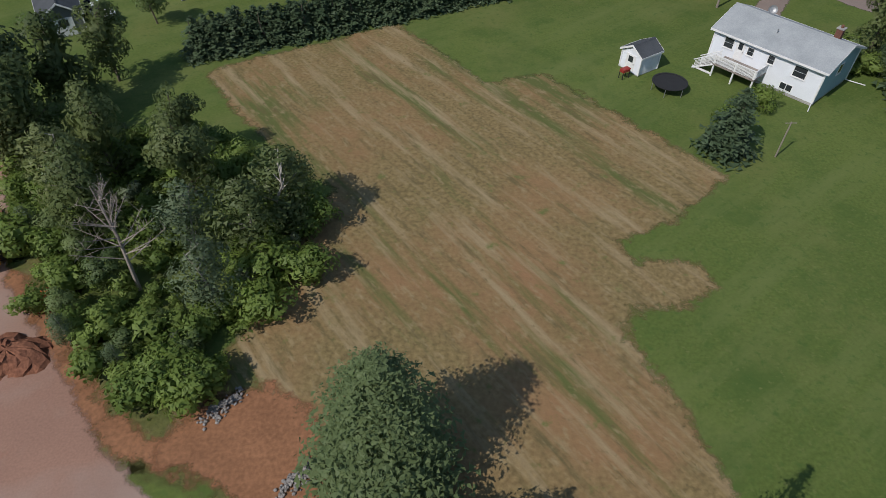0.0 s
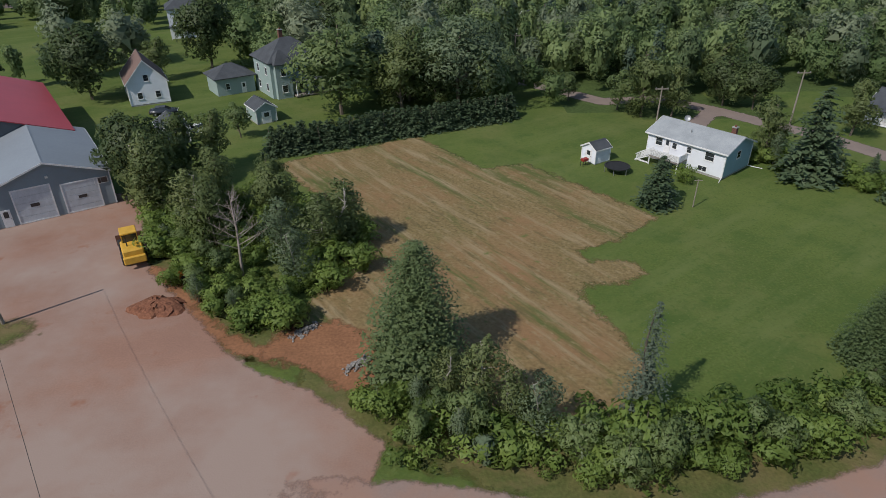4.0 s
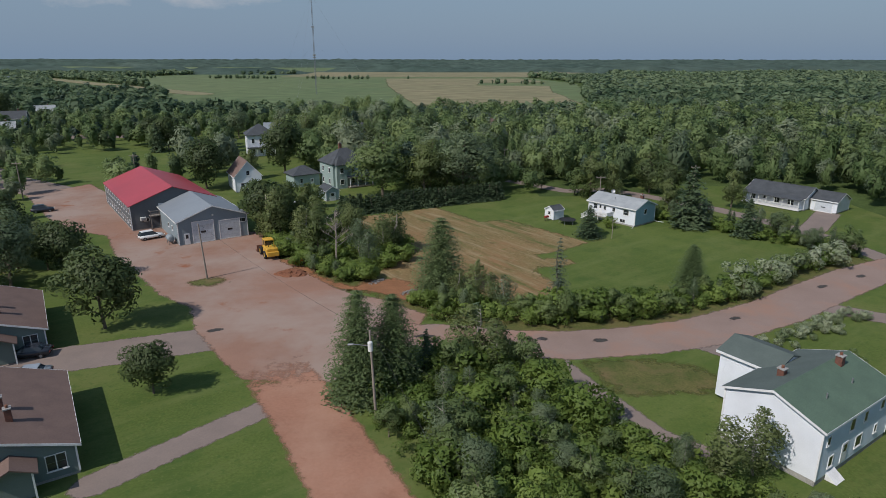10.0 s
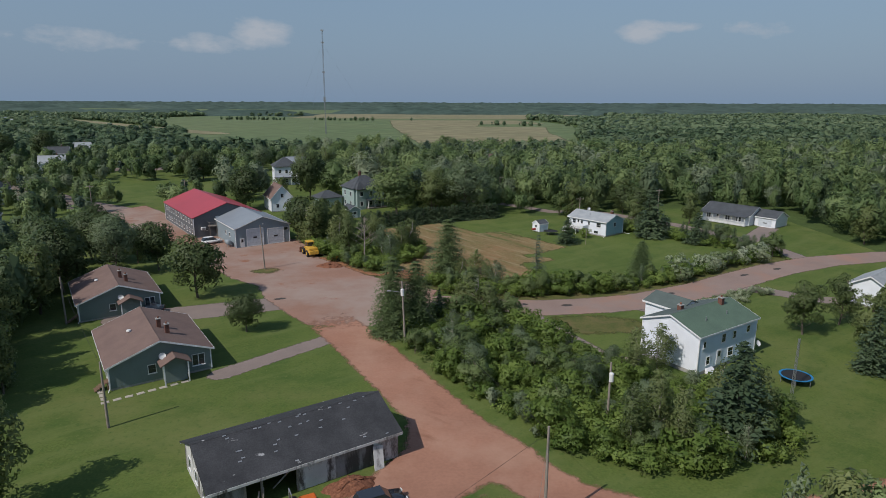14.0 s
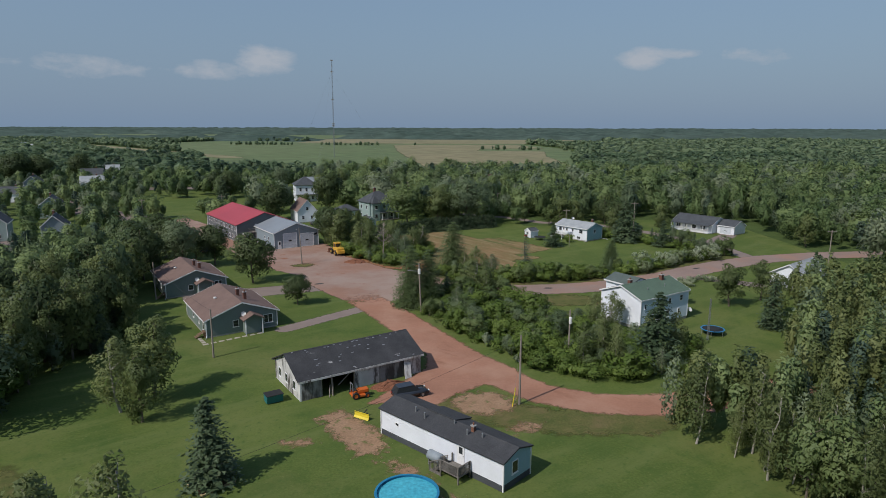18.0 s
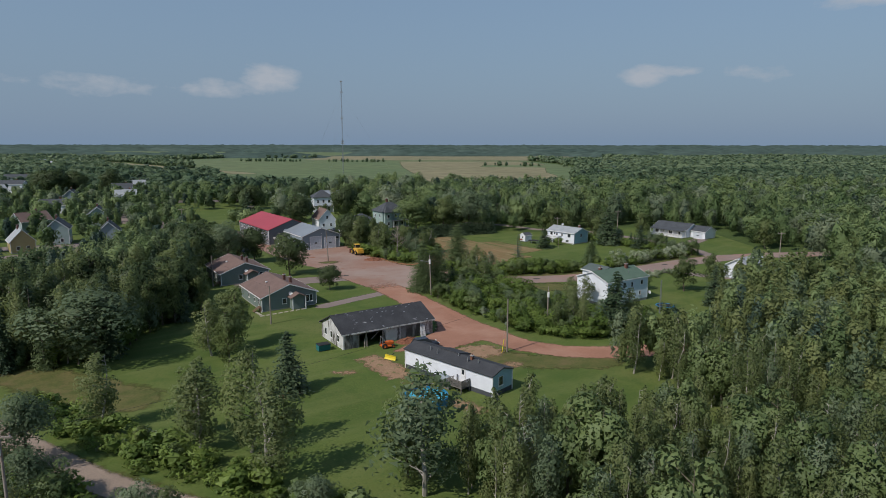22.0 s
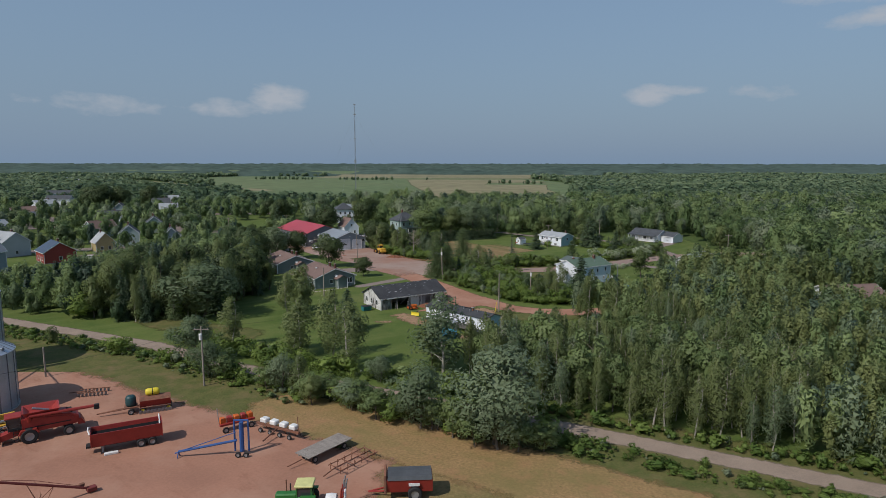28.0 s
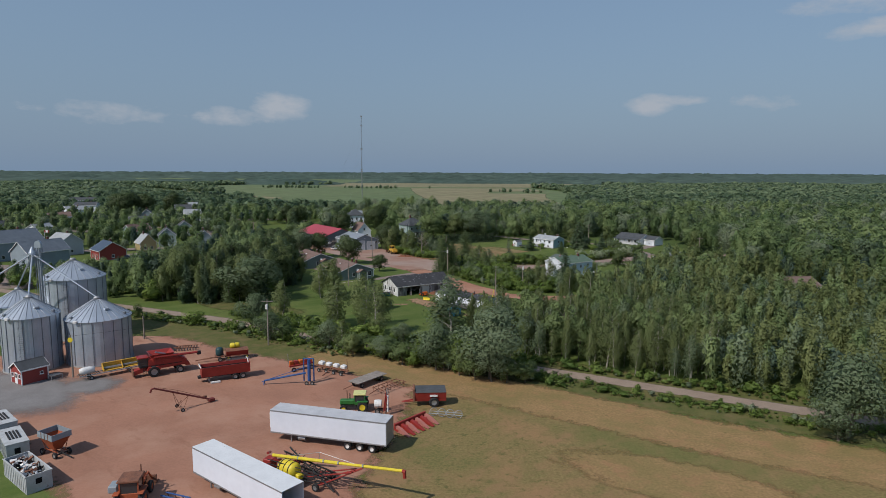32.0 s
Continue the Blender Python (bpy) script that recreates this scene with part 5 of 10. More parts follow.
for a in ((-177, -36, -45, 10.5, 9.5, 3.8, 3.0, M_REDWALL, M_BLUEROOF, "small red house with a dark blue roof"),
          (-201, -24, -30, 10, 9, 5.4, 3.2, M_SHADEDWHITE, M_GREYROOF, "pale grey house with grey roof"),
          (-174, -12, 130, 8, 6.4, 3.8, 3.4, M_YELLOWWALL, M_GREYROOF, "yellow cottage with a steep grey roof"),
          (-172, 4, 115, 9, 7, 5.4, 3.0, M_TEAL, M_DARKROOF, "grey-green gabled house with charcoal roof"),
          (-157, 8, 115, 8, 6.5, 4.0, 3.0, M_SLATE, M_DARKROOF, "small slate-blue gabled house"),
          (-200, 34, 60, 11, 8, 4.2, 3.0, M_TEAL, M_BROWNROOF, "house with a reddish brown gabled roof"),
          (-184, 52, 115, 10, 8, 4.4, 3.2, M_TEAL, M_DARKROOF, "grey-green gabled house with charcoal roof"),
          (-187.5, -60, 62, 14, 10, 6.4, 3.4, M_SLATE, M_BLUEGREYROOF, "two-storey slate-blue building by the car park"),
          (-214, -38, 62, 20, 12, 7.0, 4.0, M_SLATE, M_BLUEGREYROOF, "large slate-blue inn with gables behind the car park"),
          (-238, -30, 100, 12, 9, 4.6, 2.6, M_WHITE, M_DARKROOF, "white house with dark roof by the street"),
          (-213, 135, 25, 10, 8, 5.4, 2.8, M_WHITE, M_GREYROOF, "two-storey white house in the trees"),
          (-245, 140, 110, 9, 7, 5.0, 3.0, M_SLATE, M_DARKROOF, "slate-blue house in the trees"),
          (-240, 186, 20, 11, 8, 5.2, 3.2, M_TEAL, M_DARKROOF, "dark gabled house in the trees"),
          (-228, 96, 15, 12, 8, 4.0, 2.6, M_WHITE, M_DARKROOF, "white house with charcoal roof"),
          (-252, 40, 80, 11, 8, 4.0, 2.6, M_WHITE, M_GREYROOF, "white house among garden trees"),
          (-240, 0, 20, 12, 8, 4.0, 2.6, M_TEAL, M_BROWNROOF, "grey-green house with brown roof"),
          (-290, 118, 40, 12, 8, 4.6, 2.6, M_WHITE, M_BROWNROOF, "pale house with a brown roof"),
          (-285, 60, 70, 12, 8, 4.0, 2.5, M_WHITE, M_DARKROOF, "house in the town trees"),
          (-315, 20, 20, 20, 10, 4.5, 2.0, M_SLATE, M_DARKROOF, "long grey building behind the trees"),
          (-328, 216, 10, 16, 9, 6.0, 2.4, M_WHITE, M_DARKROOF, "large pale house on the slope"),
          (-318, 182, 60, 14, 9, 4.6, 2.6, M_WHITE, M_GREYROOF, "white house with a pale roof"),
          (-316, 254, 10, 18, 9, 4.0, 2.6, M_SLATE, M_DARKROOF, "long dark-roofed house among town trees"),
          (-255, 236, 30, 11, 8, 4.6, 2.8, M_WHITE, M_GREYROOF, "white gabled house beyond the garden trees"),
          (-385, 312, 15, 22, 10, 5.0, 2.6, M_WHITE, M_DARKROOF, "long pale house among the trees"),
          (-74, 140, 5, 15, 9, 4.2, 3.0, M_SLATE, M_DARKROOF, "large grey house with charcoal roof"),
          (-54, 132, 10, 8, 6, 3.2, 2.4, M_TEAL, M_GREYROOF, "small grey cottage behind the houses"),
          (-48, 165, 25, 9, 7, 3.4, 2.6, M_WHITE, M_GREYROOF, "small white house with pale roof"),
          (-104, 140, 10, 10, 7, 4.4, 3.0, M_WHITE, M_METALROOF, "white house with bright metal roof"),
          (-8, 97, 30, 11, 7.5, 3.4, 3.4, M_WHITE, M_DARKROOF, "white house with steep dark roof beside a cedar hedge"),
          (-14, 150, 20, 9, 7, 5.0, 3.0, M_WHITE, M_BROWNROOF, "tall house with brown roof"),
          (-40, 210, 20, 10, 8, 5.5, 3.0, M_WHITE, M_DARKROOF, "far white house among trees"),
          (-585, 690, 0, 46, 14, 5, 2.0, M_WHITE, M_GREYROOF, "long white farm building beyond the town"),
          (-650, 780, 5, 60, 16, 5, 2.0, M_WHITE, M_METALROOF, "long white farm shed beyond the fields"),
          (60, 260, 20, 18, 9, 3.5, 2.0, M_WHITE, M_GREYROOF, "distant pale house in the woods"),
          (150, 300, 5, 18, 9, 3.5, 2.0, M_WHITE, M_GREYROOF, "distant low house among broadleaf trees")):
    town_house(*a)

fp = thing("flagpole", "white flagpole with a small red and white flag", "flagpole", pose(-205.0, -30.0, 0))
part("pole", rods([((0, 0, 0), (0, 0, 10.5))], 0.07, 0.04), M_TRIM, fp)
flag = part("flag", boxed(0.05, 1.9, -0.012, 0.012, 9.4, 10.4), M_TRIM, fp, "flag with two red bars")
for x in (0.05, 1.43):
    part("red_bar", boxed(x, x + 0.47, -0.018, 0.018, 9.4, 10.4), M_MRED, flag)
# low fence beside the brown-roofed house
fn = thing("fence", "low pale wooden fence beside the brown-roofed house", "fence", pose(51.0, -109.5, 0, 0, 0, -8))
for i in range(9):
    part("post", boxed(i * 2.0 - 0.06, i * 2.0 + 0.06, -0.06, 0.06, 0, 1.25), M_TRIM, fn)
for z in (0.35, 0.75, 1.15):
    part("rail", boxed(0, 16, 0.065, 0.105, z - 0.07, z + 0.07), M_TRIM, fn)
# framed planting bed round the spruce on the lawn
bd = thing("planting_bed", "square timber-framed bed of bare soil on the lawn", "planting bed", pose(-65.6, -124.0, 0, 0, 0, 48))
part("soil", boxed(-1.55, 1.55, -1.55, 1.55, -0.05, 0.12), M_SOIL, bd)
for i in range(4):
    part("board", boxed(-1.7, 1.58, -1.7, -1.56, -0.02, 0.24, 0.01), M_PALEPLANK, bd).matrix_basis = Matrix.Rotation(i * math.pi / 2, 4, "Z")
FOOT.append((-11.4, -138.2, -38, 6.5, 2.6))


# ---------- trees ----------
RNG = np.random.default_rng(5)


def cards(c, nrm, size, rng):
    """Irregular four-cornered leaf clusters at the points c, facing nrm."""
    k = len(c)
    nrm = nrm / np.maximum(np.linalg.norm(nrm, axis=1, keepdims=True), 1e-6)
    t = np.cross(nrm, rng.normal(size=(k, 3)))
    t /= np.maximum(np.linalg.norm(t, axis=1, keepdims=True), 1e-6)
    b = np.cross(nrm, t)
    s = np.broadcast_to(np.asarray(size, float), (k,))[:, None] * rng.uniform(0.65, 1.3, (k, 1))
    q = []
    for a, d in ((1, 0), (0, 1), (-1, 0), (0, -1)):
        r = rng.uniform(0.35, 0.8, (k, 1)) * s
        q.append(c + (a * t + d * b) * r + nrm * rng.uniform(-0.2, 0.2, (k, 1)) * s)
    v = np.stack(q, 1).reshape(-1, 3)
    return v, np.arange(4 * k).reshape(k, 4)


def thin(v, q):
    """The same leaf clusters as larger triangles, for trees far off."""
    t = v.reshape(-1, 4, 3)
    c = t.mean(1, keepdims=True)
    t = c + (t[:, :3] - c) * 1.45
    return t.reshape(-1, 3), np.arange(3 * len(t)).reshape(-1, 3)


def soften(v, q, amount=0.6):
    """Leaf sprays that face outwards, with normals eased towards the crown's own roundness."""
    f = v[q]
    fn = np.cross(f[:, 1] - f[:, 0], f[:, 2] - f[:, 0])
    fn /= np.maximum(np.linalg.norm(fn, axis=1, keepdims=True), 1e-9)
    out = (f.mean(1) - v.mean(0)) / np.maximum(v.std(0), 1e-6) ** 2
    out /= np.maximum(np.linalg.norm(out, axis=1, keepdims=True), 1e-9)
    out[:, 2] += 0.15
    back = (fn * out).sum(1) < 0
    q = q.copy()
    q[back] = q[back][:, ::-1]
    fn[back] *= -1
    w = amount * out + (1 - amount) * fn
    w /= np.maximum(np.linalg.norm(w, axis=1, keepdims=True), 1e-9)
    vn = np.zeros_like(v)
    vn[q.ravel()] = np.repeat(w, 3, 0)
    return v, q, vn


def set_normals(me, vn):
    me.attributes.new("custom_normal", "FLOAT_VECTOR", "POINT").data.foreach_set("vector", np.ascontiguousarray(vn, np.float32).ravel())
    me.update()


def sphere_dirs(k, rng, up=0.0):
    d = rng.normal(size=(k, 3))
    d[:, 2] += up
    return d / np.linalg.norm(d, axis=1, keepdims=True)


def broad_crown(rng, n, size, R=0.30, low=0.16, clumps=26, ragged_top=0.1, lift=1.0):
    """Leaf cards of a rounded crown for a tree one metre high."""
    rz = (1 - low) / 2
    d = sphere_dirs(clumps, rng, 0.25)
    rad = rng.uniform(0.5, 0.88, (clumps, 1)) * (1 + ragged_top * rng.normal(size=(clumps, 1)))
    cc = d * rad * np.array((R, R, rz)) + np.array((0, 0, low + rz))
    cr = rng.uniform(0.26, 0.45, clumps) * R * lift
    w = rng.choice(clumps, n, p=cr ** 2 / (cr ** 2).sum())
    o = sphere_dirs(n, rng, 0.35)
    c = cc[w] + o * cr[w][:, None] * rng.uniform(0.72, 1.06, (n, 1)) * np.array((1, 1, 0.85))
    nr = o + 0.22 * rng.normal(size=(n, 3)) + np.array((0, 0, 0.12))
    return cards(c, nr, size, rng), cc


def ball(twice):
    """Corners and triangles of a round clump, before it is made uneven."""
    v = [(1, 0, 0), (-1, 0, 0), (0, 1, 0), (0, -1, 0), (0, 0, 1), (0, 0, -1)]
    f = [(0, 2, 4), (2, 1, 4), (1, 3, 4), (3, 0, 4), (2, 0, 5), (1, 2, 5), (3, 1, 5), (0, 3, 5)]
    for _ in range(2 if twice else 1):
        mid, g = {}, []
        for a, b, c in f:
            m = []
            for p, q in ((a, b), (b, c), (c, a)):
                k = (min(p, q), max(p, q))
                if k not in mid:
                    w = np.array(v[p], float) + np.array(v[q], float)
                    v.append(tuple(w / np.linalg.norm(w)))
                    mid[k] = len(v) - 1
                m.append(mid[k])
            g += [(a, m[0], m[2]), (b, m[1], m[0]), (c, m[2], m[1]), (m[0], m[1], m[2])]
        f = g
    return np.array(v, float), np.array(f)


def heart(rng, radii, middle, point=0.0, fine=False):
    """The dense inner foliage of a crown: loose sprays round its middle."""
    bv, bf = ball(fine)
    t = bv[bf] * (1 + (0.22 if fine else 0.14) * rng.normal(size=(len(bf), 3, 1)))
    t = t * rng.uniform(0.66, 1.12, (len(bf), 1, 1))
    t[:, :, :2] *= (1 - point * np.clip(0.5 + 0.5 * t[:, :, 2:3], 0, 1))
    t = t.mean(1, keepdims=True) + (t - t.mean(1, keepdims=True)) * (1.15 if fine else 1.25)
    v = t.reshape(-1, 3) * np.asarray(radii) + np.asarray(middle)
    v[:, 2] = np.maximum(v[:, 2], 0.02)
    return v, np.arange(len(v)).reshape(-1, 3)


def leafy_crown(rng, n, size, R=0.30, low=0.08, clumps=16, tall=1.1, core=0.56, point=0.0):
    """A crown of many leaf sprays on small boughs round a dense heart (tree one metre high)."""
    rz = (1 - low) / 2
    d = sphere_dirs(clumps, rng, 0.25)
    rad = rng.uniform(0.50, 0.86, (clumps, 1)) * (1 + 0.10 * rng.normal(size=(clumps, 1)))
    cc = d * rad * np.array((R, R, rz)) + np.array((0, 0, low + rz))
    cc[:, :2] *= (1 - point * np.clip((cc[:, 2:3] - low) / (1 - low), 0, 1))
    cr = rng.uniform(0.26, 0.44, clumps) * R
    w = rng.choice(clumps, n, p=cr ** 2 / (cr ** 2).sum())
    o = sphere_dirs(n, rng, 0.45)
    c = cc[w] + o * cr[w][:, None] * rng.uniform(0.55, 1.2, (n, 1)) * np.array((1, 1, tall))
    c[:, 2] = np.maximum(c[:, 2], 0.02)
    nr = o + 0.4 * rng.normal(size=(n, 3)) + 0.5 * (c - np.array((0, 0, low + rz))) / R
    v, q = thin(*cards(c, nr, size, rng))
    u, f = heart(rng, np.array((R, R, rz)) * core, (0, 0, low + rz * 0.95), point, n >= 200)
    return (np.concatenate([u, v]), np.concatenate([f, q + len(u)])), None


def poplar_crown(rng, n, size, R=0.15, low=0.10):
    h = rng.uniform(0, 1, n) ** 0.85
    clumps = 34
    hh = np.linspace(0.02, 0.97, clumps)
    prof = np.sin(np.pi * np.clip(hh * 0.86 + 0.12, 0, 1)) ** 0.7 * R
    a = rng.uniform(0, 2 * np.pi, clumps)
    rr = prof * rng.uniform(0.25, 0.95, clumps)
    cc = np.column_stack([rr * np.cos(a), rr * np.sin(a), low + hh * (1 - low)])
    cr = np.maximum(prof * rng.uniform(0.45, 0.75, clumps), 0.018)
    w = rng.choice(clumps, n, p=cr ** 1.6 / (cr ** 1.6).sum())
    o = sphere_dirs(n, rng, 0.25)
    c = cc[w] + o * cr[w][:, None] * rng.uniform(0.65, 1.1, (n, 1)) * np.array((1, 1, 1.3))
    c[:, 2] = np.minimum(c[:, 2], 1.0)
    return cards(c, o * np.array((1, 1, 0.5)) + 0.22 * rng.normal(size=(n, 3)), size, rng), cc


def spruce_crown(rng, n, size, R=0.22, low=0.05, sparse=0.0, taper=0.58):
    """Drooping boughs in whorls, each a fan of needle cards."""
    per = 7
    k = max(n // per, 10)
    h = rng.uniform(0, 1, k) ** 1.25
    h = np.round(h * 17) / 17 + rng.uniform(-0.012, 0.012, k)
    h = np.clip(h, 0, 0.99)
    a = rng.uniform(0, 2 * np.pi, k)
    reach = R * (1 - h) ** taper * rng.uniform(0.6, 1.12, k) + 0.012
    keep = rng.uniform(size=k) > sparse
    vs, c, nr, sz = [], [], [], []
    for j in range(per):
        s = (j + 0.7) / per
        rr = reach * s
        z = low + h * (1 - low) - rr * (0.25 + 0.35 * s) + 0.25 * rr * s * s
        side = rng.normal(size=k) * 0.10 * reach
        p = np.column_stack([rr * np.cos(a) - side * np.sin(a), rr * np.sin(a) + side * np.cos(a), z])
        c.append(p[keep])
        nr.append((np.column_stack([0.5 * np.cos(a), 0.5 * np.sin(a), np.ones(k)]) + 0.45 * rng.normal(size=(k, 3)))[keep])
        sz.append((size * (1.15 - 0.5 * s) * (0.45 + 0.7 * (1 - h)))[keep])
    c = np.concatenate(c)
    return cards(c, np.concatenate(nr), np.concatenate(sz), rng), None


def trunk_mesh(name, rng, material, r=0.016, limbs=None, low=0.15, top=0.92, lean=0.02, n=6):
    bm = bmesh.new()
    x, y = 0.0, 0.0
    pts = [(0, 0, -0.01)]
    for z in (0.25, 0.5, 0.75, 1.0):
        x += rng.normal() * lean
        y += rng.normal() * lean
        pts.append((x, y, z * top))
    for i, (a, b) in enumerate(zip(pts, pts[1:])):
        rod(bm, a, b, r * (1 - 0.22 * i), r * (1 - 0.22 * (i + 1)), n)
    if limbs is not None:
        for q in limbs[::2]:
            z = max(low * 0.8, q[2] - 0.6 * math.hypot(q[0], q[1]) - 0.03)
            f = min(z / top, 1) * 4
            i = min(int(f), 3)
            s = Vector(pts[i]).lerp(Vector(pts[i + 1]), f - i)
            rod(bm, s, q, r * 0.35, r * 0.08, 4)
    me = bpy.data.meshes.new(name)
    bm.to_mesh(me)
    bm.free()
    me.materials.append(material)
    return me


TREES = {}


def kinds():
    """Templates, one metre high: near (as things) and simple (for woods)."""
    spec = {
        "broad": (lambda r, n, s: broad_crown(r, n, s, 0.30, 0.05, 30), M_LEAF, M_BARK, 3),
        "pale": (lambda r, n, s: broad_crown(r, n, s, 0.34, 0.08, 34, 0.08, 1.2), M_LEAF_PALE, M_BARK, 3),
        "maple": (lambda r, n, s: broad_crown(r, n, s, 0.37, 0.05, 40, 0.03, 1.1), M_LEAF_DARK, M_BARK, 2),
        "poplar": (lambda r, n, s: poplar_crown(r, n, s, 0.15), M_LEAF_POP, M_BARK_PALE, 4),
        "silverpop": (lambda r, n, s: poplar_crown(r, n, s, 0.19), M_LEAF_PALE, M_BARK_PALE, 2),
        "spruce": (lambda r, n, s: spruce_crown(r, n, s, 0.25, 0.08), M_NEEDLE, M_BARK, 3),
        "hedge": (lambda r, n, s: spruce_crown(r, n, s, 0.24), M_NEEDLE, M_BARK, 2),
        "larch": (lambda r, n, s: spruce_crown(r, n, s, 0.27, 0.04, 0.18), M_NEEDLE_GREY, M_BARK, 2),
        "feather": (lambda r, n, s: spruce_crown(r, n, s, 0.25, 0.03, 0.15, 0.42), M_NEEDLE_GREY, M_BARK, 2),
        "thinspruce": (lambda r, n, s: spruce_crown(r, n, s, 0.19, 0.05, 0.40), M_NEEDLE_BLUE, M_BARK, 2),
        "blossom": (lambda r, n, s: broad_crown(r, n, s, 0.55, 0.0, 16, 0.1, 1.1), M_BLOSSOM, M_BARK, 2),
        "light": (lambda r, n, s: broad_crown(r, n, s, 0.36, 0.04, 36, 0.06, 1.1), M_LEAF_LIGHT, M_BARK, 2),
        "mass": (lambda r, n, s: leafy_crown(r, n, s, 0.31, 0.06, 18), M_MASS, M_BARK, 0),
        "darkmass": (lambda r, n, s: leafy_crown(r, n, s, 0.30, 0.05, 18, 1.1, 0.64, 0.25), M_MASS_DARK, M_BARK, 0),
        "palemass": (lambda r, n, s: leafy_crown(r, n, s, 0.33, 0.06, 16), M_MASS_PALE, M_BARK, 0),
        "tallmass": (lambda r, n, s: leafy_crown(r, n, s, 0.20, 0.08, 16, 1.5, 0.55, 0.2), M_MASS, M_BARK, 0),
        "spire": (lambda r, n, s: leafy_crown(r, n, s, 0.20, 0.02, 26, 0.9, 0.38, 0.85), M_NEEDLE_FAR, M_BARK, 0),
        "poplarmass": (lambda r, n, s: leafy_crown(r, n, s, 0.18, 0.03, 24, 1.5, 0.40, 0.3), M_MASS_POP, M_BARK, 0),
        "bramble": (lambda r, n, s: leafy_crown(r, n, s, 0.55, 0.0, 9, 1.0, 0.55), M_MASS_LIME, M_BARK, 0),
        "farmass": (lambda r, n, s: leafy_crown(r, n, s, 0.34, 0.0, 9, 1.0, 0.88, 0.1), M_LEAF_FAR_HAZE, M_BARK, 0),
        "farlight": (lambda r, n, s: leafy_crown(r, n, s, 0.34, 0.0, 9, 1.0, 0.88), M_MASS_FARLIGHT_HAZE, M_BARK, 0),
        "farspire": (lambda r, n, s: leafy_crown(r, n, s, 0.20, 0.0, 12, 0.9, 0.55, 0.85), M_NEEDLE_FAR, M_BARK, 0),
        "shrub": (lambda r, n, s: broad_crown(r, n, s, 0.55, 0.0, 16, 0.1, 1.1), M_LEAF_LIME, M_BARK, 3),
        "grove": (lambda r, n, s: broad_crown(r, n, s, 0.36, 0.10, 22), M_LEAF_LIGHT, M_BARK, 3),
    }
    full = {"broad": (3000, 0.024), "pale": (4600, 0.022), "maple": (4600, 0.029), "poplar": (2300, 0.019), "silverpop": (2200, 0.020), "spruce": (2400, 0.044), "hedge": (1100, 0.060), "larch": (3600, 0.030),
            "feather": (19000, 0.021), "thinspruce": (5000, 0.020), "blossom": (700, 0.075), "light": (3000, 0.028), "shrub": (950, 0.064), "grove": (1700, 0.036)}
    for k, (f, leaf, bark, count) in spec.items():
        if not count:
            continue
        rng = np.random.default_rng(sum(map(ord, k)))
        rows = []
        for i in range(count):
            n, s = full[k]
            (v, q), cc = f(rng, n, s)
            v, q = thin(v, q)
            if k in ("broad", "pale", "maple", "light", "grove", "shrub"):
                u, g = heart(rng, v.std(0) * (0.7 if k == "pale" else 0.9), v.mean(0), fine=True)
                v, q = np.concatenate([u, v]), np.concatenate([g, q + len(u)])
            v, q, vn = soften(v, q, 0.05 if cc is None else 0.6)
            crown = mesh_of(k + "_crown", v, q, leaf)
            set_normals(crown, vn)
            trunk = trunk_mesh(k + "_trunk", rng, bark, 0.013 if "pop" in k else 0.019, cc if cc is not None else None)
            rows.append((crown, trunk))
        TREES[k] = rows
    return spec


SPEC = kinds()
KIND_TAG = {"broad": ("broadleaf_tree", "leafy green broadleaf tree with a rounded crown", "tree"), "pale": ("silver_tree", "broad tree with silvery green leaves", "tree"),
            "maple": ("maple_tree", "dense dark green maple with a round crown", "tree"), "poplar": ("poplar_tree", "slender green poplar with a pale trunk", "tree"), "silverpop": ("willow_tree", "slender tree with silvery green leaves", "tree"),
            "spruce": ("spruce_tree", "dark green conical spruce with drooping boughs", "tree"), "hedge": ("spruce_tree", "dense dark spruce of a hedge", "tree"), "larch": ("larch_tree", "tall feathery grey-green larch", "tree"), "feather": ("larch_tree", "tall feathery grey-green larch beside the road", "tree"), "thinspruce": ("thin_spruce_tree", "thin bluish spruce with sparse boughs", "tree"),
            "shrub": ("shrub", "leafy bright green shrub, low and wide", "shrub"), "blossom": ("flowering_shrub", "shrub covered in small white blossom", "shrub"), "light": ("lime_tree", "broad spreading tree with light green leaves", "tree"), "grove": ("young_tree", "young bushy broadleaf tree, green and dense", "tree")}
TREE_AT = []


def plant(kind, x, y, h, wide=1.0, note="", group="", shape=None):
    """One tree as a thing: trunk and crown on shared meshes."""
    rows = TREES[kind]
    crown, trunk = rows[(len(TREE_AT) if shape is None else shape) % len(rows)]
    nm, lab, cat = KIND_TAG[kind]
    e = thing(nm, note or lab, cat, Matrix.Translation((x, y, 0)) @ Matrix.Rotation(RNG.uniform(0, 6.28), 4, "Z") @ Matrix.Diagonal((h * wide, h * wide, h, 1)), group)
    for n, me in (("trunk", trunk), ("crown", crown)):
        o = new(n, me)
        o.parent = e
    TREE_AT.append((x, y))
    return e


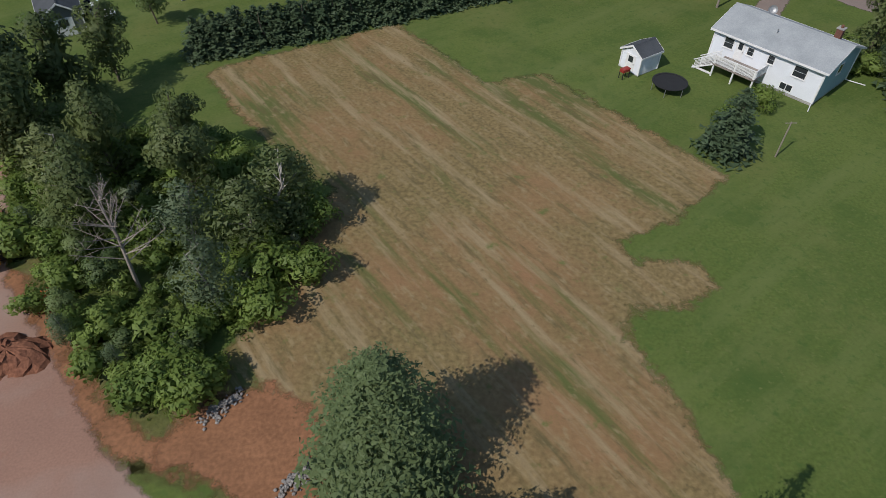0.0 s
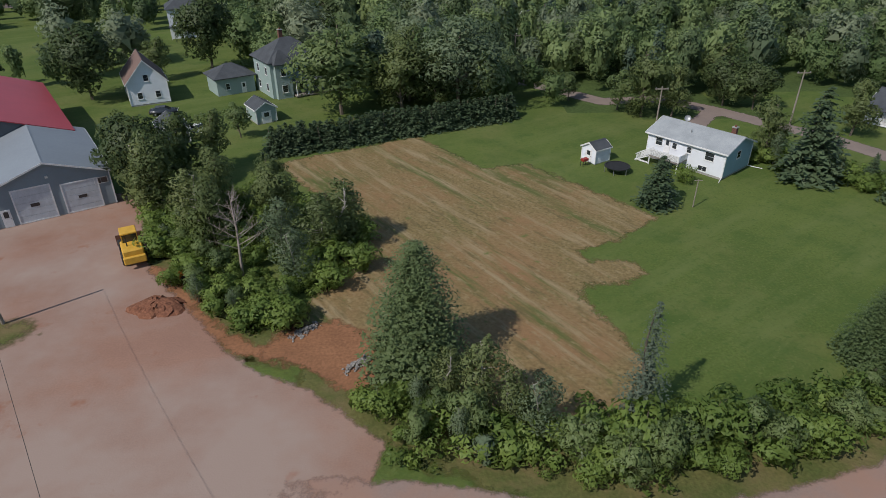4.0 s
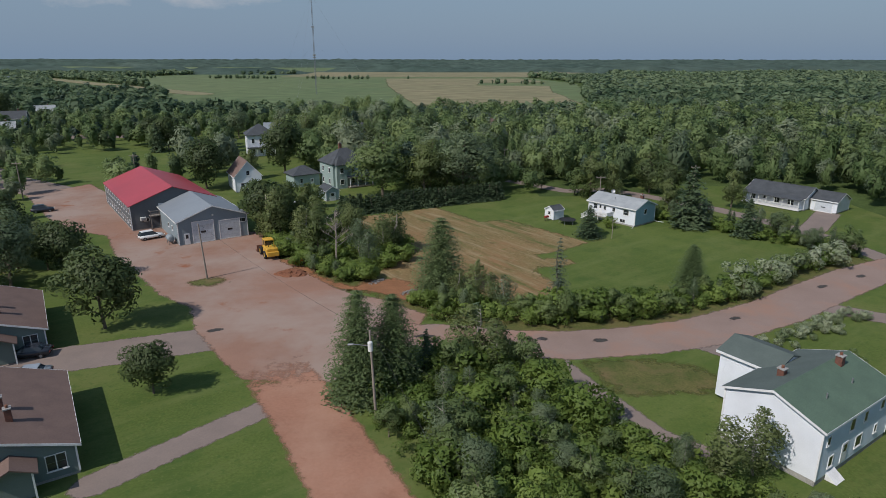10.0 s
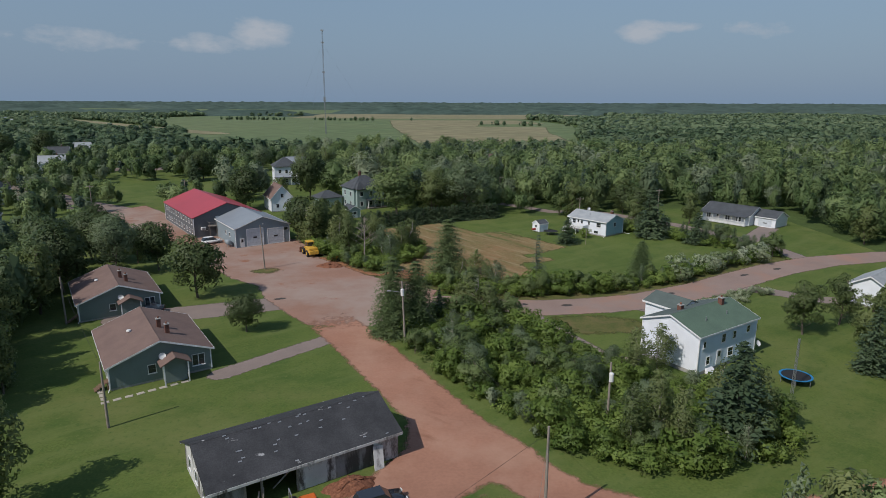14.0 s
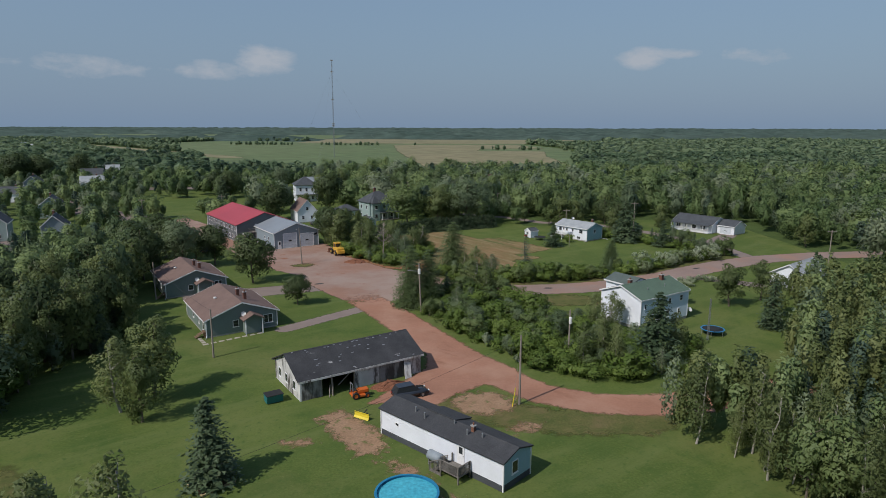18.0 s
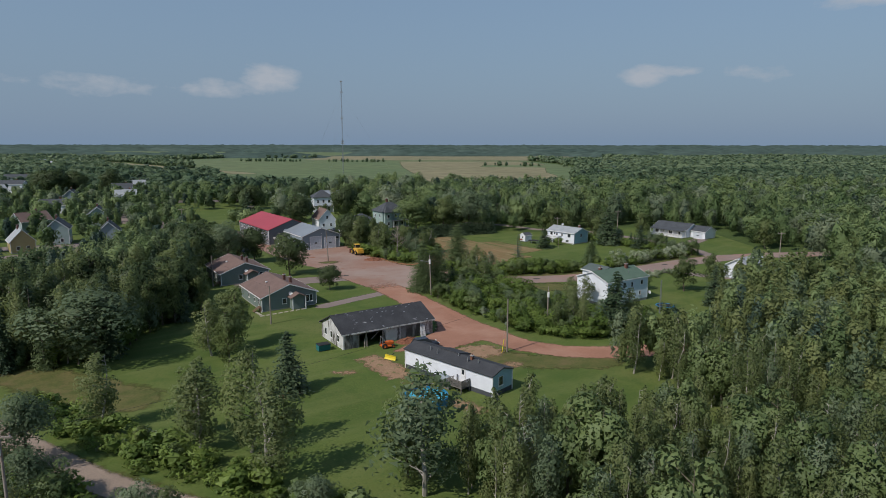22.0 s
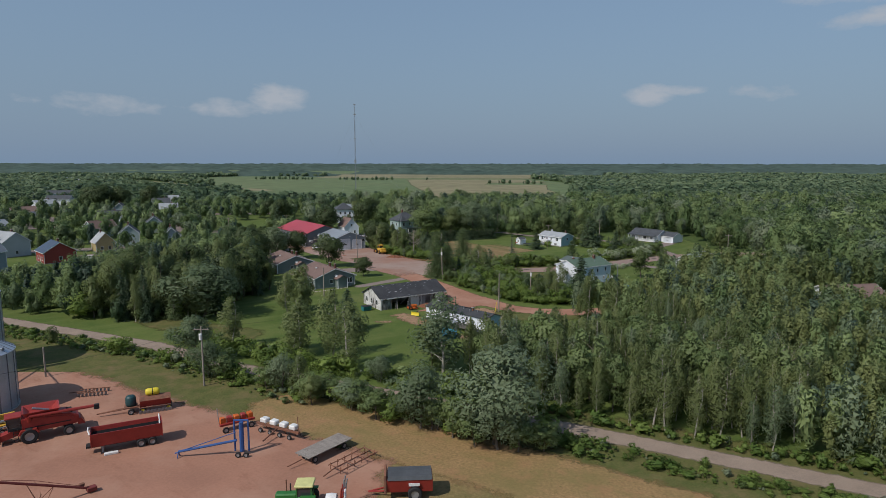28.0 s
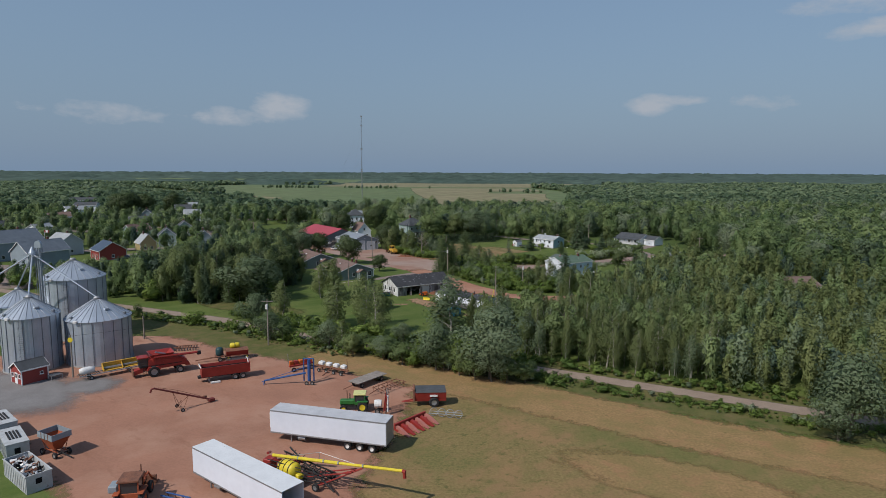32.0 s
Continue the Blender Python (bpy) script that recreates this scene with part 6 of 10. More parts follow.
def blocked(p, pad=0.0):
    """Where nothing grows: roads, yards, fields and footprints."""
    bad = (f_road(p) > -0.8 - pad) | (f_lane(p) > -0.8 - pad) | (f_yard(p) > -0.5 - pad) | (f_trail(p) > -1.2 - pad) | (f_farm(p) > -0.5 - pad) | (f_drives(p) > -1.0)
    bad |= 2.5 - d_line(p, BACKLANE) > -pad
    for x, y, t, a, b in FOOT:
        c, s = math.cos(radians(t)), math.sin(radians(t))
        q = (p - np.array((x, y))) @ np.array(((c, -s), (s, c)))
        bad |= (np.abs(q[:, 0]) < a + 0.6 + pad) & (np.abs(q[:, 1]) < b + 0.6 + pad)
    return bad


def scatter(f, bounds, step, seed, jitter=0.45, pad=0.6):
    x0, x1, y0, y1 = bounds
    rng = np.random.default_rng(seed)
    gx, gy = np.meshgrid(np.arange(x0, x1, step), np.arange(y0, y1, step))
    p = np.stack([gx.ravel(), gy.ravel()], 1)
    p = p + rng.uniform(-jitter, jitter, p.shape) * step
    p = p[f(p) > 0]
    return p[~blocked(p, pad)], rng


def woods(name, label, kinds_share, places, heights, rng, n, size, wide=1.0, category="woods"):
    """Many simple trees joined: one mesh for each kind of leaf."""
    names = list(kinds_share)
    pick = rng.choice(len(names), len(places), p=np.array([kinds_share[k] for k in names]) / sum(kinds_share.values()))
    for ki, k in enumerate(names):
        f, leaf, bark, _ = SPEC[k]
        solid = k not in TREES
        temps = [f(rng, n, size * (1.5 if "spruce" in k else 1.0))[0] for _ in range(6)]
        if not solid:
            temps = [thin(*t) for t in temps]
        temps = [soften(*t, 0.72) for t in temps]
        vs, qs, ts, ns, base = [], [], [], [], 0
        for (x, y), h in zip(places[pick == ki], heights[pick == ki]):
            v, q, vn = temps[rng.integers(6)]
            a = rng.uniform(0, 6.28)
            c, s = math.cos(a), math.sin(a)
            w = h * wide * rng.uniform(0.85, 1.2)
            u = np.column_stack([(v[:, 0] * c - v[:, 1] * s) * w + x, (v[:, 0] * s + v[:, 1] * c) * w + y, np.maximum(v[:, 2] * h, 0.02)])
            vs.append(u)
            ns.append(np.column_stack([vn[:, 0] * c - vn[:, 1] * s, vn[:, 0] * s + vn[:, 1] * c, vn[:, 2]]))
            qs.append(q + base)
            base += len(v)
            ts.append(np.full(len(v), rng.uniform(-0.25, 1.1) + 0.35 * math.sin(x / 21 + 1) * math.sin(y / 17)))
        if vs:
            me = mesh_of(name, np.concatenate(vs), np.concatenate(qs), leaf)
            me.attributes.new("tone", "FLOAT", "POINT").data.foreach_set("value", (np.concatenate(ts) - 0.45).astype(np.float32))
            set_normals(me, np.concatenate(ns))
            ob = new(name, me)
            tagged(ob, label, category, kind="stuff")


# single trees that stand out
for k, x, y, h, w in (("feather", -39.8, -36.0, 11.5, 1.6), ("thinspruce", -23.8, -42.2, 10.2, 1.1), ("spruce", -10.8, -7.0, 6.4, 1.8), ("feather", -3.1, -36.4, 7.4, 1.6),
                      ("feather", -48.6, -65.0, 11.6, 1.35), ("feather", -45.3, -63.0, 10.4, 1.5), ("maple", -82.9, -47.8, 10.8, 1.1), ("maple", -70.0, -64.1, 6.2, 1.05), ("broad", -73.0, -4.6, 10.8, 1.0),
                      ("broad", -69.4, -7.6, 11.0, 0.95), ("broad", -69.5, 0.5, 10.0, 1.0), ("spruce", -65.6, -123.8, 8.6, 1.45), ("broad", -79.0, -105.0, 10.5, 0.95), ("poplar", -81.2, -109.0, 9.4, 1.5), ("broad", -77.6, -111.5, 8.8, 0.9), ("maple", -109.0, -23.5, 10.5, 1.2), ("maple", -114.5, -21.5, 10.0, 1.1), ("broad", -103.5, -24.5, 8.5, 1.0), ("pale", -98.6, -112.0, 12.2, 1.75), ("poplar", -85.1, -134.7, 9.6, 1.35)):
    plant(k, x, y, h, w)
for k, x, y, h, w in (("poplar", -71.5, -140.2, 10.8, 1.5), ("poplar", -65.8, -140.4, 12.2, 1.2), ("poplar", -62.0, -146.1, 11.2, 1.5), ("poplar", -73.5, -136.5, 8.5, 1.3), ("pale", -88.5, -143.5, 8.6, 1.1), ("silverpop", -46.7, -149.0, 13.2, 1.6),
                      ("broad", -48.5, -146.0, 9.5, 1.0), ("pale", -40.6, -173.9, 12.4, 1.3), ("pale", 4.2, -196.4, 11.5, 1.15), ("pale", -49.6, -169.4, 8.4, 1.2), ("grove", -45.6, -172.2, 5.0, 1.2), ("grove", -35.0, -175.6, 3.6, 1.5), ("poplar", -28.2, -142.1, 9.4, 1.3),
                      ("broad", -41.5, 38.0, 13.5, 1.1)):
    plant(k, x, y, h, w)
for k, x, y, h, w in (("broad", -61.0, -16.5, 8.8, 0.9), ("silverpop", -51.6, -23.5, 6.4, 1.4), ("broad", -55.0, -13.0, 8.6, 0.95), ("broad", -62.6, -9.5, 9.0, 0.9), ("broad", -57.0, -7.5, 7.6, 0.9), ("poplar", -47.4, -16.0, 8.0, 1.9), ("poplar", -49.6, -19.0, 7.8, 1.7), ("silverpop", -53.5, -18.5, 7.0, 1.5),
                      ("poplar", -64.0, -13.5, 8.2, 1.6), ("poplar", -47.6, -13.0, 5.6, 1.9), ("shrub", -63.5, -23.5, 2.2, 1.0), ("broad", 10.5, 9.5, 8.5, 1.0), ("broad", 3.0, 27.0, 9.0, 1.0), ("grove", -5.0, 31.5, 7.0, 1.2), ("grove", -12.3, 37.5, 5.0, 1.3),
                      ("shrub", -9.2, -3.2, 3.0, 0.9), ("shrub", -4.9, -0.2, 2.4, 1.0)):
    plant(k, x, y, h, w)
for k, x, y, h, w in (("poplar", -37.0, -58.6, 7.6, 1.9), ("poplar", -34.5, -60.6, 6.8, 1.9), ("grove", -31.0, -60.2, 4.6, 1.1), ("grove", -38.5, -61.5, 5.0, 1.2), ("spruce", -41.8, -61.0, 5.6, 1.0), ("poplar", -35.0, -41.0, 6.8, 1.5), ("silverpop", -31.5, -43.5, 5.4, 1.5), ("poplar", -33.2, -42.8, 5.6, 1.4), ("poplar", -37.4, -40.0, 5.2, 1.5), ("shrub", -36.4, -78.0, 3.2, 1.2),
                      ("silverpop", -40.5, -73.5, 4.4, 2.2), ("pale", -24.5, -83.5, 4.6, 1.1), ("pale", -20.5, -90.5, 4.8, 1.1), ("broad", -36.5, 33.0, 11.0, 1.2), ("shrub", -42.6, -41.5, 2.8, 1.0), ("broad", -75.5, -1.0, 10.5, 0.9), ("poplar", -70.5, -8.0, 9.5, 1.7)):
    plant(k, x, y, h, w)
for k, x, y, h, w in (("pale", -103.5, -34.0, 12.0, 1.1), ("maple", -112.0, -22.0, 11.0, 1.1), ("maple", -107.5, -44.5, 12.0, 1.0), ("maple", -113.0, -36.0, 12.5, 1.05), ("broad", -104.5, -56.0, 11.5, 1.0), ("maple", -109.0, -62.0, 12.0, 1.0), ("broad", -121.0, -27.0, 11.5, 1.1), ("maple", -97.0, -30.0, 10.5, 1.0), ("maple", -120.0, -10.0, 10.0, 1.0), ("spruce", -13.2, -95.4, 10.8, 1.55), ("poplar", -14.6, -78.4, 6.4, 1.6), ("poplar", -18.0, -80.0, 6.6, 1.7),
                      ("grove", 3.0, -64.0, 4.0, 1.1), ("broad", 11.0, -66.0, 8.5, 1.1), ("broad", 16.0, -72.0, 8.0, 1.0), ("spruce", 12.0, -79.0, 8.6, 1.2), ("broad", 19.0, -62.0, 8.0, 1.0), ("broad", 60.0, -8.0, 9.5, 1.2), ("grove", 26.0, -8.0, 5.0, 1.0)):
    plant(k, x, y, h, w)

for k, x, y, h, w in (("maple", -100.0, 41.0, 14.0, 1.1), ("broad", -94.0, 101.0, 12.5, 1.05), ("broad", -86.0, 114.0, 12.0, 1.0), ("pale", -41.0, 46.0, 14.0, 1.2), ("maple", -73.3, -3.2, 11.5, 1.0), ("grove", -67.4, 19.2, 5.5, 1.0), ("broad", -67.6, 6.5, 8.5, 0.95),
                      ("spruce", -139.9, 107.6, 11.0, 1.2), ("pale", -28.2, 44.0, 13.5, 1.15), ("pale", -7.5, 60.0, 11.5, 1.2), ("maple", -271.8, 170.5, 19.0, 1.1), ("maple", -263.0, 176.0, 17.0, 1.1), ("maple", -281.0, 175.0, 18.0, 1.1), ("maple", -252.0, 196.0, 17.0, 1.1), ("broad", -2.0, 27.5, 11.8, 1.15), ("broad", 16.4, 41.0, 10.0, 1.2), ("broad", 28.0, 17.0, 9.0, 1.1),
                      ("poplar", -21.0, -95.0, 8.0, 1.2), ("poplar", -19.6, -97.4, 7.2, 1.2), ("poplar", -23.5, -96.0, 6.8, 1.3), ("poplar", -10.2, -94.0, 7.6, 1.3), ("poplar", -12.5, -90.5, 6.6, 1.3)):
    plant(k, x, y, h, w)

for k, x, y, h, w in (("light", -53.0, 30.5, 15.2, 1.35), ("pale", -32.5, 33.0, 15.4, 1.35), ("broad", -42.5, 31.5, 13.0, 1.2), ("maple", -84.5, 63.5, 16.0, 0.95), ("broad", -86.4, 110.0, 14.0, 1.0), ("broad", -92.6, 55.0, 8.5, 1.1),
                      ("spruce", 11.6, 0.2, 12.4, 1.5), ("spruce", 19.8, -7.3, 7.6, 1.6), ("maple", 14.6, 33.4, 9.0, 1.1), ("maple", 19.0, 31.0, 8.4, 1.1), ("maple", -138.3, 113.2, 13.0, 1.1), ("maple", -149.0, 125.7, 12.0, 1.1), ("pale", -123.0, 150.0, 12.0, 1.2),
                      ("broad", -78.0, 150.0, 13.0, 1.1), ("maple", -62.0, 80.0, 13.5, 1.1), ("broad", -70.0, 92.0, 14.0, 1.1)):
    plant(k, x, y, h, w)

# clipped spruce hedge behind the mown field
for i in range(46):
    u = i / 45
    plant("hedge", -60.5 + u * 36.0 + RNG.normal() * 0.15, 11.4 + u * 16.2 + RNG.normal() * 0.2, 4.3 + RNG.normal() * 0.15, 2.1, "dense dark spruce of a hedge", "spruce hedge")

# bare dead tree
e = thing("dead_tree", "bare grey dead tree with spreading twigs", "tree", pose(-57.2, -21.6, 0))
rng = np.random.default_rng(8)
bm = bmesh.new()
rod(bm, (0, 0, 0), (0.2, 0.1, 5.0), 0.17, 0.11, 6)
rod(bm, (0.2, 0.1, 5.0), (0.1, 0.0, 9.2), 0.11, 0.02, 6)
part("trunk", bm, M_DEADWOOD, e)
for i in range(26):
    z = rng.uniform(2.5, 8.6)
    a = rng.uniform(0, 6.28)
    ln = (9.6 - z) * 0.36 + 0.5
    bm = bmesh.new()
    p = Vector((0.2 * z / 5 if z < 5 else 0.15, 0.05, z))
    q = p + Vector((math.cos(a) * ln, math.sin(a) * ln, ln * 0.65))
    rod(bm, p, q, 0.045, 0.012, 5)
    for j in range(7):
        s = p.lerp(q, rng.uniform(0.3, 1))
        rod(bm, s, s + Vector(rng.normal(size=3) * 0.35) + Vector((0, 0, 0.35)), 0.016, 0.006, 4)
    part("limb", bm, M_DEADWOOD, e)

# scrub and hedges along the road and lane: bushes joined, young trees as things
f_hedge = union(strip([(-42.5, -42.5), (-36, -44.8), (-28, -46.2), (-18, -46.2), (-9, -44.2), (2, -39), (14, -32), (24, -26)], 6.2))
f_scrub = patch((-50, -64), (-44, -58.5), (-32, -59), (-27.5, -65), (-21, -74), (-14.5, -82), (-5, -92), (-9, -99), (-22, -101), (-31, -96.5), (-38, -86), (-45, -74))
f_north = patch((-66.3, -17.5), (-63.3, -21.8), (-60.0, -27.2), (-55.5, -30.6), (-51.1, -30.8), (-49.2, -26.3), (-45.2, -20.7), (-44.6, -15), (-50, -8), (-58, -3.5), (-67, -4), (-73, -3), (-74, -6), (-68, -16))
f_east = strip([(9, 8), (16, 2), (24, -8), (33, -18)], 7.0)
f_trailside = union(strip([(-140, -122), (-98, -139), (-78, -150), (-58, -160.5), (-29, -174.0), (0, -190.6), (34, -207)], 5.0), strip([(-96, -129), (-76, -142), (-56, -152), (-44, -158)], 5.0))
f_sw = patch((-20, -113), (-13, -106.5), (3, -99), (9, -88), (15, -84), (24, -62), (40, -62), (62, -80), (85, -100), (105, -150), (110, -225), (60, -210.0), (0, -181.3), (-22, -169.8), (-34, -163.2), (-42, -154), (-46, -139), (-33, -136), (-28, -126))
f_west = patch((-94, -107), (-95, -96), (-90, -84), (-99, -72), (-108, -50), (-118, -28), (-138, -30), (-152, -62), (-172, -84), (-190, -92), (-145, -108), (-114, -118), (-102, -117))

p, rng = scatter(union(f_hedge, f_scrub, f_north, f_east), (-80, 45, -104, 12), 1.5, 21)
woods("undergrowth", "thick green undergrowth of bushes and brambles", {"bramble": 8, "shrub": 3, "palemass": 0.8}, p, np.where(f_hedge(p) > 0, rng.uniform(1.0, 2.8, len(p)), rng.uniform(0.8, 2.4, len(p))), rng, 230, 0.085, 1.25, "undergrowth")
p, rng = scatter(f_hedge, (-46, 30, -50, -20), 2.7, 23)
for x, y in p:
    plant(("blossom" if x > 3 and rng.random() < 0.6 else ("grove", "shrub", "silverpop", "grove")[int(rng.integers(4))]), x, y, rng.uniform(2.2, 4.4), rng.uniform(0.9, 1.2), group="roadside hedge")
p, rng = scatter(f_scrub, (-52, -2, -104, -56), 3.5, 25)
for x, y in p[:110]:
    plant(("grove", "shrub", "silverpop", "shrub", "grove", "pale")[int(rng.integers(6))], x, y, rng.uniform(2.0, 4.4), rng.uniform(1.0, 1.3), group="scrub by the dirt lane")
p, rng = scatter(lambda q: np.minimum(f_north(q), 5.0 - f_north(q)), (-80, -40, -34, 0), 2.6, 64)
for x, y in p:
    plant(("shrub", "shrub", "grove", "silverpop")[int(rng.integers(4))], x, y, rng.uniform(1.8, 3.6), rng.uniform(1.0, 1.3), group="scrub by the gravel yard")
p, rng = scatter(f_east, (0, 45, -24, 14), 3.4, 26)
for x, y in p:
    plant(("grove", "pale", "silverpop", "spruce")[int(rng.integers(4))], x, y, rng.uniform(2.6, 5.2), rng.uniform(0.9, 1.2), group="hedge by the lawn")
p, rng = scatter(f_trailside, (-145, 36, -212, -115), 1.25, 27, pad=0.1)
woods("trailside_bushes", "low bushes and weeds along the gravel trail", {"bramble": 6, "shrub": 2, "grove": 1, "palemass": 0.8}, p, np.where((p[:, 0] > -34) | (p[:, 0] < -96), 0.3 + 1.0 * rng.random(len(p)) ** 3, 0.5 + 2.3 * rng.random(len(p)) ** 2), rng, 150, 0.11, 1.3, "bushes")

p, rng = scatter(union(strip([(-6, -57.6), (4, -52.6), (16, -45.6)], 3.0)), (-10, 20, -62, -42), 1.5, 28, pad=-0.4)
for x, y in p:
    plant("blossom", x, y, rng.uniform(0.9, 1.5), rng.uniform(0.9, 1.2), group="flowering hedge by the road")
p, rng = scatter(f_trailside, (-145, -10, -190, -115), 4.2, 29)
for x, y in p[rng.random(len(p)) < np.where(p[:, 0] < -96, 0.08, np.where(p[:, 0] < -37, 0.5, 0.14))]:
    plant(("grove", "shrub", "grove", "pale", "broad")[int(rng.integers(5))], x, y, rng.uniform(2.0, 4.4), rng.uniform(1.0, 1.3), group="bushes along the trail")

# tall bushes between the trail and the farm yard
for k, x, y, h, w in (("pale", -83.5, -150.5, 6.2, 1.15), ("grove", -80.5, -151.6, 4.6, 1.2), ("pale", -70.5, -156.4, 5.6, 1.1), ("poplar", -67.5, -157.4, 6.0, 1.7), ("grove", -73.0, -155.4, 3.8, 1.3)):
    plant(k, x, y, h, w, group="bushes along the trail")
rng = np.random.default_rng(61)
for i in range(15):
    u = i / 14
    plant(("grove", "broad", "grove", "shrub", "pale")[int(rng.integers(5))], -66.0 + u * 24.0 + rng.normal() * 0.6, -159.6 - u * 12.4 + rng.normal() * 0.7, rng.uniform(2.8, 4.6), rng.uniform(1.15, 1.5), group="bushes along the trail")

p, rng = scatter(strip([(-36, -163.6), (0, -181.6), (60, -210.2)], 3.4), (-40, 64, -216, -158), 1.2, 63, pad=-0.6)
woods("wood_edge_weeds", "weeds and brambles along the edge of the young wood", {"bramble": 6, "shrub": 1, "palemass": 0.6}, p, 0.4 + 1.5 * rng.random(len(p)) ** 2, rng, 90, 0.16, 1.3, "undergrowth")
for k, x, y, h, w in (("grove", -43.0, -174.4, 4.2, 1.4), ("grove", -38.0, -175.8, 4.0, 1.4), ("pale", -40.4, -175.2, 7.5, 1.35), ("pale", 2.4, -197.4, 7.0, 1.3)):
    plant(k, x, y, h, w, group="bushes along the trail")

p, rng = scatter(strip([(-36, -172.6), (0, -190.9), (60, -219.6)], 3.6), (-40, 64, -224, -168), 1.0, 65, pad=-0.9)
p = p[np.sin(p[:, 0] * 0.55) + np.sin(p[:, 0] * 0.21 + p[:, 1]) + rng.normal(size=len(p)) > 0]
woods("trail_weeds", "tall green weeds and low brambles beside the trail", {"bramble": 6, "palemass": 0.5, "mass": 0.8}, p, 0.25 + 1.1 * rng.random(len(p)) ** 2, rng, 110, 0.13, 1.9, "undergrowth")
p, rng = scatter(strip([(-136, -121.5), (-100, -138.5), (-82, -150.5), (-66, -160.0)], 5.0), (-140, -62, -166, -116), 1.3, 66, pad=-0.6)
woods("trail_weeds", "ragged weeds between the trail and the farm yard", {"bramble": 5, "palemass": 1.2, "mass": 1}, p, 0.2 + 0.9 * rng.random(len(p)) ** 2, rng, 100, 0.13, 1.9, "undergrowth")

# young woods to the south-east, older woods to the west
f_clear = patch((-50, -136), (-36, -110), (-21, -111), (-15.5, -119), (-12.0, -129), (-8.5, -139), (-12.5, -141.5), (-22, -139.5), (-33, -141.5), (-44, -144.5))
f_wood = lambda q: np.minimum(np.minimum(f_sw(q), -f_clear(q)), -np.maximum(oval(48, -108, 14, 16)(q), patch((41, -112), (50, -125), (68, -116), (66, -104))(q)))
p, rng = scatter(f_wood, (-50, 112, -228, -60), 2.45, 31, pad=0.3)
near = np.argsort(np.hypot(p[:, 0] + 30, (p[:, 1] + 150)))
for i in near[:250]:
    plant(("poplar", "poplar", "silverpop", "poplar", "poplar", "poplar", "grove")[int(rng.integers(7))], p[i, 0], p[i, 1], rng.uniform(5.6, 10.4), rng.uniform(0.72, 1.05), group="young poplar wood")
rest = near[250:]
for part_of, k, s in ((rest[:650], 540, 0.036), (rest[650:], 300, 0.050)):
    woods("young_wood", "young poplar and birch wood, densely leaved", {"poplarmass": 7, "tallmass": 2, "silverpop": 1.6, "spire": 0.5}, p[part_of], rng.uniform(5.4, 10.6, len(part_of)), rng, k, s, 0.85, "woods")
p, rng = scatter(f_west, (-240, -86, -120, -14), 3.9, 33)
near = np.argsort(np.hypot(p[:, 0] + 95, (p[:, 1] + 100)))
for i in near[:90]:
    plant(("broad", "maple", "poplar", "spruce", "larch", "broad")[int(rng.integers(6))], p[i, 0], p[i, 1], rng.uniform(8.5, 13.0), rng.uniform(0.72, 0.95), group="western wood")
rest = near[90:]
woods("western_wood", "tall mixed broadleaf wood with spruces", {"tallmass": 3, "darkmass": 5, "spire": 2, "mass": 2}, p[rest], np.where(p[rest][:, 0] < -135, rng.uniform(4.5, 7.5, len(rest)), rng.uniform(8.5, 13.0, len(rest))), rng, 800, 0.035, 0.95, "woods")

p, rng = scatter(f_west, (-200, -86, -120, -24), 3.6, 35)
woods("western_understory", "young trees and bushes filling the edge of the western wood", {"mass": 4, "darkmass": 3, "palemass": 1, "bramble": 2}, p, rng.uniform(2.2, 6.0, len(p)), rng, 300, 0.05, 1.15, "undergrowth")


# ---------- town trees and the wide woods ----------
def wedge(p):
    return (0.78 * (p[:, 1] + 285) + 25) - np.abs(p[:, 0] + 45)


OPEN = [patch((-180, 96), (-150, 52), (-112, 55), (-112, 96), (-140, 110)), patch((-62, 10), (-40, 20), (-24, 30), (-2, 34), (8, 22), (34, -16), (28, -26), (-46, -40)),
        patch((8, 44), (24, 26), (38, 4), (60, 0), (62, 30), (30, 46)), patch((-118, 40), (-96, 8), (-60, 10), (-58, 50), (-80, 56), (-100, 60)), patch((-150, -28), (-138, -20), (-128, 30), (-140, 30)),
        patch((-60, 26), (-110, 80), (-118, 150), (-100, 150), (-88, 90)), patch((2, -58), (24, -46), (30, -58), (12, -84), (-6, -98), (-14, -82))]
FIELDS = [patch((-300, 520), (-215, 300), (-120, 240), (70, 240), (82, 378), (156, 700), (115, 1056), (-485, 1156), (-568, 960)), patch((-590, 805), (-420, 550), (-330, 490), (-286, 474), (-390, 600), (-560, 860)), strip([(-250, 470), (-380, 612), (-640, 900)], 34), patch((-300, 1000), (300, 950), (300, 1300), (-300, 1350)),
          patch((-1500, 1500), (-300, 1300), (-200, 1900), (-1400, 2200))]


def f_near(p):
    d = wedge(p)
    for o in OPEN:
        d = np.minimum(d, -o(p))
    d = np.minimum(d, np.where((f_sw(p) > -2) | (f_west(p) > -2) | (f_scrub(p) > -2), -1.0, 99.0))
    d = np.minimum(d, np.where((p[:, 1] < 30) & (p[:, 0] < 60) & (p[:, 0] > -125), -1.0, 99.0))
    return np.minimum(d, np.where((p[:, 1] < -20) & (p[:, 0] < 60), -1.0, 99.0))


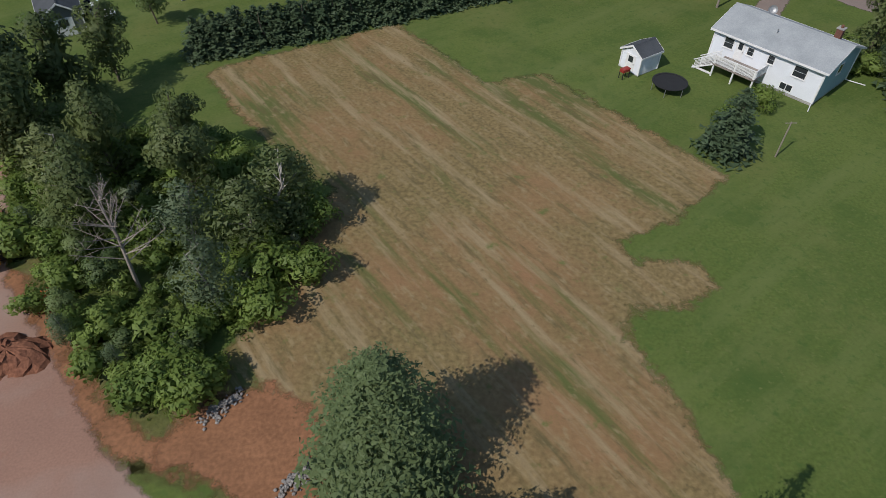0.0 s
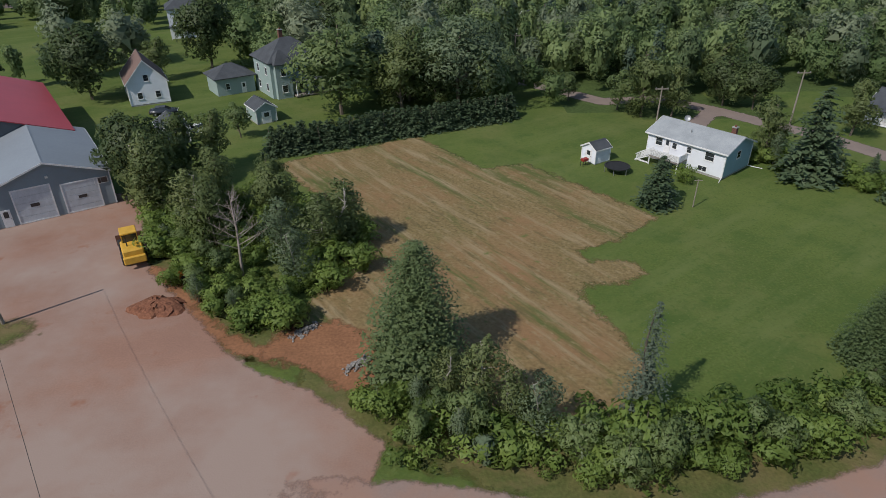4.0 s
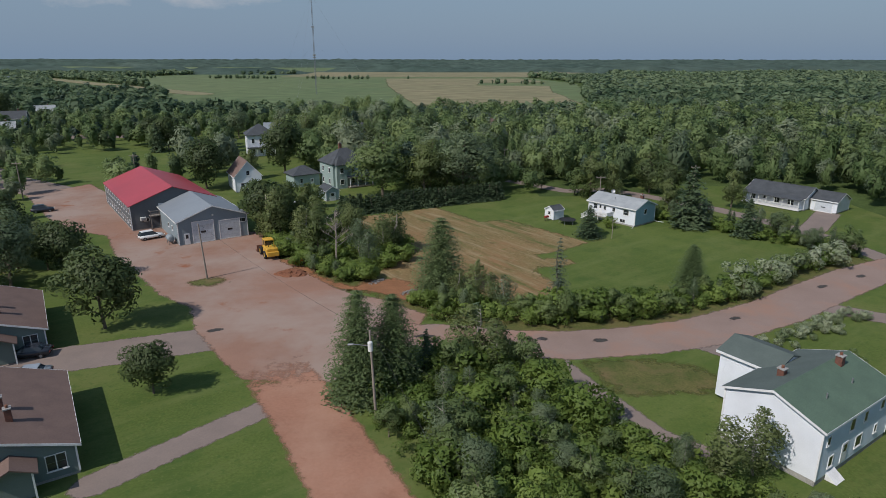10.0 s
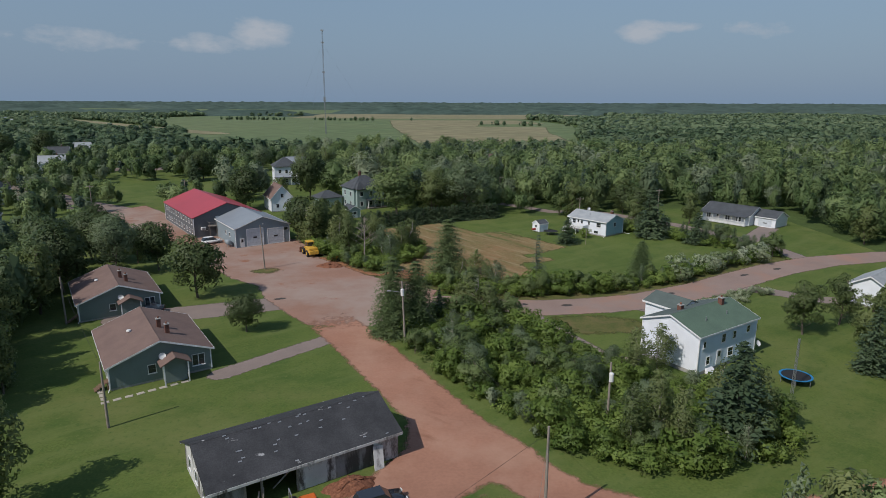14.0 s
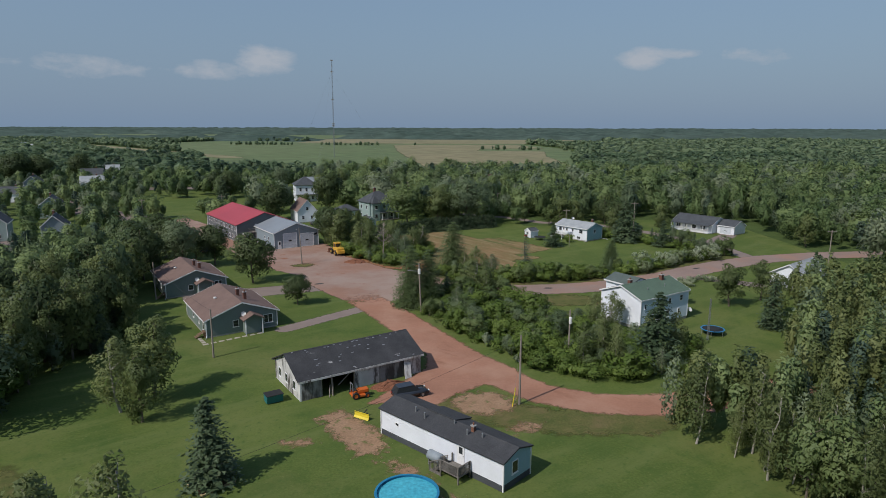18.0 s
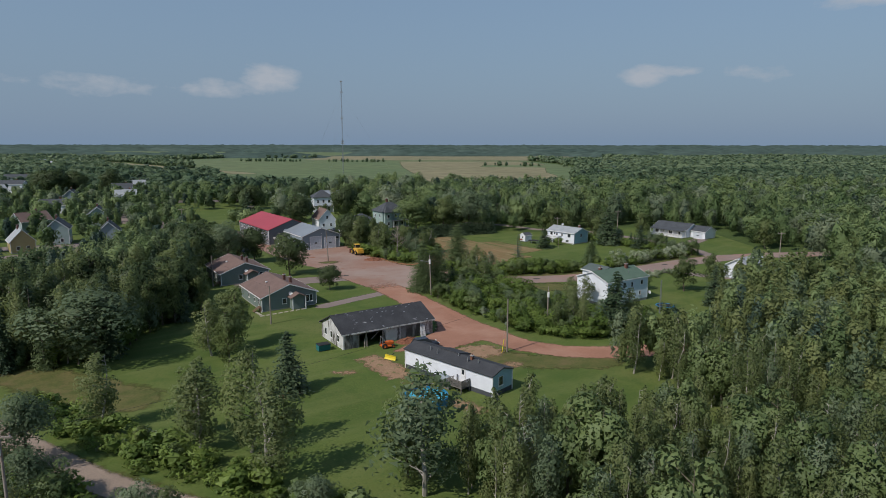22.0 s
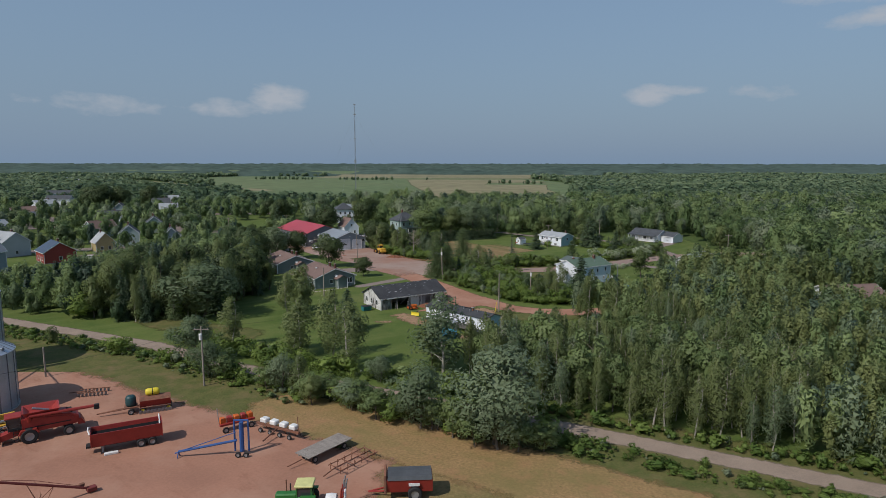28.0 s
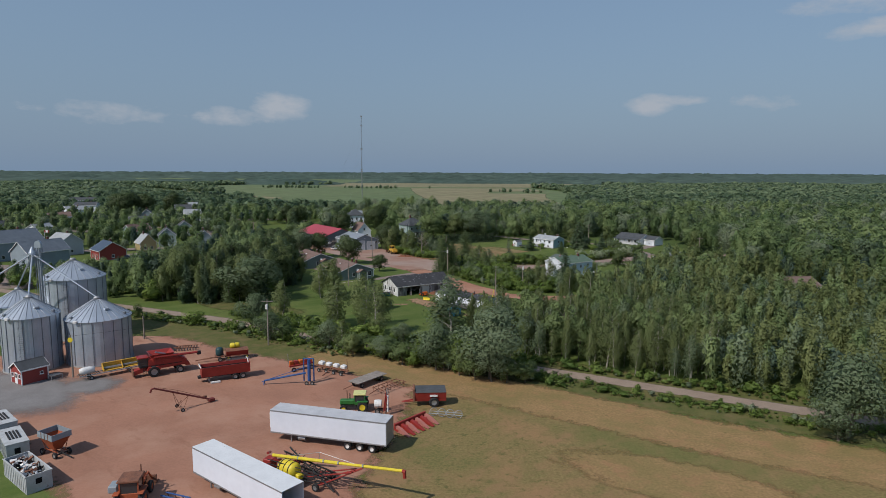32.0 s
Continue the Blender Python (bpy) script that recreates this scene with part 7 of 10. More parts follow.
p, rng = scatter(lambda q: np.minimum(f_near(q), q[:, 0] + 30), (-40, 300, -230, 215), 5.6, 41)
h = rng.uniform(6.5, 14.0, len(p))
near = (p[:, 1] < 90) & (p[:, 0] < 110)
for sel, n, s in ((near, 900, 0.034), (~near, 300, 0.056)):
    woods("eastern_wood", "broad mixed wood east of the houses", {"mass": 5, "darkmass": 1.1, "palemass": 2.2, "tallmass": 2.6, "spire": 0.7}, p[sel], h[sel], rng, n, s, 1.05, "woods")
p, rng = scatter(lambda q: np.minimum(f_near(q), -30 - q[:, 0]), (-440, -25, -230, 215), 7.2, 42, pad=1.6)
h = np.where(p[:, 0] < -112, rng.uniform(4.6, 10.5, len(p)), rng.uniform(8.5, 15.0, len(p)))
keep = (p[:, 0] > -112) | (rng.random(len(p)) < 0.82)
p, h = p[keep], h[keep]
near = p[:, 0] > -112
for sel, n, s in ((near, 900, 0.034), (~near, 400, 0.050)):
    woods("town_trees", "leafy garden trees and spruces around the town houses", {"mass": 4, "darkmass": 3.6, "palemass": 1.2, "tallmass": 1.5, "spire": 0.8}, p[sel], h[sel], rng, n, s, 1.1, "trees")


def f_mid(p):
    d = wedge(p)
    for o in FIELDS:
        d = np.minimum(d, -o(p))
    return d


sheet("wood_floor", lambda q: np.minimum(f_near(q), q[:, 0] + 14), (-30, 270, -230, 215), M_FLOOR, 0.004, 4.0, 0.0, "shaded undergrowth on the floor of the wood", "wood floor")
sheet("far_wood_floor", f_mid, (-1100, 1100, 215, 1150), M_FLOOR, 0.2, 12.0, 0.0, "shaded floor of the distant woods", "wood floor")
p, rng = scatter(f_mid, (-660, 660, 215, 450), 7.0, 43, pad=0)
p = p[(p[:, 0] > -140) | (rng.random(len(p)) < 0.75)]
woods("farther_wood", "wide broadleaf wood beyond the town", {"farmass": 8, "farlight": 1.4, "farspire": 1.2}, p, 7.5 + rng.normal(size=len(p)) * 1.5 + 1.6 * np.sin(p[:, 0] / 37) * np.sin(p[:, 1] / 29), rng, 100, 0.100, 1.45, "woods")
p, rng = scatter(f_mid, (-1100, 1100, 450, 1150), 11.0, 45, pad=0)
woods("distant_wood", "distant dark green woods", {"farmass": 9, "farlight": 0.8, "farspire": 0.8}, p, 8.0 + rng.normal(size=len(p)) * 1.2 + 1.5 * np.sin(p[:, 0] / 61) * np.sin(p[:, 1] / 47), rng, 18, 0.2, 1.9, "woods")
o = sheet("horizon_wood", f_mid, (-4500, 4500, 1100, 5100), M_CANOPY_HAZE, 9.0, 34.0, 0.0, "woods on the horizon", "woods")
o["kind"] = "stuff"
z = np.empty(len(o.data.vertices) * 3, np.float32)
o.data.vertices.foreach_get("co", z)
z = z.reshape(-1, 3)
rng = np.random.default_rng(47)
z[:, 2] += rng.normal(size=len(z)) * 3.4 + 2.5 * np.sin(z[:, 0] / 170) * np.sin(z[:, 1] / 130)
e = np.empty(len(z), np.float32)
o.data.attributes["edge"].data.foreach_get("value", e)
z[:, 2] *= np.clip(np.minimum(e, z[:, 1] - 1101) / 30, 0, 1)
z[:, :2] += rng.normal(size=(len(z), 2)) * 5
o.data.vertices.foreach_set("co", z.ravel())
for x0, y0, x1, y1 in ((-520, 930, -60, 870), (10, 700, 140, 680)):
    t = np.linspace(0, 1, int(math.hypot(x1 - x0, y1 - y0) / 6))
    keep = (np.sin(t * 17 + x0) + 0.6 * np.sin(t * 41) > -0.25)
    p = np.column_stack([x0 + (x1 - x0) * t, y0 + (y1 - y0) * t])[keep] + rng.normal(size=(keep.sum(), 2)) * 2.5
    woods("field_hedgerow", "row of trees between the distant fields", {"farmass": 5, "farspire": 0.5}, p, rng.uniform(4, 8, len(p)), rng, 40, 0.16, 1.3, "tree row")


# ---------- poles ----------
def utility_pole(x, y, h, label, extras=(), turn=0.0, lean=(0, 0)):
    e = thing("utility_pole", label, "pole", pose(x, y, 0, lean[0], lean[1], turn))
    part("pole", rods([((0, 0, -0.2), (0, 0, h))], 0.15, 0.10, 10), M_POLE, e)
    if "arm" in extras:
        part("crossarm", boxed(-1.1, 1.1, -0.06, 0.06, h - 0.5, h - 0.36), M_POLE, e)
        for u in (-0.95, 0.0, 0.95):
            part("insulator", lathe([(0.05, h - 0.36), (0.06, h - 0.28), (0.03, h - 0.2), (0, h - 0.2)], 8), M_STEEL, e).location.x = u
    if "can" in extras:
        part("transformer", lathe([(0, h - 1.9), (0.24, h - 1.9), (0.24, h - 1.05), (0.18, h - 0.98), (0, h - 0.96)], 14), M_PLASTIC, e).location.y = -0.4
    if "lamp" in extras:
        part("lamp_arm", rods([((0, 0, h - 1.6), (-1.6, -0.3, h - 1.2))], 0.04), M_STEEL, e)
        part("lamp_head", boxed(-2.1, -1.55, -0.42, -0.18, h - 1.28, h - 1.14, 0.03), M_STEEL, e)
    return e


utility_pole(-76.3, -29.1, 9.0, "leaning wooden utility pole on a grass island", (), 0, (2, -2))
utility_pole(-46.7, -68.7, 9.0, "utility pole with street lamp and transformer", ("can", "lamp"), 0, (0, -2))
hp = utility_pole(-34.1, -107.4, 8.8, "wooden utility pole with a yellow guy guard", ())
part("guy_guard", rods([((-0.9, -0.6, 0.0), (-0.55, -0.4, 2.3))], 0.06), M_BYELLOW, hp)
part("guy_wire", rods([((-0.9, -0.6, 0.0), (0, 0, 7.8))], 0.012, None, 4), M_STEEL, hp)
utility_pole(-82.7, -154.3, 9.2, "utility pole with transformers beside the farm yard", ("can", "arm"))
utility_pole(-76.4, -91.4, 7.3, "bare wooden pole beside the cottage", ())
utility_pole(-24.8, -91.9, 7.2, "utility pole with transformer in the scrub", ("can",))
utility_pole(-98.0, -60.5, 7.4, "bare wooden pole behind the cottages", ())
utility_pole(-1.1, 22.3, 6.6, "utility pole behind the bungalow", ("arm",))
utility_pole(-109.6, -173.9, 7.2, "plain pole with a yellow sign by the grain bins", ())
utility_pole(-20, 56, 8.5, "utility pole along the back lane", ("arm",))
utility_pole(-118.5, 42, 9.0, "utility pole near the hall", ("arm",))
utility_pole(-141, 30, 9.0, "utility pole near the car park", ("arm",))
utility_pole(21.0, 22.1, 9.0, "utility pole along the back lane", ("arm",))
utility_pole(52.5, -30, 8.5, "utility pole along the road", ("arm",))
wire = thing("power_line", "dark slack power line between the poles", "cable")
def span(a, b, sag=0.7, r=0.014):
    """A sagging cable: one bent tube."""
    a, b = Vector(a), Vector(b)
    side = Vector((b.y - a.y, a.x - b.x, 0)).normalized() * r
    up = Vector((0, 0, r))
    bm = bmesh.new()
    rings = []
    for i in range(9):
        c = a.lerp(b, i / 8) - Vector((0, 0, sag * 4 * (i / 8) * (1 - i / 8)))
        rings.append([bm.verts.new(c + d) for d in (side, up, -side, -up)])
    for p, q in zip(rings, rings[1:]):
        for i in range(4):
            bm.faces.new((p[i], p[(i + 1) % 4], q[(i + 1) % 4], q[i]))
    part("span", bm, M_BLACK, wire)


span((-76.3, -29.4, 8.8), (-46.7, -68.7, 8.6))
span((-46.7, -68.7, 8.6), (-34.1, -107.4, 8.4))
span((-46.7, -68.7, 8.0), (-24.8, -91.9, 6.9))
span((-34.1, -107.4, 8.3), (-82.7, -154.3, 8.8), 1.2)
span((-82.7, -154.3, 8.8), (-109.6, -173.9, 7.0))
span((-76.4, -91.4, 7.1), (-98.0, -60.5, 7.2))
cl = thing("clothesline_pole", "bare clothesline pole on the lawn", "pole", pose(-6.5, -7.7, 0))
part("pole", rods([((0, 0, -0.1), (0, 0, 3.6))], 0.07, 0.06), M_POLE, cl)
part("arm", rods([((-0.5, 0, 3.5), (0.5, 0, 3.5))], 0.035), M_POLE, cl)

# the radio mast
mast = thing("radio_mast", "tall guyed lattice radio mast", "mast", pose(-145, 471, 0))
bm = bmesh.new()
for i in range(3):
    a = i * 2.094
    rod(bm, (0.6 * math.cos(a), 0.6 * math.sin(a), 0), (0.5 * math.cos(a), 0.5 * math.sin(a), 97), 0.13, 0.11, 5)
for k in range(48):
    for i in range(3):
        a, b = i * 2.094, (i + 1) * 2.094
        rod(bm, (0.6 * math.cos(a), 0.6 * math.sin(a), k * 2.0), (0.6 * math.cos(b), 0.6 * math.sin(b), k * 2.0 + 2.0), 0.07, None, 3)
part("lattice", bm, M_STEEL, mast)
for z in (32, 34, 58, 85, 96):
    part("antenna", boxed(-1.4, 1.4, -0.15, 0.15, z, z + 1.2), M_STEEL, mast)
for i in range(3):
    for z in (45, 85):
        a = i * 2.094 + 0.4
        part("guy_wire", rods([((0, 0, z), (55 * math.cos(a), 55 * math.sin(a), 0))], 0.03, None, 3), M_STEEL, mast)


# ---------- vehicles ----------
def wheel(parent, x, y, r, w, rim=None, tyre=None, axis="y"):
    wl = part("wheel", lathe([(r * 0.55, -w / 2), (r * 0.9, -w / 2), (r, -w * 0.32), (r, w * 0.32), (r * 0.9, w / 2), (r * 0.55, w / 2)], 18), tyre or M_BLACK, parent)
    wl.matrix_basis = pose(x, y, r, 90, 0, 0)
    part("rim", lathe([(0, -w * 0.3), (r * 0.57, -w * 0.42), (r * 0.57, w * 0.42), (0, w * 0.3)], 14), rim or M_STEEL, wl)
    return wl


def car(x, y, turn, paint, label, suv=False):
    c = thing("car", label, "car", pose(x, y, 0, 0, 0, turn))
    h, L = (1.68, 4.5) if suv else (1.42, 4.6)
    o = [(-L / 2, 0.35), (-L / 2, 0.85), (-L / 2 + 0.15, 1.0), (L / 2 - 1.0, 0.92), (L / 2 - 0.08, 0.75), (L / 2, 0.35)]
    bm = prism(bmesh.new(), o, -0.9, 0.9, "y")
    bmesh.ops.bevel(bm, geom=list(bm.edges), offset=0.07, segments=2, affect="EDGES")
    part("body", bm, paint, c, smooth=True)
    bm = bmesh.new()
    rear = -L / 2 + (0.2 if suv else 0.75)
    lo = [bm.verts.new((a, s * 0.82, 0.93)) for a, s in ((rear - 0.12, -1), (L / 2 - 1.15, -1), (L / 2 - 1.15, 1), (rear - 0.12, 1))]
    up = [bm.verts.new((a, s * 0.66, h - 0.06)) for a, s in ((rear + 0.3, -1), (L / 2 - 1.95, -1), (L / 2 - 1.95, 1), (rear + 0.3, 1))]
    for i in range(4):
        bm.faces.new((lo[i], lo[(i + 1) % 4], up[(i + 1) % 4], up[i]))
    bm.faces.new(up)
    part("window_glass", bm, M_GLASS, c)
    part("roof", boxed(rear + 0.28, L / 2 - 1.93, -0.68, 0.68, h - 0.07, h, 0.03), paint, c)
    for sx in (-1, 1):
        for sy in (-1, 1):
            wheel(c, sx * L * 0.30, sy * 0.82, 0.33, 0.22)
            part("headlight" if sx > 0 else "tail_light", boxed(sx * L / 2 - 0.05, sx * L / 2 + 0.02, sy * 0.65 - 0.17, sy * 0.65 + 0.17, 0.62, 0.78), M_PLASTIC if sx > 0 else M_MRED, c)
    return c


car(-94.6, -6.2, 40, M_CARWHITE, "white hatchback parked beside the garage", True)
car(-87.8, -55.5, 195, M_CARDARK, "dark car parked on the cottage driveway")
car(-84.8, -60.8, 195, M_CARSILVER, "silver car parked on the cottage driveway")
car(-104.5, -14.5, 70, M_CARDARK, "dark car parked under the trees", True)
car(-128.0, 16.0, 30, M_CARDARK, "dark pickup parked by the street", True)
car(-47.4, -104.9, 25, M_CARDARK, "black car parked behind the mobile home", True)
car(-170, -36, 20, M_CARDARK, "dark car by the red house")
car(-167, -33, 20, M_CARWHITE, "white car by the red house")
car(-83.5, 31.5, 15, M_CARDARK, "dark blue car parked behind the dark shed")
car(-25, 76, 40, M_CARWHITE, "white car parked in the back lane")
pk = thing("pickup_truck", "old white pickup truck with open bed by the hedge", "truck", pose(-74.6, 20.8, 0, 0, 0, -35))
part("chassis", boxed(-2.6, 2.5, -0.85, 0.85, 0.45, 0.75, 0.05), M_CARDARK, pk)
part("bonnet", boxed(1.1, 2.6, -0.9, 0.9, 0.7, 1.15, 0.08), M_CARWHITE, pk)
part("cab", boxed(-0.4, 1.1, -0.88, 0.88, 0.7, 1.25, 0.05), M_CARWHITE, pk)
bm = bmesh.new()
lo = [bm.verts.new(v) for v in ((-0.4, -0.82, 1.25), (1.05, -0.82, 1.25), (1.05, 0.82, 1.25), (-0.4, 0.82, 1.25))]
up = [bm.verts.new(v) for v in ((-0.25, -0.7, 1.72), (0.6, -0.7, 1.72), (0.6, 0.7, 1.72), (-0.25, 0.7, 1.72))]
for i in range(4):
    bm.faces.new((lo[i], lo[(i + 1) % 4], up[(i + 1) % 4], up[i]))
part("window_glass", bm, M_GLASS, pk)
part("roof", boxed(-0.28, 0.62, -0.72, 0.72, 1.71, 1.78, 0.02), M_CARWHITE, pk)
part("bed", boxed(-2.6, -0.45, -0.9, 0.9, 0.7, 0.8), M_CARDARK, pk)
for a in ((-2.6, -0.45, -0.92, -0.84), (-2.6, -0.45, 0.84, 0.92), (-2.66, -2.58, -0.92, 0.92)):
    part("bed_side", boxed(*a, 0.7, 1.2), M_CARDARK, pk)
for sx in (-1.6, 1.7):
    for sy in (-0.82, 0.82):
        wheel(pk, sx, sy, 0.38, 0.25)

# yellow wheel loader
ld = thing("wheel_loader", "yellow wheel loader with cab parked in the gravel yard", "loader", pose(-69.6, -17.2, 0, 0, 0, 118))
part("rear_body", boxed(-3.0, -0.4, -1.0, 1.0, 0.9, 2.1, 0.12), M_YELLOW, ld)
part("counterweight", boxed(-3.35, -3.0, -1.05, 1.05, 0.7, 1.5, 0.08), M_YELLOW, ld)
part("front_frame", boxed(-0.3, 1.6, -0.6, 0.6, 0.8, 1.6, 0.08), M_YELLOW, ld)
cb = part("cab", boxed(-1.0, 0.5, -0.75, 0.75, 1.6, 1.95, 0.03), M_YELLOW, ld)
part("cab_glass", boxed(-0.95, 0.45, -0.7, 0.7, 1.95, 2.95), M_GLASS, cb)
part("cab_roof", boxed(-1.1, 0.6, -0.8, 0.8, 2.95, 3.15, 0.05), M_YELLOW, cb)
for x in (-0.98, 0.48):
    for y in (-0.73, 0.73):
        part("cab_post", boxed(x - 0.04, x + 0.04, y - 0.04, y + 0.04, 1.95, 2.95), M_YELLOW, cb)
part("exhaust", rods([((-1.9, 0.4, 2.1), (-1.9, 0.4, 2.9))], 0.06), M_BLACK, ld)
part("boom", rods([((1.2, -0.45, 1.7), (3.0, -0.45, 0.7)), ((1.2, 0.45, 1.7), (3.0, 0.45, 0.7))], 0.14), M_YELLOW, ld)
bm = prism(bmesh.new(), [(2.9, 0.05), (4.1, 0.05), (4.15, 0.15), (3.2, 0.25), (3.1, 1.2), (2.9, 1.25)], -1.3, 1.3, "y")
part("bucket", bm, M_RUST, ld)
for sx in (-1.7, 1.3):
    for sy in (-0.95, 0.95):
        wheel(ld, sx, sy, 0.72, 0.5, M_YELLOW)
mw = thing("ride_on_mower", "small orange ride-on mower in the weeds", "mower", pose(-63.3, -22.4, 0, 0, 0, 60))
part("deck", boxed(-0.5, 0.6, -0.5, 0.5, 0.15, 0.35, 0.05), M_BLACK, mw)
part("bonnet", boxed(0.1, 0.85, -0.3, 0.3, 0.35, 0.8, 0.08), M_ORANGE, mw)
part("seat", boxed(-0.6, -0.15, -0.25, 0.25, 0.55, 0.7, 0.04), M_BLACK, mw)
part("body", boxed(-0.75, 0.1, -0.4, 0.4, 0.3, 0.55, 0.05), M_ORANGE, mw)
for sx, r in ((-0.5, 0.28), (0.6, 0.2)):
    for sy in (-0.45, 0.45):
        wheel(mw, sx, sy, r, 0.16)


def trampoline(x, y, r, rim, label):
    t = thing("trampoline", label, "trampoline", pose(x, y, 0))
    part("mat", lathe([(0, 0.86), (r * 0.88, 0.88)], 32), M_BLACK, t)
    part("rim", lathe([(r * 0.88, 0.87), (r, 0.87), (r, 0.93), (r * 0.88, 0.93), (r * 0.88, 0.87)], 32), rim, t)
    for i in range(6):
        a = i * 1.047
        part("leg", rods([((r * .97 * math.cos(a), r * .97 * math.sin(a), 0), (r * .97 * math.cos(a), r * .97 * math.sin(a), 0.88))], 0.035), M_STEEL, t)


trampoline(-12.7, 3.6, 1.75, M_BLACK, "round black trampoline on the lawn")
trampoline(0.9, -81.7, 1.85, M_POOLRIM, "round trampoline with blue rim on the lawn")
lt = thing("lattice_pole", "thin lattice pole beside the trampoline", "pole", pose(-1.2, -84.7, 0))
bm = bmesh.new()
for i in range(3):
    a = i * 2.094
    rod(bm, (0.18 * math.cos(a), 0.18 * math.sin(a), 0), (0.1 * math.cos(a), 0.1 * math.sin(a), 6.8), 0.03, None, 5)
for k in range(16):
    for i in range(3):
        a, b = i * 2.094, (i + 1) * 2.094
        rod(bm, (0.15 * math.cos(a), 0.15 * math.sin(a), k * 0.42), (0.15 * math.cos(b), 0.15 * math.sin(b), k * 0.42 + 0.42), 0.018, None, 3)
part("lattice", bm, M_STEEL, lt)

utility_pole(-109.1, -150.2, 4.8, "short dark post behind the grain bins", ())
# swing set by the shed, rock piles, earth heap
sw = thing("barbecue_cart", "red barbecue and garden clutter before the shed", "barbecue", pose(-16.6, 6.0, 0, 0, 0, 30))
part("body", boxed(-0.5, 0.5, -0.3, 0.3, 0.7, 1.1, 0.06), M_MRED, sw)
for x in (-0.45, 0.45):
    for y in (-0.25, 0.25):
        part("leg", boxed(x - 0.03, x + 0.03, y - 0.03, y + 0.03, 0, 0.7), M_BLACK, sw)
random.seed(4)


def stone_mesh(seed):
    rng = np.random.default_rng(seed)
    bm = bmesh.new()
    bmesh.ops.create_icosphere(bm, subdivisions=1, radius=0.5)
    for v in bm.verts:
        v.co *= rng.uniform(0.7, 1.15)
        v.co.z *= 0.7
    me = bpy.data.meshes.new("stone")
    bm.to_mesh(me)
    bm.free()
    me.materials.append(M_STONE)
    return me


M_STONE = surface("field_stone", (0.25, 0.235, 0.22), (0.17, 0.155, 0.145), 1.2, 0.9, 0.3, 8, spread=0.3, where="obj")
STONES = [stone_mesh(i) for i in range(4)]
for x, y, turn, nm in ((-49.6, -31.1, 47, "long grey stone pile at the field entrance"), (-44.5, -35.6, 43, "long grey stone pile at the field corner")):
    pile = thing("stone_pile", nm, "stone pile", pose(x, y, 0, 0, 0, turn))
    for i in range(150):
        o = new("stone", STONES[i % 4])
        o.parent = pile
        u, v, t, q = max(-1, min(1, random.gauss(0, 0.45))), max(-1, min(1, random.gauss(0, 0.42))), random.uniform(0, 6.28), random.uniform(0.14, 0.30)
        o.matrix_basis = Matrix.Translation((u * 1.5, v * 0.6, 0.05 + 0.32 * random.random() * (1 - abs(v)) * (1 - abs(u) * 0.7))) @ Matrix.Rotation(t, 4, "Z") @ Matrix.Scale(q, 4)


def heap(x, y, r, h, mat, label, seed, long=1.0, turn=0.0):
    """A crumbling heap: rings of a low cone, pushed about."""
    rng = np.random.default_rng(seed)
    bm = lathe([(r, -0.03), (r * 0.88, h * 0.16), (r * 0.72, h * 0.4), (r * 0.55, h * 0.66), (r * 0.4, h * 0.82), (r * 0.22, h * 0.95), (0, h)], 30)
    for v in bm.verts:
        a = math.atan2(v.co.y, v.co.x)
        k = 1 + 0.16 * math.sin(2 * a + seed) + 0.09 * math.sin(5 * a + 2 * seed)
        v.co.x *= k * long
        v.co.y *= k
        if v.co.z > 0.0:
            v.co += Vector(rng.normal(size=3) * np.array((0.09, 0.09, 0.06)))
    tagged(part("earth_mound", bm, mat, None), label, "heap").matrix_basis = pose(x, y, 0, 0, 0, turn)


M_EARTH = surface("crumbled_red_earth", (0.235, 0.105, 0.062), (0.150, 0.066, 0.042), 1.6, 0.95, 0.9, 5.0, where="obj", spec=0.1, grain=0.3)
heap(-63.6, -27.0, 2.0, 0.75, M_EARTH, "low crumbling heap of red earth", 3, 1.25, 20)
heap(-50.2, -101.9, 1.4, 0.7, M_EARTH, "low heap of red earth by the barn", 4, 1.9, 35)


# ---------- farm yard: grain bins ----------
# dark steel; on the roof ribs the tone stands in for their shadow side
M_RIB = surface("dark_steel_rib_shade", (0.22, 0.25, 0.28), (0.17, 0.19, 0.22), 0.5, 0.5, 0.0, 6, metal=0.3, where="obj", grain=0.05)


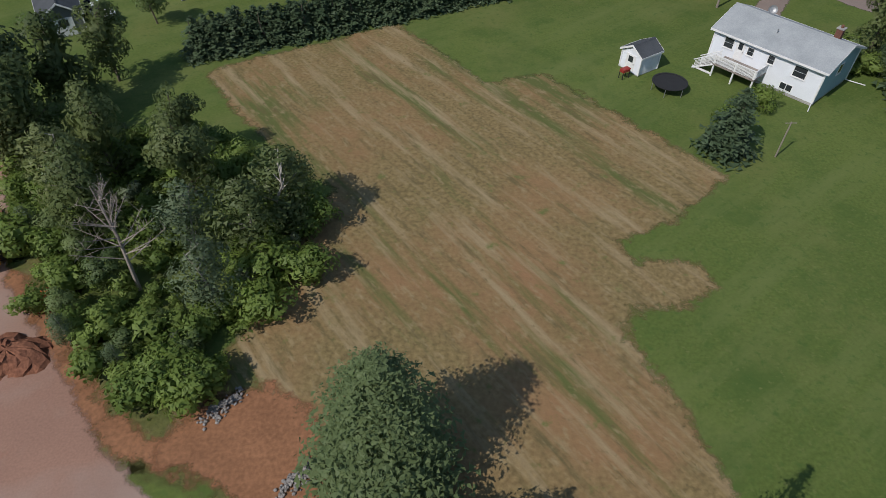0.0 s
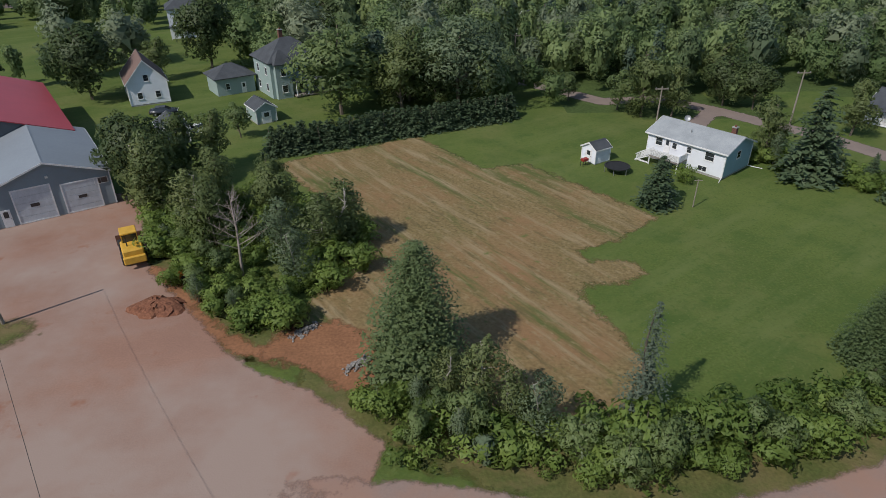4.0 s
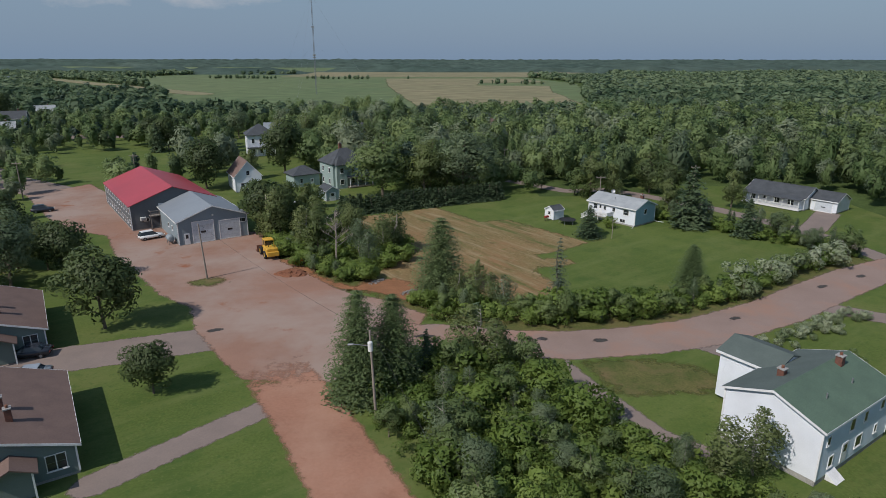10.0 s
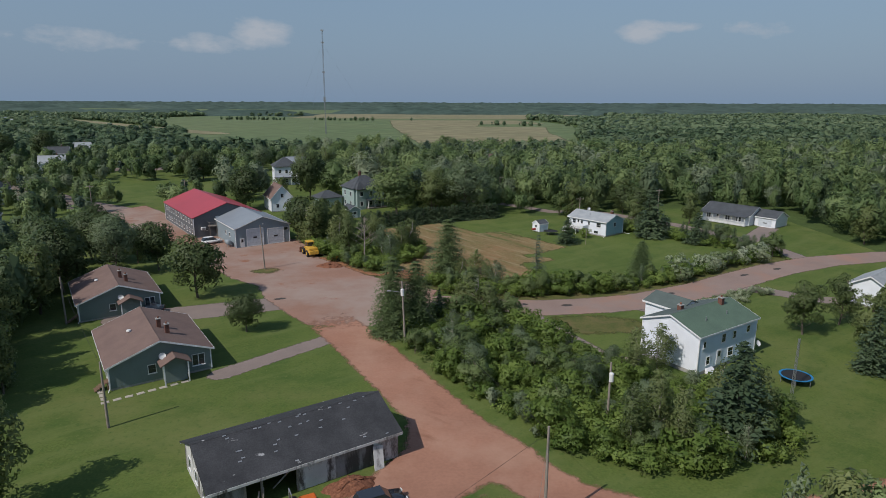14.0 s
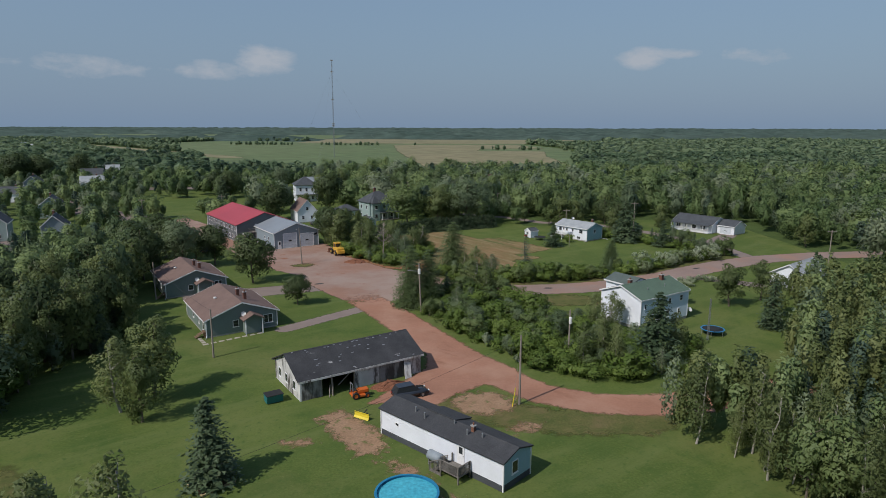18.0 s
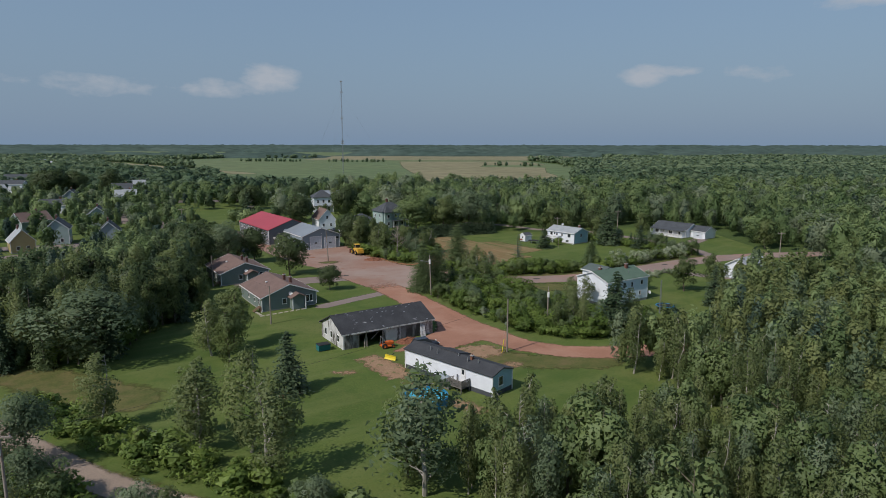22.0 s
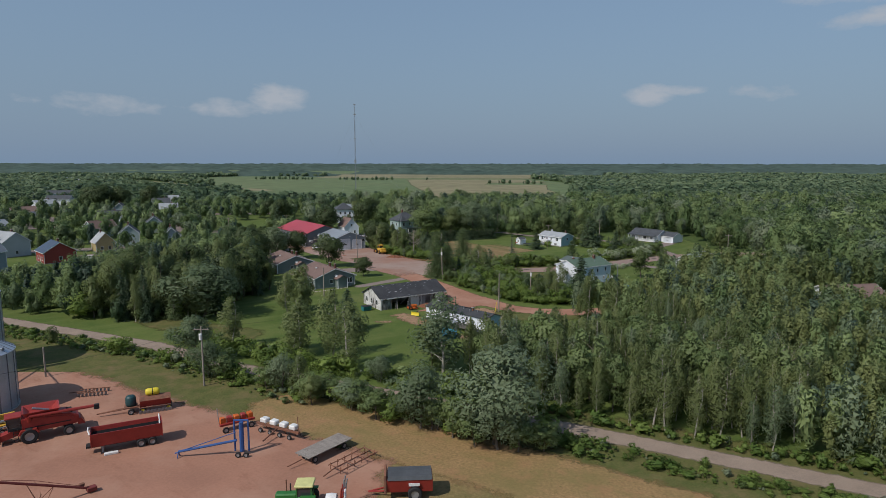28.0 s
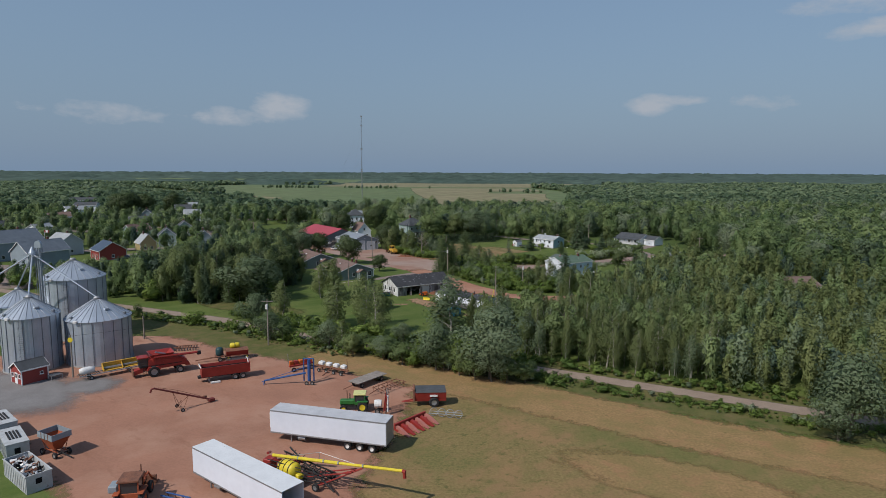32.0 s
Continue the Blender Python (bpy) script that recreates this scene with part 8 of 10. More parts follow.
def grain_bin(x, y, r, eave, rise, label, ladder=None):
    e = thing("grain_bin", label, "grain bin", pose(x, y, 0), "grain bins")
    part("base_ring", lathe([(r + 0.15, 0), (r + 0.15, 0.2), (0, 0.2)], 40), M_CONCRETE, e)
    part("shell", lathe([(r, 0.2), (r, eave), (r - 0.05, eave)], 48), M_GALV, e)
    for i in range(1, int(eave / 1.1)):
        part("sheet_seam", lathe([(r + 0.002, i * 1.1), (r + 0.012, i * 1.1), (r + 0.012, i * 1.1 + 0.05), (r + 0.002, i * 1.1 + 0.05)], 48), M_GALV, e)
    part("roof", lathe([(r + 0.18, eave - 0.05), (r + 0.18, eave + 0.02), (0.55, eave + rise), (0.5, eave + rise)], 40), M_GALV, e)
    cap = part("roof_cap", lathe([(0.6, eave + rise - 0.02), (0.6, eave + rise + 0.25), (0.35, eave + rise + 0.5), (0, eave + rise + 0.52)], 16), M_STEEL, e)
    rib = rods([((r + 0.15, 0, eave + 0.06), (0.55, 0, eave + rise + 0.03))], 0.05, None, 4)
    first = part("roof_rib", rib, M_RIB, e)
    st = part("stiffener", boxed(r + 0.02, r + 0.09, -0.05, 0.05, 0.2, eave - 0.05), M_RIB, e)
    for i in range(1, 28):
        again(first, e, Matrix.Rotation(i * 2 * math.pi / 28, 4, "Z"))
    for i in range(1, 20):
        again(st, e, Matrix.Rotation(i * 2 * math.pi / 20, 4, "Z"))
    vent = part("roof_vent", boxed(r * 0.86, r * 0.86 + 0.45, -0.25, 0.25, eave + rise * 0.13, eave + rise * 0.13 + 0.4, 0.05), M_RIB, e)
    for i in (2, 4):
        again(vent, e, Matrix.Rotation(i * math.pi / 3, 4, "Z"))
    part("inlet_hood", boxed(r - 0.1, r + 0.5, -0.35, 0.35, eave - 0.1, eave + 0.3, 0.06), M_PLASTIC, e, "white inlet hood at the eave").matrix_basis = Matrix.Rotation(radians(-100), 4, "Z")
    part("manhole", boxed(r * 0.5, r * 0.5 + 0.7, -0.35, 0.35, eave + rise * 0.5 - 0.05, eave + rise * 0.5 + 0.28, 0.04), M_GALV, e).matrix_basis = Matrix.Rotation(radians(-35), 4, "Z")
    if ladder is not None:
        bm = bmesh.new()
        for s in (-0.25, 0.25):
            rod(bm, (r + 0.2, s, 0.4), (r + 0.2, s, eave), 0.03, None, 5)
        for i in range(int(eave / 0.35)):
            rod(bm, (r + 0.2, -0.25, 0.5 + i * 0.35), (r + 0.2, 0.25, 0.5 + i * 0.35), 0.02, None, 4)
        for i in range(int(eave / 1.3)):
            z = 2.0 + i * 1.2
            if z < eave:
                rod(bm, (r + 0.2, -0.25, z), (r + 0.75, -0.3, z), 0.03, None, 4)
                rod(bm, (r + 0.75, -0.3, z), (r + 0.75, 0.3, z), 0.03, None, 4)
                rod(bm, (r + 0.75, 0.3, z), (r + 0.2, 0.25, z), 0.03, None, 4)
        part("ladder", bm, M_RIB, e).matrix_basis = Matrix.Rotation(radians(ladder), 4, "Z")
    return e


grain_bin(-110.6, -163.6, 5.3, 8.0, 3.1, "round galvanised grain bin with a conical ribbed roof")
grain_bin(-119.7, -168.3, 4.4, 9.4, 2.8, "round galvanised grain bin with a caged ladder up its side", -75)
grain_bin(-124.7, -146.6, 5.8, 12.3, 3.3, "tall galvanised grain bin behind the others", -75)
grain_bin(-134.0, -150.3, 5.0, 7.4, 2.7, "galvanised grain bin at the edge of the group")
el = thing("bucket_elevator", "slender steel bucket elevator with pipes fanning out to the bins", "elevator", pose(-125.3, -156.2, 0))
for x, y in ((-0.45, -0.45), (0.45, -0.45), (0.45, 0.45), (-0.45, 0.45)):
    part("tower_post", rods([((x, y, 0), (x, y, 19.4))], 0.05, None, 5), M_RIB, el)
bm = bmesh.new()
for i in range(19):
    z = 0.3 + i
    for (ax, ay), (bx, by) in (((-0.45, -0.45), (0.45, -0.45)), ((0.45, -0.45), (0.45, 0.45)), ((0.45, 0.45), (-0.45, 0.45)), ((-0.45, 0.45), (-0.45, -0.45))):
        rod(bm, (ax, ay, z), (bx, by, z + 1), 0.028, None, 4)
part("tower_lattice", bm, M_RIB, el)
for x in (-0.2, 0.2):
    part("leg", boxed(x - 0.12, x + 0.12, -0.18, 0.18, 0, 19.6), M_GALV, el)
head = prism(bmesh.new(), [(-0.6, 19.4), (0.6, 19.4), (0.6, 20.2), (0.35, 20.65), (0, 20.8), (-0.35, 20.65), (-0.6, 20.2)], -0.25, 0.25, "y")
part("head", head, M_GALV, el)
part("boot", boxed(-0.7, 0.7, -0.4, 0.4, 0.0, 1.1, 0.05), M_GALV, el)
part("distributor", lathe([(0.12, 19.6), (0.22, 19.4), (0.62, 18.5), (0.66, 18.2), (0, 18.1)], 14), M_GALV, el, "bright conical distributor").location = (-0.9, -0.5, 0)
part("walkway", rods([((-3.4, 0.6, 18.0), (2.0, -2.6, 18.0)), ((-3.4, -0.2, 18.0), (2.0, -3.4, 18.0))], 0.05, None, 5), M_RIB, el)
for tx, ty, tz in ((14.5, -7.2, 11.4), (5.5, -12.0, 12.6), (2.4, 4.4, 13.0), (-8.6, 5.8, 10.5), (-14.0, -2.0, 10.0)):
    part("spout", rods([((-0.9, -0.5, 18.3), (tx, ty, tz))], 0.10 if tx > 10 else 0.14), M_GALV, el)
for tx, ty in ((6, 0), (-5, 5), (-3, -6)):
    part("guy_wire", rods([((0, 0, 16), (tx * 2, ty * 2, 0))], 0.02, None, 4), M_STEEL, el)
sg = thing("warning_sign", "small round yellow warning sign on the pole", "sign", pose(-109.58, -174.05, 0))
part("bracket", boxed(-0.03, 0.03, 0, 0.12, 6.3, 6.5), M_STEEL, sg)
part("plate", lathe([(0, 0), (0.42, 0), (0.42, 0.03), (0, 0.03)], 16), M_BYELLOW, sg).matrix_basis = pose(0, 0, 6.4, 90, 0, 0)
gable_house("red_shed", "small red shed with dark roof beside the bins", "shed", -115.6, -175.6, 58, 3.9, 3.4, 2.5, 1.0, M_REDWALL, M_DARKROOF, (("f", 1.0, 1.2, 0.5, 0.5, "window"), ("l", 0, 0.1, 0.9, 1.8, "door"), ("l", -1.1, 1.1, 0.6, 0.7, "window"), ("l", 1.1, 1.1, 0.6, 0.7, "window")), 0.25, found=0.1)
rk = thing("steel_rack", "grey slatted steel rack beside the red shed", "rack", pose(-112.0, -174.8, 0, 0, 0, 58))
for i in range(6):
    part("slat", boxed(-0.9, 0.9, -0.6 + i * 0.22, -0.5 + i * 0.22, 0.75, 0.82), M_STEEL, rk)
for x in (-0.85, 0.85):
    for y in (-0.55, 0.6):
        part("leg", boxed(x - 0.04, x + 0.04, y - 0.04, y + 0.04, 0, 0.76), M_STEEL, rk)


# ---------- farm yard: semi-trailers ----------
def semi_trailer(x, y, turn, label, rear_open=False):
    """Box trailer, front at local -x."""
    t = thing("semi_trailer", label, "trailer", pose(x, y, 0, 0, 0, turn), "white semi-trailers")
    L = 15.6
    if rear_open:
        part("side_wall", boxed(-L / 2, L / 2, -1.3, -1.24, 1.15, 4.05), M_TRAILER, t)
        part("side_wall", boxed(-L / 2, L / 2, 1.24, 1.3, 1.15, 4.05), M_TRAILER, t)
        part("front_wall", boxed(-L / 2, -L / 2 + 0.06, -1.235, 1.235, 1.15, 4.05), M_TRAILER, t)
        part("floor_deck", boxed(-L / 2 + .06, L / 2, -1.235, 1.235, 1.15, 1.25), M_PLANK, t)
    else:
        part("box", boxed(-L / 2, L / 2, -1.3, 1.3, 1.15, 4.05, 0.03), M_TRAILER, t)
        for s in (-1, 1):
            part("rear_door", boxed(L / 2 + 0.005, L / 2 + 0.05, s * 0.65 - 0.62, s * 0.65 + 0.62, 1.2, 4.0), M_STEEL, t)
    part("roof", boxed(-L / 2 - 0.02, L / 2 + 0.02, -1.31, 1.31, 4.052, 4.10), M_STAINEDROOF if rear_open else M_TRAILROOF, t)
    for s in (-1, 1):
        part("top_rail", boxed(-L / 2, L / 2, s * 1.315 - 0.012, s * 1.315 + 0.012, 3.94, 4.09), M_STEEL, t)
        part("bottom_rail", boxed(-L / 2, L / 2, s * 1.315 - 0.012, s * 1.315 + 0.012, 1.12, 1.28), M_STEEL, t)
    part("chassis", boxed(-L / 2 + 0.5, L / 2 - 0.1, -0.5, 0.5, 0.85, 1.14), M_BLACK, t)
    for s in (-0.8, 0.8):
        part("landing_leg", boxed(-L / 2 + 2.6, -L / 2 + 2.75, s - 0.07, s + 0.07, 0, 1.14), M_STEEL, t)
    part("front_frame", boxed(-L / 2 - 0.25, -L / 2 - 0.01, -1.0, 1.0, 1.6, 3.6, 0.04), M_TRIM, t)
    for ax in (3.3, 4.9, 6.5):
        for s in (-0.98, 0.98):
            wheel(t, ax - 0.6, s, 0.5, 0.55, M_PLASTIC)
        part("axle", rods([((ax - 0.6, -0.9, 0.5), (ax - 0.6, 0.9, 0.5))], 0.07), M_BLACK, t)
    part("fuel_tank", lathe([(0, -0.5), (0.3, -0.5), (0.3, 0.5), (0, 0.5)], 14), M_STEEL, t).matrix_basis = pose(-3.6, -0.8, 0.7, 0, 90, 0)
    return t


M_TRAILER = surface("white_aluminium", (0.68, 0.72, 0.79), (0.62, 0.66, 0.73), 0.25, 0.45, 0.0, 1.5, where="obj", spec=0.4, grain=0.02)
M_ORANGERUST = surface("rusty_orange_paint", (0.36, 0.085, 0.032), (0.24, 0.065, 0.032), 1.2, 0.75, 0.1, 6, where="obj", grain=0.06)
M_STAINEDROOF = surface("stained_white_roof", (0.66, 0.68, 0.69), (0.58, 0.60, 0.61), 0.5, 0.6, 0.05, 6, where="obj", grain=0.04, extra=blotch((0.22, 0.20, 0.18), 2.2, 0.66, 0.72, seed=5))
M_TRAILROOF = surface("trailer_roof", (0.50, 0.51, 0.53), (0.40, 0.41, 0.43), 0.5, 0.6, 0.05, 6, where="obj", grain=0.04)
semi_trailer(-62.4, -198.7, -15.0, "white box semi-trailer with three axles in the farm yard")
semi_trailer(-68.9, -212.4, -38.0, "white box semi-trailer with stained roof and open rear", True)


# ---------- farm machines ----------
def at(x, y, turn):
    return pose(x, y, 0, 0, 0, turn)


c = thing("combine_harvester", "dark red combine harvester with flared grain tank and folded unloading auger", "combine", at(-96.0, -171.5, 214))
bm = prism(bmesh.new(), [(-3.7, 1.25), (1.5, 1.15), (2.1, 1.6), (2.1, 2.9), (-0.6, 3.05), (-2.8, 2.75), (-3.9, 2.2)], -1.2, 1.2, "y")
bmesh.ops.bevel(bm, geom=list(bm.edges), offset=0.08, segments=2, affect="EDGES")
part("body", bm, M_MRED, c)
for s in (-1, 1):
    part("side_panel", prism(bmesh.new(), [(-3.3, 1.45), (-0.2, 1.4), (-0.2, 2.75), (-2.6, 2.5), (-3.3, 2.1)], s * 1.2, s * 1.27, "y"), M_MRED, c)
    part("side_stripe", boxed(-3.0, 1.8, s * 1.275 - 0.006, s * 1.275 + 0.006, 1.75, 1.87), M_BLACK, c)
    part("wheel_arch", prism(bmesh.new(), [(0.3, 1.2), (0.6, 1.75), (2.2, 1.75), (2.5, 1.2), (2.3, 1.2), (2.0, 1.6), (0.8, 1.6), (0.5, 1.2)], s * 1.25, s * 1.75, "y"), M_MRED, c)
    wheel(c, 1.4, s * 1.5, 0.92, 0.62, M_STEEL)
    wheel(c, -2.7, s * 1.3, 0.62, 0.42, M_STEEL)
part("engine_grille", boxed(-3.2, -2.5, -0.9, 0.9, 2.66, 2.78, 0.02), M_BLACK, c)
cb = part("cab", boxed(2.1, 3.5, -0.85, 0.85, 1.6, 2.0, 0.05), M_BLACK, c)
part("cab_glass", prism(bmesh.new(), [(2.15, 2.0), (3.45, 2.0), (3.65, 2.6), (3.5, 3.15), (2.15, 3.15)], -0.8, 0.8, "y"), M_GLASS, cb)
part("cab_roof", boxed(2.0, 3.75, -0.95, 0.95, 3.15, 3.36, 0.07), M_MRED, cb)
for y in (-0.8, 0.8):
    part("cab_post", rods([((2.18, y, 2.0), (2.18, y, 3.15)), ((3.45, y, 2.0), (3.6, y, 3.15))], 0.045), M_BLACK, cb)
    part("mirror", boxed(3.5, 3.56, y * 1.5 - 0.13, y * 1.5 + 0.13, 2.45, 2.85, 0.02), M_BLACK, cb)
tank_low, tank_up = ((-1.3, -1.1), (1.5, -1.1), (1.5, 1.1), (-1.3, 1.1)), ((-1.9, -1.6), (2.0, -1.6), (2.0, 1.6), (-1.9, 1.6))
bm = bmesh.new()
lo = [bm.verts.new((x, y, 2.95)) for x, y in tank_low]
up = [bm.verts.new((x, y, 3.75)) for x, y in tank_up]
mid = [bm.verts.new((x * 0.9, y * 0.9, 3.70)) for x, y in tank_up]
deep = [bm.verts.new((x * 0.85, y * 0.85, 3.2)) for x, y in tank_low]
for i in range(4):
    j = (i + 1) % 4
    bm.faces.new((lo[i], lo[j], up[j], up[i]))
    bm.faces.new((up[i], up[j], mid[j], mid[i]))
    bm.faces.new((mid[i], mid[j], deep[j], deep[i]))
bm.faces.new(deep)
part("grain_tank", bm, M_MRED, c)
part("tank_auger", rods([((-0.8, 0, 3.2), (0.9, 0.3, 3.85))], 0.14), M_STEEL, c)
part("unloading_auger", rods([((1.3, 1.45, 3.3), (-5.6, 1.55, 3.15))], 0.2), M_MRED, c)
part("auger_elbow", rods([((1.3, 1.45, 3.35), (1.3, 1.2, 2.6))], 0.24), M_MRED, c)
part("auger_spout", boxed(-6.1, -5.5, 1.35, 1.75, 2.7, 3.35, 0.05), M_BLACK, c)
part("feeder_house", prism(bmesh.new(), [(2.1, 1.0), (4.3, 0.45), (4.3, 1.15), (2.1, 1.75)], -0.6, 0.6, "y"), M_MRED, c)
part("feeder_face", boxed(4.3, 4.5, -0.95, 0.95, 0.3, 1.25, 0.04), M_RUST, c)
part("ladder", rods([((2.5, 1.35, 0.5), (2.5, 1.2, 1.9)), ((2.95, 1.35, 0.5), (2.95, 1.2, 1.9))] + [((2.5, 1.35 - 0.02 * i, 0.6 + 0.28 * i), (2.95, 1.35 - 0.02 * i, 0.6 + 0.28 * i)) for i in range(5)], 0.03), M_BLACK, c)
part("platform_rail", rods([((2.1, 1.35, 2.5), (3.4, 1.35, 2.5)), ((2.1, 1.35, 1.7), (2.1, 1.35, 2.5)), ((3.4, 1.35, 1.7), (3.4, 1.35, 2.5))], 0.03), M_BLACK, c)
part("straw_chopper", prism(bmesh.new(), [(-4.5, 0.95), (-3.7, 0.95), (-3.6, 1.8), (-4.1, 1.75)], -0.95, 0.95, "y"), M_MRED, c)

w = thing("dump_trailer", "red tipping grain trailer with black interior", "trailer", at(-84.3, -174.3, 27))
part("tub", prism(bmesh.new(), [(-1.0, 1.0), (1.0, 1.0), (1.25, 2.6), (1.15, 2.6), (0.92, 1.12), (-0.92, 1.12), (-1.15, 2.6), (-1.25, 2.6)], -3.6, 3.8), M_MRED, w)
part("load", boxed(-3.5, 3.7, -1.1, 1.1, 2.0, 2.1), M_DARK, w)
part("front_board", boxed(-3.68, -3.6, -1.2, 1.2, 1.0, 2.7), M_MRED, w)
part("tailgate", boxed(3.8, 3.88, -1.2, 1.2, 1.0, 2.7), M_MRED, w)
part("front_hoop", rods([((-3.7, -1.1, 2.6), (-3.9, -0.5, 2.9)), ((-3.9, -0.5, 2.9), (-3.9, 0.5, 2.9)), ((-3.9, 0.5, 2.9), (-3.7, 1.1, 2.6))], 0.08), M_PLASTIC, w)
part("rear_hoop", rods([((3.6, -1.2, 2.6), (3.6, -0.6, 3.1)), ((3.6, -0.6, 3.1), (3.6, 0.6, 3.1)), ((3.6, 0.6, 3.1), (3.6, 1.2, 2.6))], 0.07), M_PLASTIC, w)
part("frame", boxed(-4.2, 3.6, -0.5, 0.5, 0.75, 1.0), M_BLACK, w)
for ax in (1.5, 2.7):
    for s in (-0.95, 0.95):
        wheel(w, ax, s, 0.5, 0.4)
part("stand", boxed(-2.6, -2.4, -0.6, 0.6, 0, 0.76), M_STEEL, w)
part("tarp_sheet", boxed(-2.4, -0.9, -1.7, -1.3, 0.02, 0.3, 0.05), M_PLASTIC, w)

a = thing("grain_auger", "long rusty red grain auger raised on a wheeled A-frame", "auger", at(-86.1, -187.75, 42.7))
part("tube", rods([((-3.4, 0, 4.0), (4.3, 0, 0.5))], 0.13), M_AUGERRED, a)
part("truss", rods([((-2.8, 0, 3.95), (-0.2, 0, 2.95)), ((-0.2, 0, 2.95), (3.6, 0, 1.0)), ((-0.2, 0, 2.5), (-0.2, 0, 2.95))], 0.025, None, 5), M_AUGERRED, a)
part("spout", rods([((-3.4, 0, 4.0), (-3.75, 0, 3.9)), ((-3.75, 0, 3.9), (-3.9, 0, 3.45))], 0.14), M_AUGERRED, a)
part("hopper", boxed(4.1, 5.0, -0.35, 0.35, 0.15, 0.6, 0.05), M_AUGERRED, a)
part("motor", boxed(3.5, 4.0, 0.14, 0.5, 0.75, 1.1, 0.05), M_RUST, a)
for s in (-1.1, 1.1):
    part("leg", rods([((0, s, 0.2), (-0.9, 0, 2.8)), ((0, s, 0.2), (1.3, 0, 1.85))], 0.035, None, 6), M_RUST, a)
    wheel(a, 0, s * 1.04, 0.28, 0.14)
part("axle", rods([((0, -1.1, 0.28), (0, 1.1, 0.28))], 0.04), M_RUST, a)
part("cross_brace", rods([((0, -1.1, 0.4), (0.2, 0.45, 1.6)), ((0, 1.1, 0.4), (0.2, -0.45, 1.6))], 0.02, None, 5), M_RUST, a)

d = thing("grain_drill", "rusty red seed drill with yellow tank, teal tank and long drawbar", "drill", at(-86.6, -163.4, 24))
part("seed_box", prism(bmesh.new(), [(-0.65, 0.8), (0.65, 0.8), (0.95, 1.7), (-0.95, 1.7)], -1.2, 2.6), M_MRED, d)
part("lid", prism(bmesh.new(), [(-0.98, 1.7), (0.98, 1.7), (0.7, 1.95), (-0.7, 1.95)], -1.22, 2.62), M_RUST, d)
part("drawbar", rods([((-1.2, 0.3, 0.8), (-6.4, 0, 0.45)), ((-1.2, -0.3, 0.8), (-6.4, 0, 0.45))], 0.08), M_RUST, d)
bm = lathe([(0, -0.9), (0.35, -0.85), (0.48, -0.6), (0.48, 0.6), (0.35, 0.85), (0, 0.9)], 16)
part("yellow_tank", bm, M_BYELLOW, d, smooth=True).matrix_basis = pose(0.4, 0.5, 2.4, 0, 90, 0)
part("tank_strap", lathe([(0.485, -0.05), (0.51, -0.05), (0.51, 0.05), (0.485, 0.05)], 16), M_BLACK, d).matrix_basis = pose(0.4, 0.5, 2.4, 0, 90, 0)
bm = lathe([(0, 0), (0.62, 0.04), (0.68, 0.3), (0.66, 1.1), (0.5, 1.35), (0.2, 1.42), (0, 1.42)], 14)
part("teal_tank", bm, plain("dark_teal_plastic", (0.02, 0.06, 0.065), 0.5), d, smooth=True).matrix_basis = pose(-2.3, 0.2, 0.95)
part("tank_platform", boxed(-3.1, -1.5, -0.7, 0.9, 0.8, 0.95), M_RUST, d)
part("press_bar", rods([((-1.2, 1.25, 0.9), (2.6, 1.25, 0.9)), ((-1.2, -1.25, 0.9), (2.6, -1.25, 0.9))], 0.06), M_RUST, d)
for i in range(9):
    part("disc", lathe([(0, -0.03), (0.28, 0), (0, 0.03)], 10), M_STEEL, d).matrix_basis = pose(-1.1 + i * 0.45, -1.25, 0.28, 90, 0, 20)
for x in (-0.9, 2.3):
    for s in (-0.8, 0.8):
        wheel(d, x, s, 0.42, 0.28, M_BYELLOW)
wheel(d, -2.3, -0.9, 0.4, 0.25)
wheel(d, -2.3, 1.1, 0.4, 0.25)

f = thing("header_trailer", "grey header trailer carrying a yellow and white header", "trailer", at(-103.8, -172.2, 42))
part("frame", rods([((-5.2, -0.7, 0.8), (4.4, -0.7, 0.8)), ((-5.2, 0.7, 0.8), (4.4, 0.7, 0.8)), ((4.4, 0, 0.8), (6.5, 0, 0.6))], 0.09), M_STEEL, f)
part("header_back", boxed(-1.6, 4.2, 0.55, 0.65, 0.95, 1.95), M_YELLOW, f)
part("header_floor", boxed(-1.6, 4.2, -0.6, 0.55, 0.95, 1.03), M_YELLOW, f)
part("header_beam", boxed(-1.6, 4.2, 0.4, 0.66, 1.95, 2.12, 0.03), M_YELLOW, f)
for x in (-1.6, 1.3, 4.1):
    part("header_end", prism(bmesh.new(), [(-0.7, 0.95), (0.6, 0.95), (0.6, 2.0), (0.2, 2.0), (-0.7, 1.2)], x, x + 0.1), M_YELLOW, f)
part("cross_auger", rods([((-1.4, 0.1, 1.3), (4.0, 0.1, 1.3))], 0.2), M_STEEL, f)
part("slat_bed", rods([((-5.0 + i * 0.35, -0.8, 0.9), (-5.0 + i * 0.35, 0.8, 0.9)) for i in range(9)], 0.05, None, 5), M_BLACK, f)
bm = lathe([(0, -1.2), (0.45, -1.1), (0.6, -0.5), (0.6, 0.5), (0.45, 1.1), (0, 1.2)], 14)
part("white_tank", bm, M_PLASTIC, f, smooth=True).matrix_basis = pose(-3.9, 0, 1.5, 0, 90, 0)
for x in (-3.5, 2.5):
    for s in (-0.95, 0.95):
        wheel(f, x, s, 0.35, 0.22)

